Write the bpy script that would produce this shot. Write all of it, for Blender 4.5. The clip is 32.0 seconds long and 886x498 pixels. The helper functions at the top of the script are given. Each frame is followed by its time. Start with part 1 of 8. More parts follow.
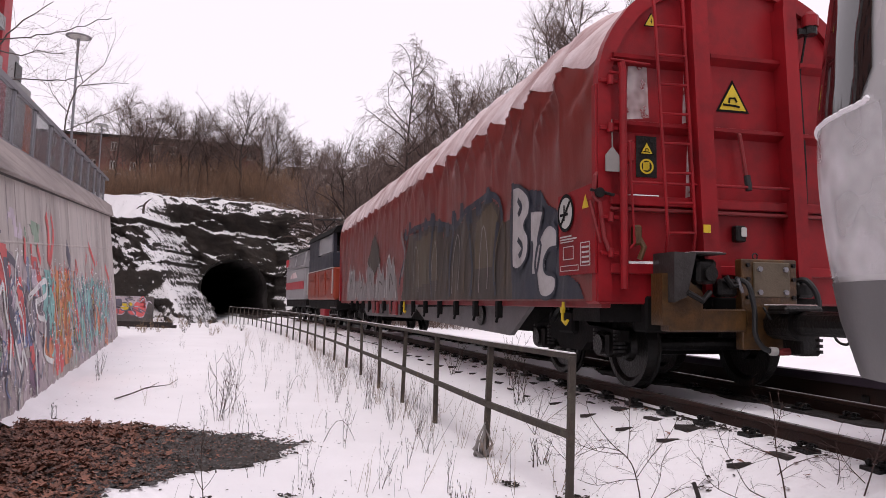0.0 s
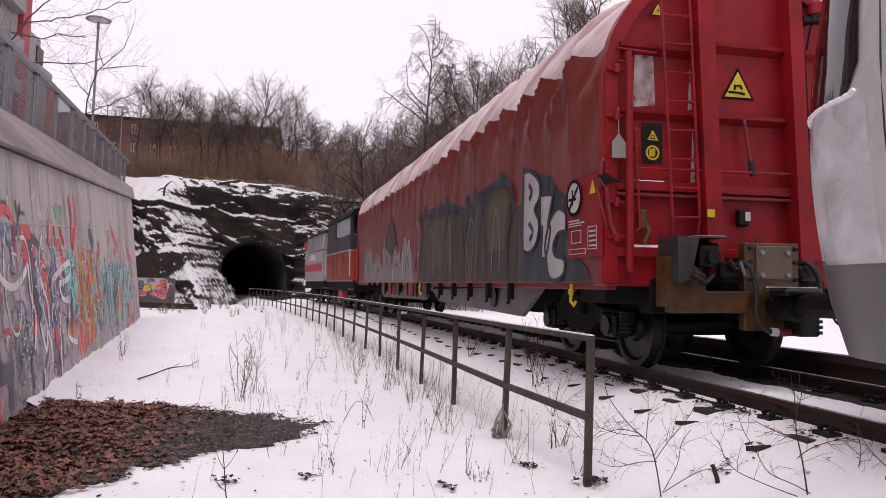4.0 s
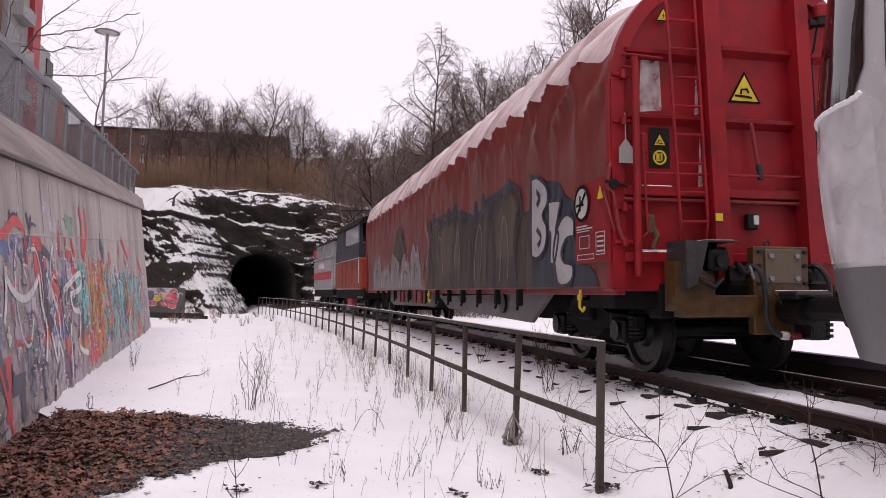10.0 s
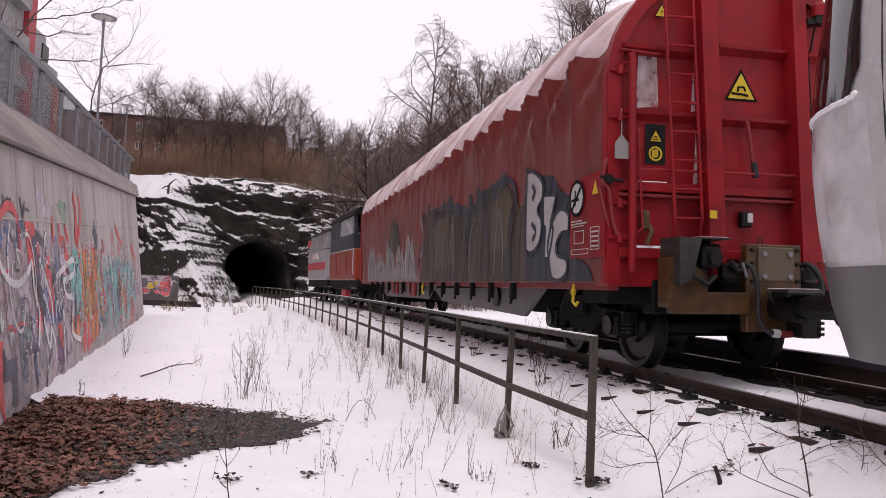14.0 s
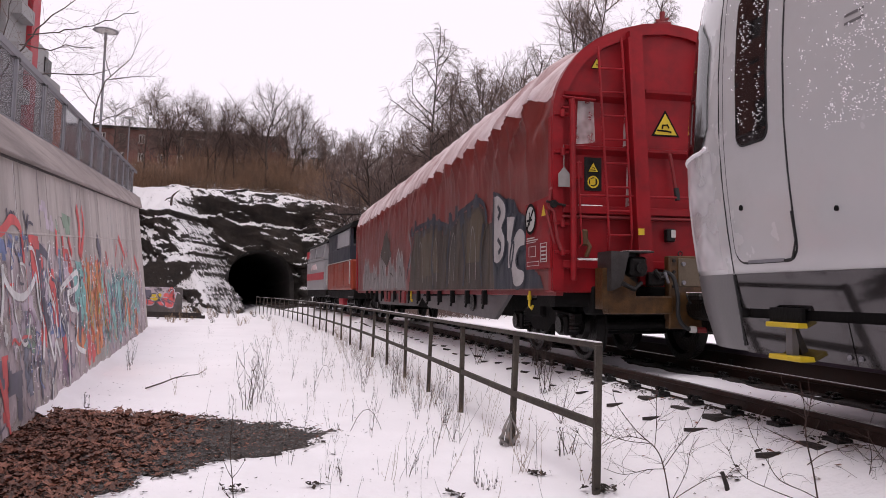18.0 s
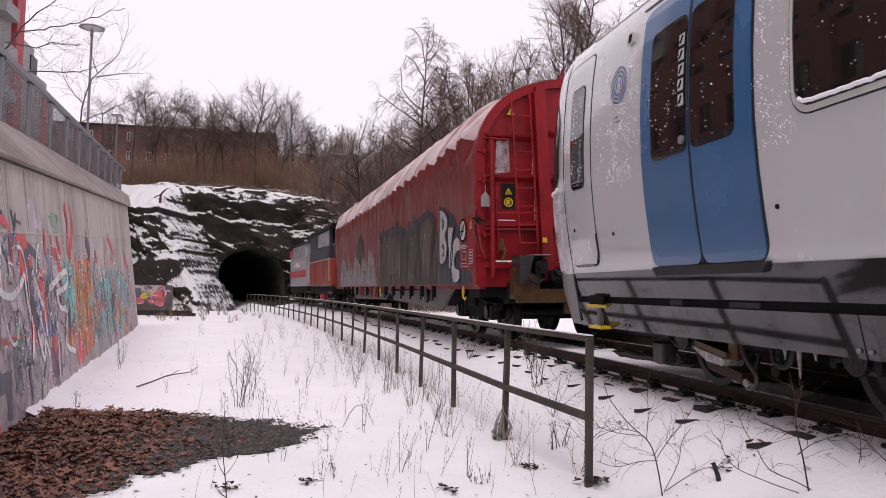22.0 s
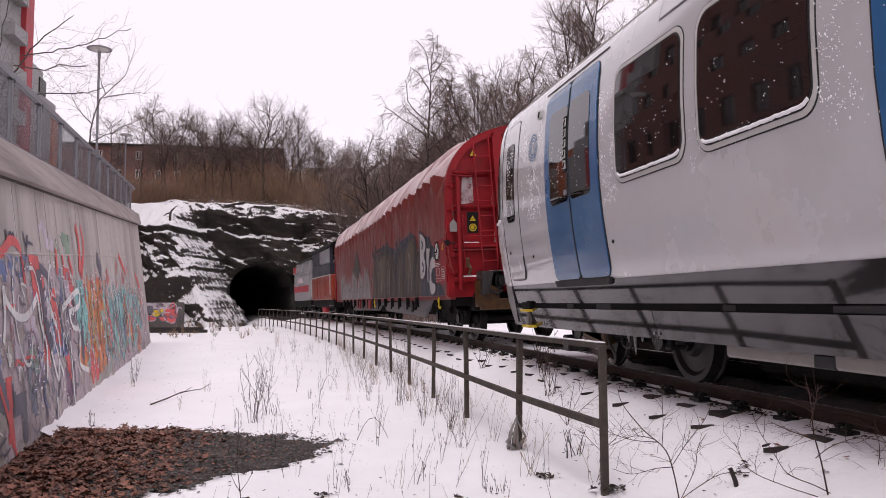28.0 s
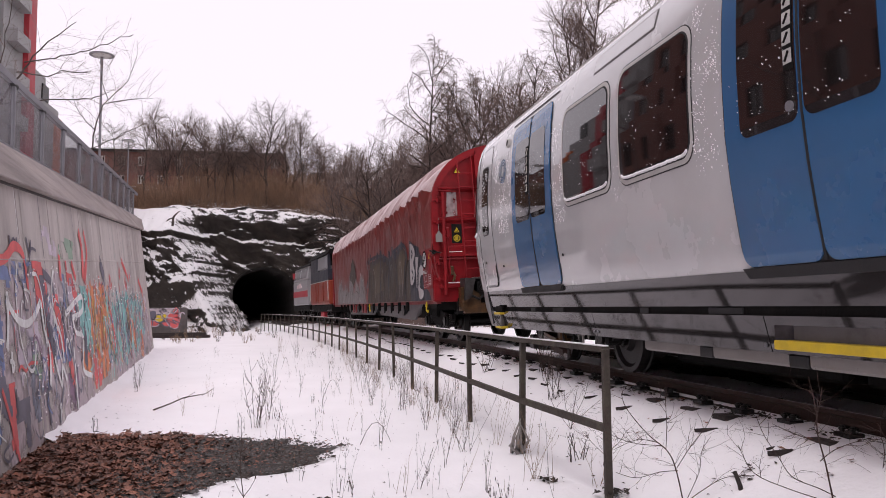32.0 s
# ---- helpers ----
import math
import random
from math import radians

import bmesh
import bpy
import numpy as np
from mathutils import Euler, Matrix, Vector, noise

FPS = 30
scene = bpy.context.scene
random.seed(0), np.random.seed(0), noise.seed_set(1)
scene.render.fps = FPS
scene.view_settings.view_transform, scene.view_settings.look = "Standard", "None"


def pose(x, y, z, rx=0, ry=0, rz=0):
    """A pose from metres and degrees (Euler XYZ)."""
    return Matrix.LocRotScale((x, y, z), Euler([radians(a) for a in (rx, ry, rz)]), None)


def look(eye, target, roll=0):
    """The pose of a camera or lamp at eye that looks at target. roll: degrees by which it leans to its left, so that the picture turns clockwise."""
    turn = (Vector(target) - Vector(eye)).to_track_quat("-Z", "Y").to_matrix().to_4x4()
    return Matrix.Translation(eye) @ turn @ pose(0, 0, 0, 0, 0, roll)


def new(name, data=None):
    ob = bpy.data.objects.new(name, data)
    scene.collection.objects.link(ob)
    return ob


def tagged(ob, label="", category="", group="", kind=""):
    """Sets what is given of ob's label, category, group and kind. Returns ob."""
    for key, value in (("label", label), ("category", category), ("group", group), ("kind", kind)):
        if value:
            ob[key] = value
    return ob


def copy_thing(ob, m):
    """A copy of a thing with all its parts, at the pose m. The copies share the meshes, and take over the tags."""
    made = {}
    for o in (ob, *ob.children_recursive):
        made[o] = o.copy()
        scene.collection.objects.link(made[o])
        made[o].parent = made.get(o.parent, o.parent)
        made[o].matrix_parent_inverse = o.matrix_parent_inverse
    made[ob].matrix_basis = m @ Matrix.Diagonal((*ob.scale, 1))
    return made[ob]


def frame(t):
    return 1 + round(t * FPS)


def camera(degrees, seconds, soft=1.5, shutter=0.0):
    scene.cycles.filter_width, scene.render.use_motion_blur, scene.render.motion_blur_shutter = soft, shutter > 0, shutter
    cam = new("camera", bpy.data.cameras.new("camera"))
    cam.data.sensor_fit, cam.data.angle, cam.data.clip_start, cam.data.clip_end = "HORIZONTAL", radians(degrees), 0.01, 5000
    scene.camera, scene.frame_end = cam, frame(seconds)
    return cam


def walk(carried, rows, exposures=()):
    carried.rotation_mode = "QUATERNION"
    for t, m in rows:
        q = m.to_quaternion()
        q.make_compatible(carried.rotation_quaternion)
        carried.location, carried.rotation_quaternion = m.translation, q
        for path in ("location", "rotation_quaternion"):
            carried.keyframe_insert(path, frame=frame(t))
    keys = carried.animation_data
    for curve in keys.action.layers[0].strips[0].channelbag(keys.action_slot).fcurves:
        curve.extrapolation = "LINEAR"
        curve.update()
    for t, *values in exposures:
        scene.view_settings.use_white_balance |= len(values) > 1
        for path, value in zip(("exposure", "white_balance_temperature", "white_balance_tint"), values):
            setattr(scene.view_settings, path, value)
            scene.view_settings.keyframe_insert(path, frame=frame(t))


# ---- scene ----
from math import atan, cos, exp, hypot, pi, sin, sqrt

# ---------------------------------------------------------------- camera
EYE = (-0.022, 0.0, 0.768)
# seconds, yaw to the left, pitch up, roll
ROWS = [
    (0.0, -12.01, 4.31, 2.06), (0.5, -11.69, 3.74, 2.27), (1.0, -11.47, 3.38, 2.07), (1.5, -11.26, 3.3, 2.01), (2.0, -11.13, 3.23, 2.57), (2.5, -11.07, 3.0, 2.69),
    (3.0, -10.87, 2.91, 2.43), (3.5, -10.71, 2.91, 2.12), (5.5, -10.58, 2.97, 2.26), (6.0, -10.56, 2.88, 2.1), (6.5, -10.48, 2.98, 1.94), (7.0, -10.46, 3.15, 1.79),
    (7.5, -10.45, 3.13, 1.82), (8.0, -10.4, 3.08, 1.7), (8.5, -10.31, 3.06, 1.51), (9.0, -10.18, 3.18, 1.44), (9.5, -10.08, 3.45, 1.56), (10.0, -10.03, 3.43, 1.54),
    (10.5, -10.01, 3.31, 1.58), (11.0, -10.03, 3.22, 1.29), (11.5, -10.12, 3.19, 1.2), (12.0, -10.38, 3.09, 1.28), (12.5, -10.52, 3.04, 1.63), (13.0, -10.5, 2.92, 1.82),
    (13.5, -10.38, 2.89, 2.52), (14.0, -10.44, 2.88, 2.5), (14.5, -10.45, 2.89, 2.66), (16.5, -10.24, 3.35, 2.22), (17.0, -10.24, 3.41, 2.15), (17.5, -10.19, 3.45, 1.97),
    (18.0, -10.19, 3.48, 1.81), (18.5, -10.14, 3.72, 1.77), (19.0, -10.19, 3.67, 1.69), (19.5, -10.61, 3.52, 1.78), (20.0, -10.78, 3.5, 1.63), (20.5, -10.98, 3.41, 1.39),
    (21.0, -10.92, 3.35, 1.17), (21.5, -10.87, 3.24, 1.21), (22.0, -10.88, 3.13, 1.19), (22.5, -11.09, 3.1, 1.12), (23.0, -11.1, 3.73, 0.86), (23.5, -11.13, 4.28, 0.82),
    (24.0, -11.08, 4.33, 0.73), (24.5, -11.0, 4.27, 0.52), (25.0, -10.81, 4.02, 0.39), (25.5, -10.72, 4.06, 0.04), (27.5, -10.35, 3.84, -0.07), (28.0, -10.18, 3.9, -0.2),
    (28.5, -10.1, 4.27, -0.32), (29.0, -10.03, 4.33, -0.33), (29.5, -10.07, 4.15, -0.32), (30.0, -10.19, 4.02, -0.38), (30.5, -10.11, 4.01, -0.57), (31.0, -10.1, 4.19, -0.76),
    (31.5, -10.1, 4.2, -0.62), (32.0, -10.0, 4.2, -0.44),
]


def aim(yaw, pitch, roll):
    a, b = radians(yaw), radians(pitch)
    way = (-sin(a) * cos(b), cos(a) * cos(b), sin(b))
    return look(EYE, [e + 10 * w for e, w in zip(EYE, way)], roll)


cam = camera(59.45, 32.0, soft=0.8, shutter=0.35)
walk(cam, [(r[0], aim(*r[1:])) for r in ROWS])

# ---------------------------------------------------------------- light
world = bpy.data.worlds.new("overcast")
scene.world = world
world.use_nodes = True
wn, wl = world.node_tree.nodes, world.node_tree.links
sky = wn.new("ShaderNodeTexSky")
sky.sky_type, sky.sun_disc = "NISHITA", False
sky.sun_elevation, sky.sun_rotation = radians(35), radians(200)
cloud = wn.new("ShaderNodeMix")
cloud.data_type = "RGBA"
cloud.inputs[0].default_value = 0.93
cloud.inputs[7].default_value = (10.45, 9.4, 10.3, 1)
wl.new(sky.outputs[0], cloud.inputs[6])
wl.new(cloud.outputs[2], wn["Background"].inputs[0])
wn["Background"].inputs[1].default_value = 0.105
sun = new("sun", bpy.data.lights.new("sun", "SUN"))
sun.data.energy, sun.data.angle, sun.data.color = 1.05, radians(25), (1.0, 0.97, 0.95)
sun.matrix_basis = look((0, 0, 30), (6, 12, 0))

# ---------------------------------------------------------------- the line of the track
AX, CURVE = 4.666, 0.0029834
CANT = pose(AX, 0, 0) @ pose(0, 0, 0, 0, -1.5, 0) @ pose(-AX, 0, 0)


def tx(y):
    return AX - CURVE * y * y / 2


def beside(y, lat, z):
    """A point at a distance across the track, in the plane of its rails."""
    return CANT @ Vector((tx(y) + lat, y + lat * CURVE * y, z))


def vehicle(s, p1, p2):
    """The pose of a vehicle whose origin stands at s and whose bogies turn at p1 and p2 along it."""
    a, b = Vector((tx(s + p1), s + p1, 0)), Vector((tx(s + p2), s + p2, 0))
    d = (b - a).normalized()
    turn = atan(-d.x / d.y)
    return CANT @ Matrix.Translation(a - d * p1) @ Matrix.Rotation(turn, 4, "Z")


# ---------------------------------------------------------------- mesh helpers
class G:
    """A growing mesh: lists of points and faces."""

    def __init__(self):
        self.v, self.f = [], []

    def add(self, pts, faces):
        n = len(self.v)
        self.v.extend([tuple(p) for p in pts])
        self.f.extend([tuple(i + n for i in f) for f in faces])
        return self

    def box(self, x0, x1, y0, y1, z0, z1, c=0.0):
        """A box with chamfered edges."""
        if c <= 0:
            p = [(x, y, z) for x in (x0, x1) for y in (y0, y1) for z in (z0, z1)]
            return self.add(p, [(0, 1, 3, 2), (4, 6, 7, 5), (0, 4, 5, 1), (2, 3, 7, 6), (0, 2, 6, 4), (1, 5, 7, 3)])
        bm = bmesh.new()
        bmesh.ops.create_cube(bm, size=1)
        for v in bm.verts:
            v.co = Vector(((x0 + x1) / 2 + v.co.x * (x1 - x0), (y0 + y1) / 2 + v.co.y * (y1 - y0), (z0 + z1) / 2 + v.co.z * (z1 - z0)))
        bmesh.ops.bevel(bm, geom=bm.edges[:], offset=c, segments=1, affect="EDGES")
        bm.verts.index_update()
        self.add([v.co for v in bm.verts], [[v.index for v in f.verts] for f in bm.faces])
        bm.free()
        return self

    def tube(self, pts, r, n=6, cap=True, r1=None):
        """A round bar along points, tapering from r to r1."""
        pts = [Vector(p) for p in pts]
        m = len(pts)
        base = len(self.v)
        r1 = r if r1 is None else r1
        for i, p in enumerate(pts):
            d = (pts[min(i + 1, m - 1)] - pts[max(i - 1, 0)]).normalized()
            a = d.orthogonal().normalized() if i == 0 else (a - d * a.dot(d)).normalized()
            b = d.cross(a)
            rr = r + (r1 - r) * i / max(1, m - 1)
            self.v.extend([tuple(p + (a * cos(2 * pi * k / n) + b * sin(2 * pi * k / n)) * rr) for k in range(n)])
        for i in range(m - 1):
            for k in range(n):
                k2 = (k + 1) % n
                self.f.append((base + i * n + k, base + i * n + k2, base + (i + 1) * n + k2, base + (i + 1) * n + k))
        if cap:
            self.f.append(tuple(base + k for k in reversed(range(n))))
            self.f.append(tuple(base + (m - 1) * n + k for k in range(n)))
        return self

    def disc(self, p, axis, r, h, n=24, r1=None):
        a = Vector(axis).normalized()
        p = Vector(p)
        return self.tube([p - a * h / 2, p + a * h / 2], r, n, True, r1)

    def sweep(self, outline, frames, closed=True, cap=True):
        """An outline of (x, z) carried along poses."""
        m, n, base = len(frames), len(outline), len(self.v)
        for fr in frames:
            self.v.extend([tuple(fr @ Vector((x, 0, z))) for x, z in outline])
        for i in range(m - 1):
            for k in range(n if closed else n - 1):
                k2 = (k + 1) % n
                self.f.append((base + i * n + k, base + i * n + k2, base + (i + 1) * n + k2, base + (i + 1) * n + k))
        if cap and closed:
            self.f.append(tuple(base + k for k in reversed(range(n))))
            self.f.append(tuple(base + (m - 1) * n + k for k in range(n)))
        return self

    def prism(self, outline, axis, lo, hi):
        """An outline drawn out along an axis: 0 uses (y, z), 1 uses (x, z), 2 uses (x, y)."""
        n = len(outline)

        def at(p, w):
            q = list(p)
            q.insert(axis, w)
            return q

        pts = [at(p, lo) for p in outline] + [at(p, hi) for p in outline]
        fs = [tuple(range(n - 1, -1, -1)), tuple(range(n, 2 * n))]
        fs += [(k, (k + 1) % n, (k + 1) % n + n, k + n) for k in range(n)]
        return self.add(pts, fs)

    def grid(self, rows):
        n, base = len(rows[0]), len(self.v)
        for r in rows:
            self.v.extend([tuple(p) for p in r])
        for i in range(len(rows) - 1):
            for k in range(n - 1):
                self.f.append((base + i * n + k, base + i * n + k + 1, base + (i + 1) * n + k + 1, base + (i + 1) * n + k))
        return self

    def mesh(self, name, smooth=False):
        me = bpy.data.meshes.new(name)
        me.from_pydata(self.v, [], self.f)
        me.validate()
        bm = bmesh.new()
        bm.from_mesh(me)
        bmesh.ops.recalc_face_normals(bm, faces=bm.faces[:])
        bm.to_mesh(me)
        bm.free()
        if smooth:
            me.polygons.foreach_set("use_smooth", [True] * len(me.polygons))
        return me


def thing(name, label, category, group="", kind="", at=None):
    """An empty at the base of a thing, for its parts."""
    ob = tagged(new(name), label, category, group, kind)
    if at is not None:
        ob.matrix_basis = at
    return ob


def part(name, g, material, parent=None, label="", smooth=False):
    """One mesh object under a thing or under a part."""
    me = g.mesh(name, smooth)
    me.materials.append(material)
    ob = new(name, me)
    ob.parent = parent
    return tagged(ob, label)


def solid(name, g, material, label, category, group="", kind="", smooth=False, at=None):
    """A thing of one mesh."""
    ob = tagged(part(name, g, material, None, "", smooth), label, category, group, kind)
    if at is not None:
        ob.matrix_basis = at
    return ob


def share(name, me, parent, m):
    """A further piece on a mesh that is there."""
    ob = new(name, me)
    ob.parent = parent
    ob.matrix_basis = m
    return ob


def smoothstep(a, b, x):
    t = min(1, max(0, (x - a) / (b - a)))
    return t * t * (3 - 2 * t)


def fbm(x, y, z=0.0, octaves=4):
    return noise.fractal(Vector((x, y, z)), 0.9, 2.1, octaves)


# ---------------------------------------------------------------- materials
def mat(name, col, rough=0.7, metal=0.0, var=0.2, scale=3.0, bump=0.15, bscale=40.0, dirt=None, amount=0.35, dscale=1.2, stretch=(1, 1, 1), spec=0.5, each=0.0, island=0.0):
    """A surface with broad stains, fine grain, relief and, where given, dirt of another colour."""
    m = bpy.data.materials.new(name)
    m.use_nodes = True
    n, l = m.node_tree.nodes, m.node_tree.links
    p = n["Principled BSDF"]
    p.inputs["Metallic"].default_value = metal
    p.inputs["Specular IOR Level"].default_value = spec
    co = n.new("ShaderNodeTexCoord")
    mp = n.new("ShaderNodeMapping")
    mp.inputs["Scale"].default_value = stretch
    l.new(co.outputs["Object"], mp.inputs[0])

    def tex(s, detail=5.0, r=0.6):
        t = n.new("ShaderNodeTexNoise")
        t.inputs["Scale"].default_value, t.inputs["Detail"].default_value, t.inputs["Roughness"].default_value = s, detail, r
        l.new(mp.outputs[0], t.inputs["Vector"])
        return t

    def ramp(src, lo, hi, a, b):
        t = n.new("ShaderNodeMapRange")
        for i, v in zip((1, 2, 3, 4), (lo, hi, a, b)):
            t.inputs[i].default_value = v
        l.new(src, t.inputs[0])
        return t.outputs[0]

    def mix(fac, a, b):
        t = n.new("ShaderNodeMix")
        t.data_type = "RGBA"
        for i, v in ((0, fac), (6, a), (7, b)):
            if isinstance(v, (tuple, list)):
                t.inputs[i].default_value = (*v, 1)
            elif isinstance(v, float):
                t.inputs[i].default_value = v
            else:
                l.new(v, t.inputs[i])
        return t.outputs[2]

    big, fine = tex(scale), tex(bscale, 3)
    dark, light = tuple(max(0, c * (1 - var)) for c in col), tuple(min(1, c * (1 + var)) for c in col)
    out = mix(ramp(big.outputs[0], 0.3, 0.7, 0, 1), dark, light)
    out = mix(ramp(fine.outputs[0], 0.35, 0.75, 0, 0.5 * min(1, var * 2)), out, dark)
    if dirt:
        out = mix(ramp(tex(dscale, 8, 0.7).outputs[0], 0.62 - 0.3 * amount, 0.75, 0, min(1, amount * 1.8)), out, dirt)
    if each:
        info = n.new("ShaderNodeObjectInfo")
        hsv = n.new("ShaderNodeHueSaturation")
        l.new(ramp(info.outputs["Random"], 0, 1, 1 - each, 1 + each), hsv.inputs["Value"])
        l.new(out, hsv.inputs["Color"])
        out = hsv.outputs[0]
    if island:
        geo = n.new("ShaderNodeNewGeometry")
        hsv = n.new("ShaderNodeHueSaturation")
        l.new(ramp(geo.outputs["Random Per Island"], 0, 1, 1 - island, 1 + island), hsv.inputs["Value"])
        l.new(out, hsv.inputs["Color"])
        out = hsv.outputs[0]
    l.new(out, p.inputs["Base Color"])
    l.new(ramp(big.outputs[0], 0.2, 0.8, max(0.01, rough - min(0.12, 0.4 * rough)), min(1, rough + min(0.12, 0.4 * rough))), p.inputs["Roughness"])
    if bump:
        b = n.new("ShaderNodeBump")
        b.inputs["Strength"].default_value, b.inputs["Distance"].default_value = bump, 0.02
        l.new(fine.outputs[0], b.inputs["Height"])
        l.new(b.outputs[0], p.inputs["Normal"])
    return m


def snowy(name, stone, cover=0.45, soft=0.25, scale=1.2, var=0.35, snow=(0.90, 0.88, 0.90), relief=0.5, lean=0.0, patch=0.5):
    """A rough surface with snow lying on every small ledge that is flat enough."""
    m = mat(name, stone, 0.85, 0, var, 0.8, 0.0, 2.6, dirt=tuple(2.2 * c for c in stone), amount=0.3, dscale=0.7)
    n, l = m.node_tree.nodes, m.node_tree.links
    p = n["Principled BSDF"]
    old = p.inputs["Base Color"].links[0].from_socket
    geo, mp, sep, first = n.new("ShaderNodeNewGeometry"), n.new("ShaderNodeMapping"), n.new("ShaderNodeSeparateXYZ"), n.new("ShaderNodeMapping")
    first.inputs["Rotation"].default_value = (0, lean, 0)
    mp.inputs["Scale"].default_value = (0.7, 0.75, 1.25)
    l.new(geo.outputs["Position"], first.inputs[0])
    l.new(first.outputs[0], mp.inputs[0])
    l.new(geo.outputs["Normal"], sep.inputs[0])
    streak, grain = n.new("ShaderNodeTexNoise"), n.new("ShaderNodeTexNoise")
    for t, s, d in ((streak, scale, 5), (grain, 3.4 * scale, 6)):
        t.inputs["Scale"].default_value, t.inputs["Detail"].default_value, t.inputs["Roughness"].default_value = s, d, 0.66
        l.new(mp.outputs[0], t.inputs["Vector"])
    b = n.new("ShaderNodeBump")
    b.inputs["Strength"].default_value, b.inputs["Distance"].default_value = 0.7, relief
    l.new(grain.outputs[0], b.inputs["Height"])
    l.new(b.outputs[0], p.inputs["Normal"])
    s, s2 = n.new("ShaderNodeMath"), n.new("ShaderNodeMath")
    s.operation = s2.operation = "MULTIPLY_ADD"
    l.new(streak.outputs[0], s2.inputs[0])
    s2.inputs[1].default_value = 1.7 * patch
    l.new(sep.outputs[2], s2.inputs[2])
    l.new(grain.outputs[0], s.inputs[0])
    s.inputs[1].default_value = 1.5 * patch
    l.new(s2.outputs[0], s.inputs[2])
    r = n.new("ShaderNodeMapRange")
    r.inputs[1].default_value, r.inputs[2].default_value = cover + 1.6 * patch, cover + 1.6 * patch + soft
    l.new(s.outputs[0], r.inputs[0])
    x = n.new("ShaderNodeMix")
    x.data_type = "RGBA"
    l.new(r.outputs[0], x.inputs[0])
    l.new(old, x.inputs[6])
    x.inputs[7].default_value = (*snow, 1)
    l.new(x.outputs[2], p.inputs["Base Color"])
    return m


SNOW = mat("snow", (0.90, 0.875, 0.90), 0.75, 0, 0.04, 0.8, 0.6, 14.0, spec=0.3)
SNOW_THIN = mat("thin_snow", (0.80, 0.69, 0.70), 0.8, 0, 0.10, 2.5, 0.4, 25.0, dirt=(0.30, 0.13, 0.12), amount=0.72, dscale=1.1, stretch=(1, 0.45, 2.6))
ROCK = snowy("rock", (0.036, 0.028, 0.023), 0.47, 0.16, 1.9, 0.6, relief=0.22, lean=-0.8, patch=0.95)
HILL = snowy("hill_floor", (0.085, 0.055, 0.038), 0.98, 0.2, 0.9, relief=0.1, patch=0.9)
CONCRETE = mat("concrete", (0.50, 0.455, 0.435), 0.85, 0, 0.16, 1.1, 0.25, 30.0, dirt=(0.235, 0.205, 0.19), amount=0.6, dscale=0.9, stretch=(1, 1, 0.28))
STEEL = mat("galvanised_steel", (0.21, 0.205, 0.225), 0.5, 0.3, 0.2, 3.0, 0.1, 60.0)
RAILING_PANEL = mat("railing_panel", (0.15, 0.145, 0.16), 0.45, 0.2, 0.25, 1.5, 0.1, 80.0)
POST = mat("weathered_post", (0.052, 0.040, 0.032), 0.8, 0, 0.4, 6.0, 0.4, 50.0, dirt=(0.12, 0.12, 0.08), amount=0.4, dscale=5.0)
RAILSTEEL = mat("rusty_rail", (0.032, 0.015, 0.011), 0.6, 0.2, 0.3, 5.0, 0.3, 60.0, spec=0.3)
RAILHEAD = mat("worn_railhead", (0.32, 0.31, 0.32), 0.3, 0.9, 0.2, 6.0, 0.1, 80.0)
SLEEPER = mat("tarred_sleeper", (0.03, 0.022, 0.02), 0.85, 0, 0.4, 6.0, 0.5, 30.0, each=0.3)
COVER = mat("cover_board", (0.045, 0.03, 0.045), 0.6, 0, 0.3, 3.0, 0.2, 40.0)
RED = mat("red_paint", (0.25, 0.008, 0.013), 0.45, 0, 0.20, 1.6, 0.08, 60.0, dirt=(0.09, 0.009, 0.011), amount=0.48, dscale=1.3, spec=0.25)
RED_DARK = mat("dull_red_paint", (0.20, 0.012, 0.015), 0.55, 0, 0.25, 2.0, 0.1, 60.0, dirt=(0.06, 0.015, 0.015), amount=0.45, dscale=2.0)
TARP = mat("red_tarpaulin", (0.165, 0.026, 0.022), 0.36, 0, 0.20, 1.6, 0.12, 30.0, dirt=(0.085, 0.024, 0.022), amount=0.35, dscale=0.8)
BLACK = mat("grime_and_shade_black", (0.006, 0.0055, 0.0055), 0.8, 0, 0.4, 4.0, 0.3, 30.0, dirt=(0.013, 0.010, 0.008), amount=0.4, dscale=3.0, spec=0.15)
IRON = mat("dark_iron", (0.0085, 0.0075, 0.0072), 0.36, 0.1, 0.4, 5.0, 0.5, 30.0, dirt=(0.02, 0.014, 0.010), amount=0.3, dscale=6.0, spec=0.28)
OCHRE = mat("ochre_iron", (0.105, 0.050, 0.014), 0.42, 0.1, 0.45, 5.0, 0.3, 40.0, dirt=(0.022, 0.012, 0.008), amount=0.75, dscale=4.5)
GREYSTEEL = mat("grey_underframe", (0.16, 0.15, 0.155), 0.65, 0.1, 0.25, 2.0, 0.2, 40.0, dirt=(0.06, 0.05, 0.045), amount=0.45, dscale=1.5)
WHITE = mat("white_train_paint", (0.505, 0.503, 0.508), 0.25, 0, 0.04, 1.0, 0.09, 2.0, dirt=(0.42, 0.41, 0.405), amount=0.3, dscale=0.9)
BLUE = mat("blue_door_paint", (0.026, 0.115, 0.265), 0.25, 0, 0.10, 1.2, 0.02, 50.0)
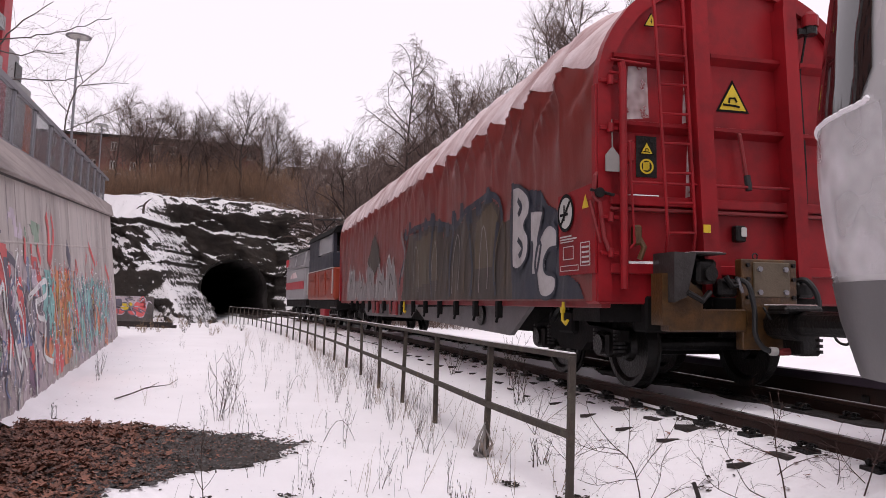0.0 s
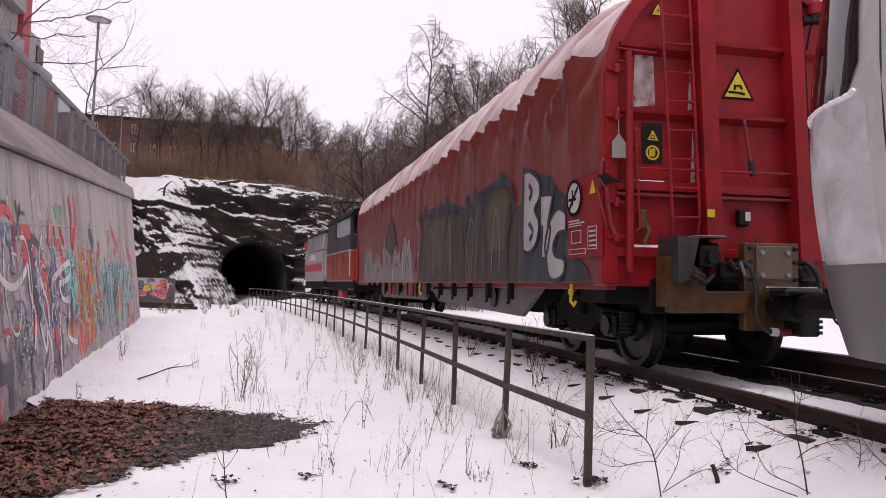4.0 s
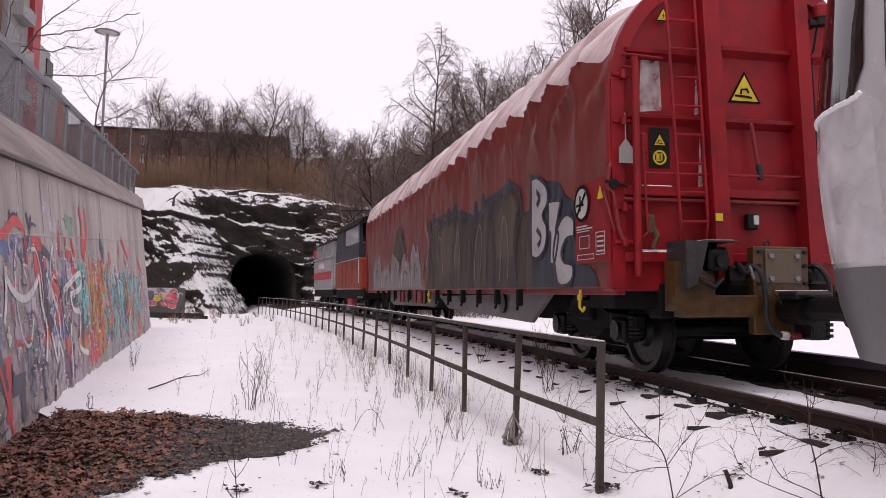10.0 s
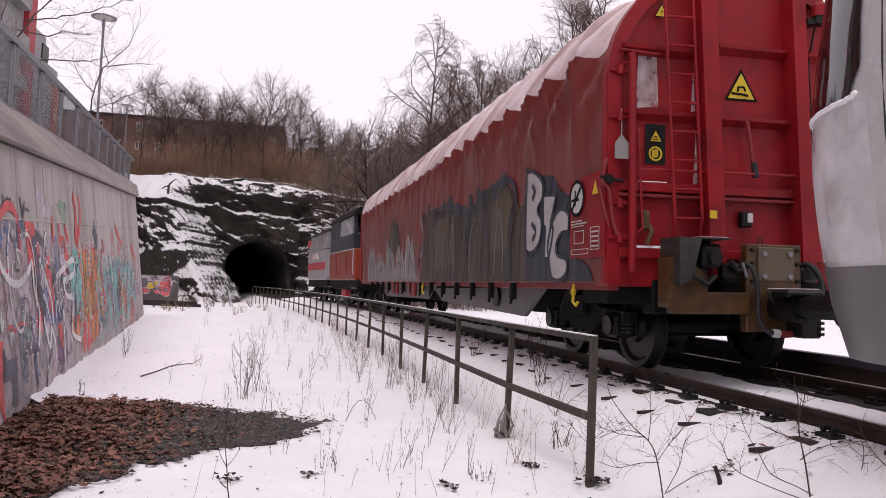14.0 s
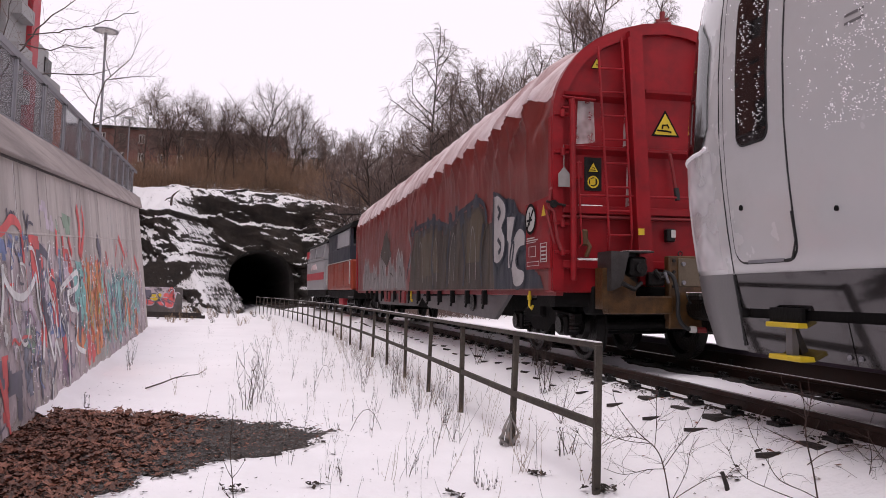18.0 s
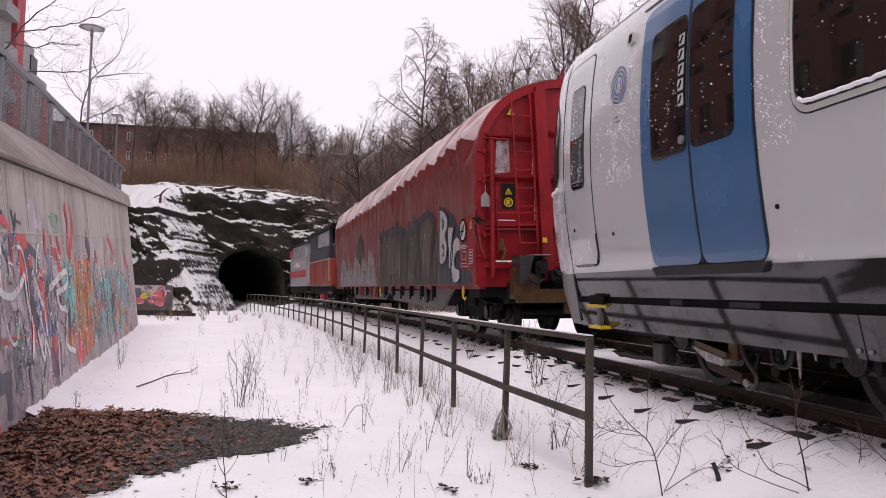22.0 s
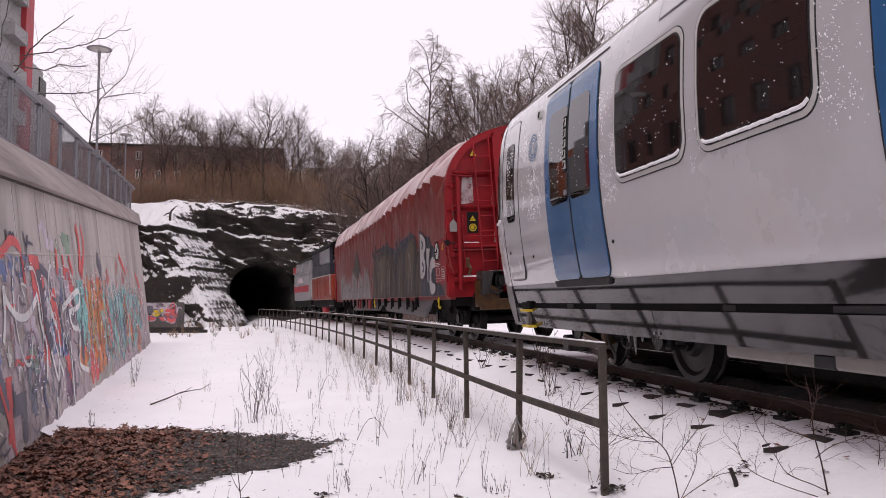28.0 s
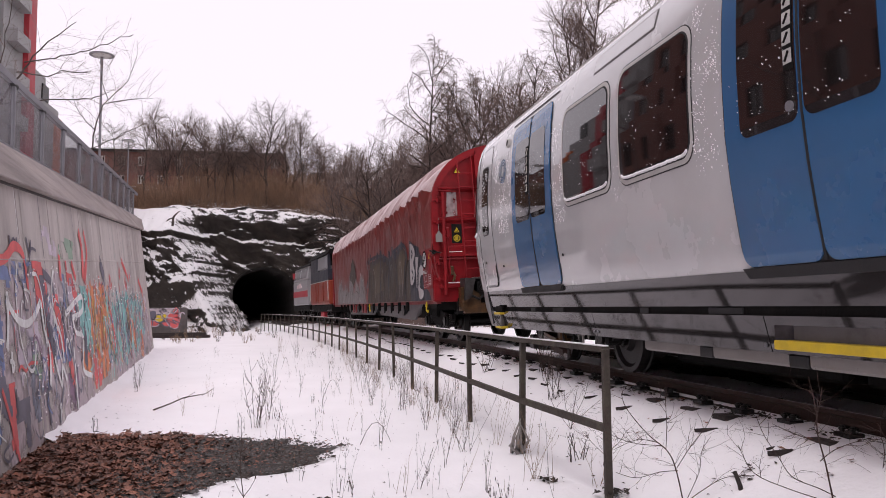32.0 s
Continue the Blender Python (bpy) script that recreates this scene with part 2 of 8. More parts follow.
SKIRT = mat("grey_skirt", (0.076, 0.071, 0.073), 0.055, 0.7, 0.16, 1.6, 0.0, 50.0, dirt=(0.052, 0.049, 0.049), amount=0.5, dscale=1.2, spec=0.6)
GLASS = mat("dark_glass", (0.012, 0.010, 0.010), 0.03, 0, 0.1, 1.0, 0.0, 30.0, spec=1.0)
RUBBER = mat("black_rubber", (0.012, 0.012, 0.013), 0.6, 0, 0.2, 4.0, 0.1, 60.0)
YELLOW = mat("yellow_paint", (0.60, 0.43, 0.018), 0.5, 0, 0.15, 5.0, 0.1, 60.0, dirt=(0.32, 0.22, 0.03), amount=0.25, dscale=4.0)
PALE = mat("pale_grey_paint", (0.50, 0.49, 0.47), 0.5, 0, 0.12, 4.0, 0.1, 60.0)
WHEEL = mat("wheel_steel", (0.030, 0.028, 0.028), 0.45, 0.4, 0.3, 4.0, 0.1, 60.0, spec=0.25)
BRICK = mat("brown_brick", (0.185, 0.070, 0.055), 0.85, 0, 0.2, 1.5, 0.3, 12.0)
RENDER = mat("grey_render", (0.36, 0.36, 0.36), 0.85, 0, 0.1, 0.6, 0.1, 20.0)
REDTRIM = mat("red_cladding", (0.42, 0.032, 0.045), 0.55, 0, 0.1, 0.8, 0.05, 20.0)
ORANGE = mat("orange_cladding", (0.62, 0.15, 0.04), 0.55, 0, 0.1, 0.8, 0.05, 20.0)
BARK = mat("bark", (0.070, 0.053, 0.047), 0.9, 0, 0.35, 3.0, 0.5, 20.0, each=0.25)
TWIG = mat("twigs", (0.175, 0.125, 0.110), 0.9, 0, 0.3, 2.0, 0.0, 20.0, each=0.2)
BRUSH = mat("brushwood", (0.27, 0.165, 0.105), 0.9, 0, 0.5, 0.22, 0.0, 20.0, dirt=(0.16, 0.12, 0.085), amount=0.4, dscale=0.4, island=0.5)
STRAW = mat("dry_straw", (0.25, 0.17, 0.11), 0.9, 0, 0.35, 3.0, 0.0, 30.0)
STALK = mat("dark_stalk", (0.05, 0.032, 0.026), 0.9, 0, 0.3, 8.0, 0.0, 30.0)
GRAVEL = mat("wet_gravel", (0.055, 0.046, 0.043), 0.8, 0, 0.5, 12.0, 1.0, 55.0, dirt=(0.06, 0.034, 0.024), amount=0.6, dscale=2.0)
LEAF = mat("fallen_leaves", (0.205, 0.083, 0.053), 0.6, 0, 0.5, 5.0, 0.2, 40.0, dirt=(0.07, 0.036, 0.027), amount=0.55, dscale=2.5, island=0.65)
LOCO_ORANGE = mat("loco_orange", (0.27, 0.036, 0.013), 0.5, 0, 0.15, 1.5, 0.1, 40.0, dirt=(0.12, 0.03, 0.02), amount=0.35)
LOCO_BLUE = mat("loco_blue", (0.018, 0.022, 0.034), 0.5, 0, 0.2, 1.5, 0.1, 40.0)
LOCO_SILVER = mat("loco_silver", (0.33, 0.325, 0.335), 0.5, 0.1, 0.15, 1.5, 0.1, 40.0)
TUNNEL = mat("tunnel_rock", (0.05, 0.043, 0.040), 0.95, 0, 0.4, 0.8, 0.6, 6.0)
STONE = mat("loose_stone", (0.095, 0.088, 0.086), 0.85, 0, 0.3, 9.0, 0.4, 60.0, island=0.65)
DEBRIS = mat("dark_litter", (0.035, 0.024, 0.020), 0.85, 0, 0.4, 9.0, 0.2, 60.0, island=0.5)


def see_through(m, share_clear, scale=None, lo=0.4, hi=0.6):
    """Turns a surface into one that is partly open: evenly, or in patches."""
    n, l = m.node_tree.nodes, m.node_tree.links
    out = n["Material Output"]
    mix, clear = n.new("ShaderNodeMixShader"), n.new("ShaderNodeBsdfTransparent")
    mix.inputs[0].default_value = share_clear
    if scale:
        t, r = n.new("ShaderNodeTexNoise"), n.new("ShaderNodeMapRange")
        t.inputs["Scale"].default_value = scale
        co = n.new("ShaderNodeTexCoord")
        l.new(co.outputs["Object"], t.inputs["Vector"])
        for i, v in zip((1, 2, 3, 4), (lo, hi, 1, share_clear)):
            r.inputs[i].default_value = v
        l.new(t.outputs[0], r.inputs[0])
        l.new(r.outputs[0], mix.inputs[0])
    l.new(n["Principled BSDF"].outputs[0], mix.inputs[1])
    l.new(clear.outputs[0], mix.inputs[2])
    l.new(mix.outputs[0], out.inputs[0])
    return m


see_through(RAILING_PANEL, 0.50)
# pale patchy colour for the blurred reflection on the wagon's end
PANEL_SHEEN = see_through(mat("panel_sheen", (0.60, 0.53, 0.53), 0.6, 0, 0.1, 3.0, 0.1, 40.0), 0.25, 4.0, 0.30, 0.62)
DARKBRICK = mat("dark_brick", (0.16, 0.074, 0.06), 0.9, 0, 0.2, 0.8, 0.3, 8.0)
BALLAST = mat("shaded_ballast", (0.028, 0.022, 0.020), 0.9, 0, 0.5, 9.0, 1.0, 40.0)


def litter_above(name, base, litter, lo, hi):
    """Snow that gives way to leaf litter up the wooded slope."""
    m = mat(name, base, 0.75, 0, 0.04, 0.8, 0.6, 14.0, spec=0.3)
    n, l = m.node_tree.nodes, m.node_tree.links
    b = n["Principled BSDF"].inputs["Base Color"]
    old = b.links[0].from_socket
    geo, sep, t, s, r, x = (n.new("ShaderNode" + k) for k in ("NewGeometry", "SeparateXYZ", "TexNoise", "Math", "MapRange", "Mix"))
    l.new(geo.outputs["Position"], sep.inputs[0])
    l.new(geo.outputs["Position"], t.inputs["Vector"])
    t.inputs["Scale"].default_value, t.inputs["Detail"].default_value = 0.8, 6
    s.operation = "MULTIPLY_ADD"
    l.new(t.outputs[0], s.inputs[0])
    s.inputs[1].default_value = 2.0
    l.new(sep.outputs[2], s.inputs[2])
    r.inputs[1].default_value, r.inputs[2].default_value = lo + 1.0, hi + 1.0
    l.new(s.outputs[0], r.inputs[0])
    x.data_type = "RGBA"
    l.new(r.outputs[0], x.inputs[0])
    l.new(old, x.inputs[6])
    x.inputs[7].default_value = (*litter, 1)
    l.new(x.outputs[2], b)
    return m


SNOW_GROUND = litter_above("ground_snow", (0.93, 0.90, 0.93), (0.085, 0.055, 0.04), 1.8, 3.4)
COPING = mat("board_marked_concrete", (0.38, 0.33, 0.315), 0.85, 0, 0.28, 2.2, 0.5, 24.0, dirt=(0.17, 0.15, 0.135), amount=0.42, dscale=2.4, stretch=(0.12, 0.12, 3.5))
turned = SNOW_THIN.node_tree.nodes.new("ShaderNodeMapping")
turned.inputs["Rotation"].default_value = (pi / 4, 0, 0)
mapped = next(q for q in SNOW_THIN.node_tree.nodes if q.type == "MAPPING" and q != turned)
SNOW_THIN.node_tree.links.new(next(q for q in SNOW_THIN.node_tree.nodes if q.type == "TEX_COORD").outputs["Object"], turned.inputs[0])
SNOW_THIN.node_tree.links.new(turned.outputs[0], mapped.inputs[0])
for m_ in (WHITE, BLUE):
    m_.node_tree.nodes["Principled BSDF"].inputs["Coat Weight"].default_value = 0.9 if m_ == WHITE else 0.3
    m_.node_tree.nodes["Principled BSDF"].inputs["Coat Roughness"].default_value = 0.035
COWL = mat("grey_nose_cowl", (0.125, 0.12, 0.123), 0.32, 0.0, 0.15, 1.5, 0.05, 30.0, dirt=(0.08, 0.075, 0.075), amount=0.4, dscale=1.5)
CASE = mat("beige_case", (0.235, 0.215, 0.205), 0.6, 0, 0.15, 2.0, 0.1, 40.0, dirt=(0.12, 0.10, 0.09), amount=0.35, dscale=2.0)
# pale base colour stands in for the sky reflected in the cab windows
CABGLASS = mat("sky_painted_cab_glass", (0.34, 0.34, 0.36), 0.15, 0, 0.1, 1.0, 0.0, 30.0, spec=0.8)
WALLDARK = mat("grime_and_shade_wall", (0.10, 0.088, 0.085), 0.85, 0, 0.4, 1.5, 0.3, 20.0)
NOSE_BRIGHT = see_through(mat("nose_frost", (0.86, 0.84, 0.86), 0.55, 0, 0.08, 3.0, 0.2, 40.0), 0.35, 2.2, 0.30, 0.60)

# ---------------------------------------------------------------- ground
def ground_z(x, y):
    lat = x - tx(y)
    z = -0.72 + 0.035 * fbm(x * 0.45, y * 0.45) + 0.012 * fbm(x * 2.2, y * 2.2, 3.0, 3) + 0.009 * fbm(x * 6.5, y * 6.5, 8.0, 2)
    if lat < 0:
        z += 0.57 * smoothstep(-2.42, -0.85, lat)
    else:
        z += 0.57 - 0.27 * smoothstep(1.3, 2.6, lat)
    z += (lat if abs(lat) < 6 else 0) * 0.026 * smoothstep(2.2, 1.2, abs(lat))
    up = max(0.0, lat - 8.0)
    z += 13.0 * (1 - exp(-up * up / (90.0 + 6 * up))) if up else 0
    if y > 45:
        z -= 0.4 * smoothstep(48, 62, y) * (1 - smoothstep(2, 8, lat))
    return z


def spread(lo, hi, near, step, grow):
    """Marks that stand close together over a stretch and further apart beyond it."""
    out, a = [], near[0]
    while a < near[1]:
        out.append(a)
        a += step
    d, b = step, near[1]
    while b < hi:
        out.append(b)
        d *= grow
        b += d
    out.append(hi)
    d, b = step, near[0]
    while b > lo:
        d *= grow
        b -= d
        out.insert(0, max(b, lo))
    return out


g = G()
GX, GY = spread(-400, 400, (-4.5, 6.0), 0.09, 1.13), spread(-300, 600, (3.0, 16.0), 0.10, 1.05)
g.grid([[(x, y, ground_z(x, y)) for x in GX] for y in GY])
solid("ground", g, SNOW_GROUND, "thin fresh snow over flat trackside ground", "snow ground", kind="structure", smooth=True)

# ---------------------------------------------------------------- track
track = thing("railway_track", "single rusty railway track curving into a tunnel, bedded in snow", "track", kind="structure")
RAIL = [(-0.07, -0.165), (0.07, -0.165), (0.07, -0.15), (0.012, -0.13), (0.012, -0.045), (0.036, -0.035), (0.036, -0.006), (0.026, 0.0), (-0.026, 0.0), (-0.036, -0.006), (-0.036, -0.035), (-0.012, -0.045), (-0.012, -0.13), (-0.07, -0.15)]


def rail_frame(y, lat):
    p = beside(y, lat, 0)
    return Matrix.Translation(p) @ Matrix.Rotation(CURVE * y, 4, "Z")


for lat in (-0.7535, 0.7535):
    ys = [-20 + 2.5 * i for i in range(48)]
    r = part("rail", G().sweep(RAIL, [rail_frame(y, lat) for y in ys]), RAILSTEEL, track)
    part("running_surface", G().sweep([(-0.024, 0.0005), (0.024, 0.0005), (0.024, 0.0025), (-0.024, 0.0025)], [rail_frame(y, lat) for y in ys]), RAILHEAD, r, "worn bright strip on the rail head")

part("foot_snow", G().sweep([(-0.060, -0.149), (-0.020, -0.136), (-0.022, -0.128), (-0.045, -0.132), (-0.066, -0.146)], [rail_frame(-6 + 0.8 * i, -0.7535) for i in range(60)]), SNOW, track, "snow lying on the foot of the rail")
# dark strip of ballast that also paints in the far rail's shadow
rows = []
for i in range(240):
    y = -12 + 0.35 * i
    a, b = 0.36 + 0.14 * fbm(y * 0.9, 1.0) + 0.10 * fbm(y * 4, 2.0), 1.18 + 0.12 * fbm(y * 0.9, 6.0)
    rows.append([beside(y, a + (b - a) * k / 8, (-0.135 if 0 < k < 8 else -0.20) + 0.012 * fbm(y * 5, k * 2.0, 4.0)) for k in range(9)])
part("ballast_bed", G().grid(rows), BALLAST, track, "dark wet ballast along the far rail, with its shadow in the colour")

third = thing("third_rail", "dark covered conductor rail beside the track", "conductor rail")
part("cover_board", G().sweep([(-0.10, 0.07), (-0.09, 0.16), (0.09, 0.16), (0.10, 0.07), (0.085, 0.07), (0.075, 0.145), (-0.075, 0.145), (-0.085, 0.07)], [rail_frame(-20 + 2.5 * i, 1.46) for i in range(15)]), COVER, third)
part("conductor", G().sweep([(-0.07, -0.30), (0.07, -0.30), (0.07, -0.24), (0.03, -0.22), (0.04, 0.06), (-0.04, 0.06), (-0.03, -0.22), (-0.07, -0.24)], [rail_frame(-20 + 2.5 * i, 1.46) for i in range(15)]), RAILSTEEL, third)
me = G().box(-0.06, 0.06, -0.05, 0.05, -0.3, -0.02, 0.01).mesh("bracket")
me.materials.append(IRON)
for i in range(8):
    share("bracket", me, third, rail_frame(-8 + 3 * i, 1.46))

# ---------------------------------------------------------------- retaining wall
WALL_A, WALL_T = Vector((-2.837, 9.429, -0.72)), Vector((-0.1226, 0.9925, 0))
WALL_N, BATTER = Vector((0.9925, 0.1226, 0)), 0.125


def wall_top(u):
    return 2.44 + 0.0705 * (u - 8.5 / 0.9925)


def on_wall(u, z, out=0.0):
    """A point of the wall's sloping face: u metres along it from abreast of the camera."""
    base = WALL_A + WALL_T * (u - 9.5) + WALL_N * (out - BATTER * (z + 0.72))
    return Vector((base.x, base.y, z))


WALL_END = 29.3
us = [-14 + 1.0 * i for i in range(44) if -14 + 1.0 * i < WALL_END - 1.2] + [WALL_END - 1.2 + 0.2 * i for i in range(7)]


def wall_turn(u):
    """How far the face draws back where the wall rounds off."""
    t = max(0.0, u - (WALL_END - 1.2)) / 1.2
    return -1.1 * (1 - sqrt(max(0.0, 1 - t * t)))


g = G()
rows = []
for u in us:
    o = wall_turn(u)
    zt = wall_top(u) - 0.37
    rows.append([on_wall(u, z, o) for z in (-1.2, -0.4, 0.4, 1.2, zt)] + [on_wall(u, zt, o - 0.5), on_wall(u, -1.2, o - 1.4)])
g.grid(rows)
end = rows[-1]
g.add([end[0], end[4], end[5] - WALL_N * 12, end[6] - WALL_N * 12], [(0, 1, 2, 3)])
g.add([p - WALL_T * 0.02 for p in (rows[0][0], rows[0][4], rows[0][5], rows[0][6])], [(0, 1, 2, 3)])
wall = thing("wall_left", "battered grey concrete retaining wall covered in graffiti", "retaining wall", kind="structure")
part("face", g, CONCRETE, wall)
g = G()
rows = []
for u in us:
    o, zt = wall_turn(u), wall_top(u)
    lo = zt - 0.37
    rows.append([on_wall(u, lo, o - 0.02), on_wall(u, lo, o + 0.115), on_wall(u, lo + 0.012, o + 0.125), on_wall(u, zt - 0.02, o + 0.085), on_wall(u, zt, o + 0.065), on_wall(u, zt, o - 0.45), on_wall(u, lo, o - 0.45)])
g.grid(rows)
g.add(rows[0], [tuple(range(7))])
g.add(rows[-1], [tuple(range(7))])
part("coping", g, COPING, wall, "board-marked concrete edge beam")

# joints between the cast bays, as shallow ridges of laitance
for u in [2.2 + 2.35 * i for i in range(12)]:
    zt = wall_top(u) - 0.38
    a = [on_wall(u + k * 0.012, z, w) for z in (-0.8, zt) for k, w in ((-1, 0.001), (0, 0.012), (1, 0.001))]
    part("casting_joint", G().add(a, [(0, 1, 4, 3), (1, 2, 5, 4)]), PALE if int(u * 10) % 3 == 0 else CONCRETE, wall)
for u in (4.3, 6.9, 9.05, 10.9, 13.6, 16.4, 19.9, 22.3, 26.1):
    zt = wall_top(u) - 0.38
    a = [on_wall(u + k * 0.006, z, w) for z in (-0.8, zt) for k, w in ((-1, 0.001), (0, 0.006), (1, 0.001))]
    part("form_line", G().add(a, [(0, 1, 4, 3), (1, 2, 5, 4)]), COPING, wall)
hz = [[on_wall(u, 0.055 * u + z, w) for z, w in ((0.78, 0.001), (0.80, 0.012), (0.82, 0.001))] for u in us[:-7]]
part("casting_joint", G().grid(hz), CONCRETE, wall)
# dark strip painted for the shadow line below the overhanging beam
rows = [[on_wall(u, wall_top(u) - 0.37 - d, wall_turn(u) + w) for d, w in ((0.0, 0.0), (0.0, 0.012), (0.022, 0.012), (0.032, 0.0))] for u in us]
part("drip_stain", G().grid(rows), WALLDARK, wall, "dark line for the shade and dirt under the edge beam")

bank = G()
rows = []
for u in us:
    p = on_wall(u, wall_top(u) - 0.45, wall_turn(u) - 0.4)
    rows.append([p, p - WALL_N * 6, p - WALL_N * 11, p - WALL_N * 30 + Vector((0, 0, 0.5))])
bank.grid(rows)
bank.add([rows[-1][0], rows[-1][3], rows[-1][3] * 1.0 - Vector((0, 0, 7)), rows[-1][0] - Vector((0, 0, 7))], [(0, 1, 2, 3)])
solid("embankment", bank, SNOW, "snowy roadway on top of the retaining wall", "road", kind="structure")

# railing on the wall
railing = thing("wall_railing", "grey steel railing with mesh infill on the wall coping", "railing")
RS = [u for u in us if u <= WALL_END - 1.0]


def rail_bar(name, z0, z1, w, material, off=-0.10):
    rows = []
    for u in RS:
        zt = wall_top(u)
        a, b = on_wall(u, zt, off - w), on_wall(u, zt, off + w)
        rows.append([Vector((q.x, q.y, zt + z)) for q, z in ((a, z0), (b, z0), (b, z1), (a, z1), (a, z0))])
    return part(name, G().grid(rows), material, railing)


rail_bar("top_rail", 0.82, 0.90, 0.035, STEEL)
rail_bar("bottom_rail", 0.06, 0.10, 0.02, STEEL)
pm = G().box(-0.03, 0.03, -0.035, 0.035, -0.1, 0.84, 0.006).mesh("post")
pm.materials.append(STEEL)
cap = G().box(-0.035, 0.035, -0.12, 0.12, 0.80, 0.845, 0.008).mesh("bracket")
cap.materials.append(RUBBER)
turn = Matrix.Rotation(atan(0.1226 / 0.9925), 4, "Z")
gu = 1.0
while gu < WALL_END - 1.0:
    p = on_wall(gu, wall_top(gu), -0.10)
    m = Matrix.Translation(p) @ turn
    share("post", pm, railing, m)
    share("bracket", cap, railing, m)
    nxt = gu + 1.72
    if nxt < WALL_END - 1.0:
        a, b = on_wall(gu + 0.07, wall_top(gu + 0.07), -0.10), on_wall(nxt - 0.07, wall_top(nxt - 0.07), -0.10)
        pts = []
        for k in (-0.006, 0.006):
            for q, z in ((a, 0.12), (b, 0.12), (b, 0.80), (a, 0.80)):
                pts.append(q + WALL_N * k + Vector((0, 0, z)))
        part("infill_panel", G().add(pts, [(0, 1, 2, 3), (7, 6, 5, 4), (0, 4, 5, 1), (1, 5, 6, 2), (2, 6, 7, 3), (3, 7, 4, 0)]), RAILING_PANEL, railing)
    gu = nxt

# ---------------------------------------------------------------- fence along the track
fence = thing("track_fence", "low dark post-and-rail fence beside the track", "fence")
FY = [5.72, 7.66, 9.86] + [12.05 + 2.15 * i for i in range(24)]


def fence_at(y):
    lat = -2.47 + 0.11 * exp(-(y - 5.7) / 0.9)
    return Vector((tx(y) + lat, y, -0.68 - 0.0033 * (y - 5.7)))


random.seed(5)
for i, y in enumerate(FY):
    p = fence_at(y)
    w = 0.028 if i else 0.027
    post_ob = part("post", G().box(-w, w, -0.026, 0.026, -0.25, 1.09 + (0.02 if i == 0 else 0), 0.006), POST, fence)
    post_ob.matrix_basis = Matrix.Translation(p) @ pose(0, 0, 0, random.uniform(-1.5, 1.5), random.uniform(-1.2, 1.2) - (1.0 if i == 0 else 0), random.uniform(-6, 6))


def fence_rail(name, z, w, h, material, label=""):
    rows = []
    for y in FY:
        p = fence_at(y) + Vector((0, 0, z))
        rows.append([p + Vector((a, 0, b)) for a, b in ((-w, -h), (w, -h), (w, h), (-w, h), (-w, -h))])
    g = G().grid(rows)
    g.add(rows[0][:4], [(0, 1, 2, 3)])
    return part(name, g, material, fence, label)


fence_rail("top_rail", 1.105, 0.032, 0.022, POST)
fence_rail("middle_rail", 0.50, 0.022, 0.028, POST)
fence_rail("snow_strip", 1.131, 0.024, 0.0045, SNOW, "thin line of snow on the top rail")

# ---------------------------------------------------------------- rock with the tunnel
TUN_X, TUN_W, TUN_Y = -3.65, 2.6, 69.0


def shoulders(x, z):
    """How much a place belongs to the buttress on either side of the mouth."""
    edge = -4.4 - 0.56 * (z + 0.5) + 0.35 * fbm(z * 0.9, 3.0)
    return 1 - smoothstep(edge - 2.3, edge, x), smoothstep(-0.45, 0.9, x - 0.05 * z + 0.3 * fbm(z * 0.9, 8.0))


def facet(x, z, size, seed, lean=0.25):
    """Slabs of rock along a dip, each a plane with a tilt and depth of its own."""
    ca, sa = cos(lean), sin(lean)
    p = Vector(((x * ca - z * sa) / (1.7 * size), (x * sa + z * ca) / (0.85 * size), seed))
    q = noise.voronoi(p)[1][0]
    r = noise.cell_vector(q * 41.7)
    d = p - q
    return size * (1.1 * (r.x - 0.5) * d.x + 1.1 * (r.y - 0.72) * d.y + 0.42 * (r.z - 0.5))


def leg(z, lo, hi):
    return min(max(z - lo, 0.0), hi - lo)


def ridged(x, z, s, seed):
    """Sharp crests and hollows, from 0 to about 1."""
    return 1 - 2 * abs(noise.noise(Vector((x * s, z * s, seed)))) - 2 * 0.5 * abs(noise.noise(Vector((x * s * 2.3, z * s * 2.3, seed + 4))))


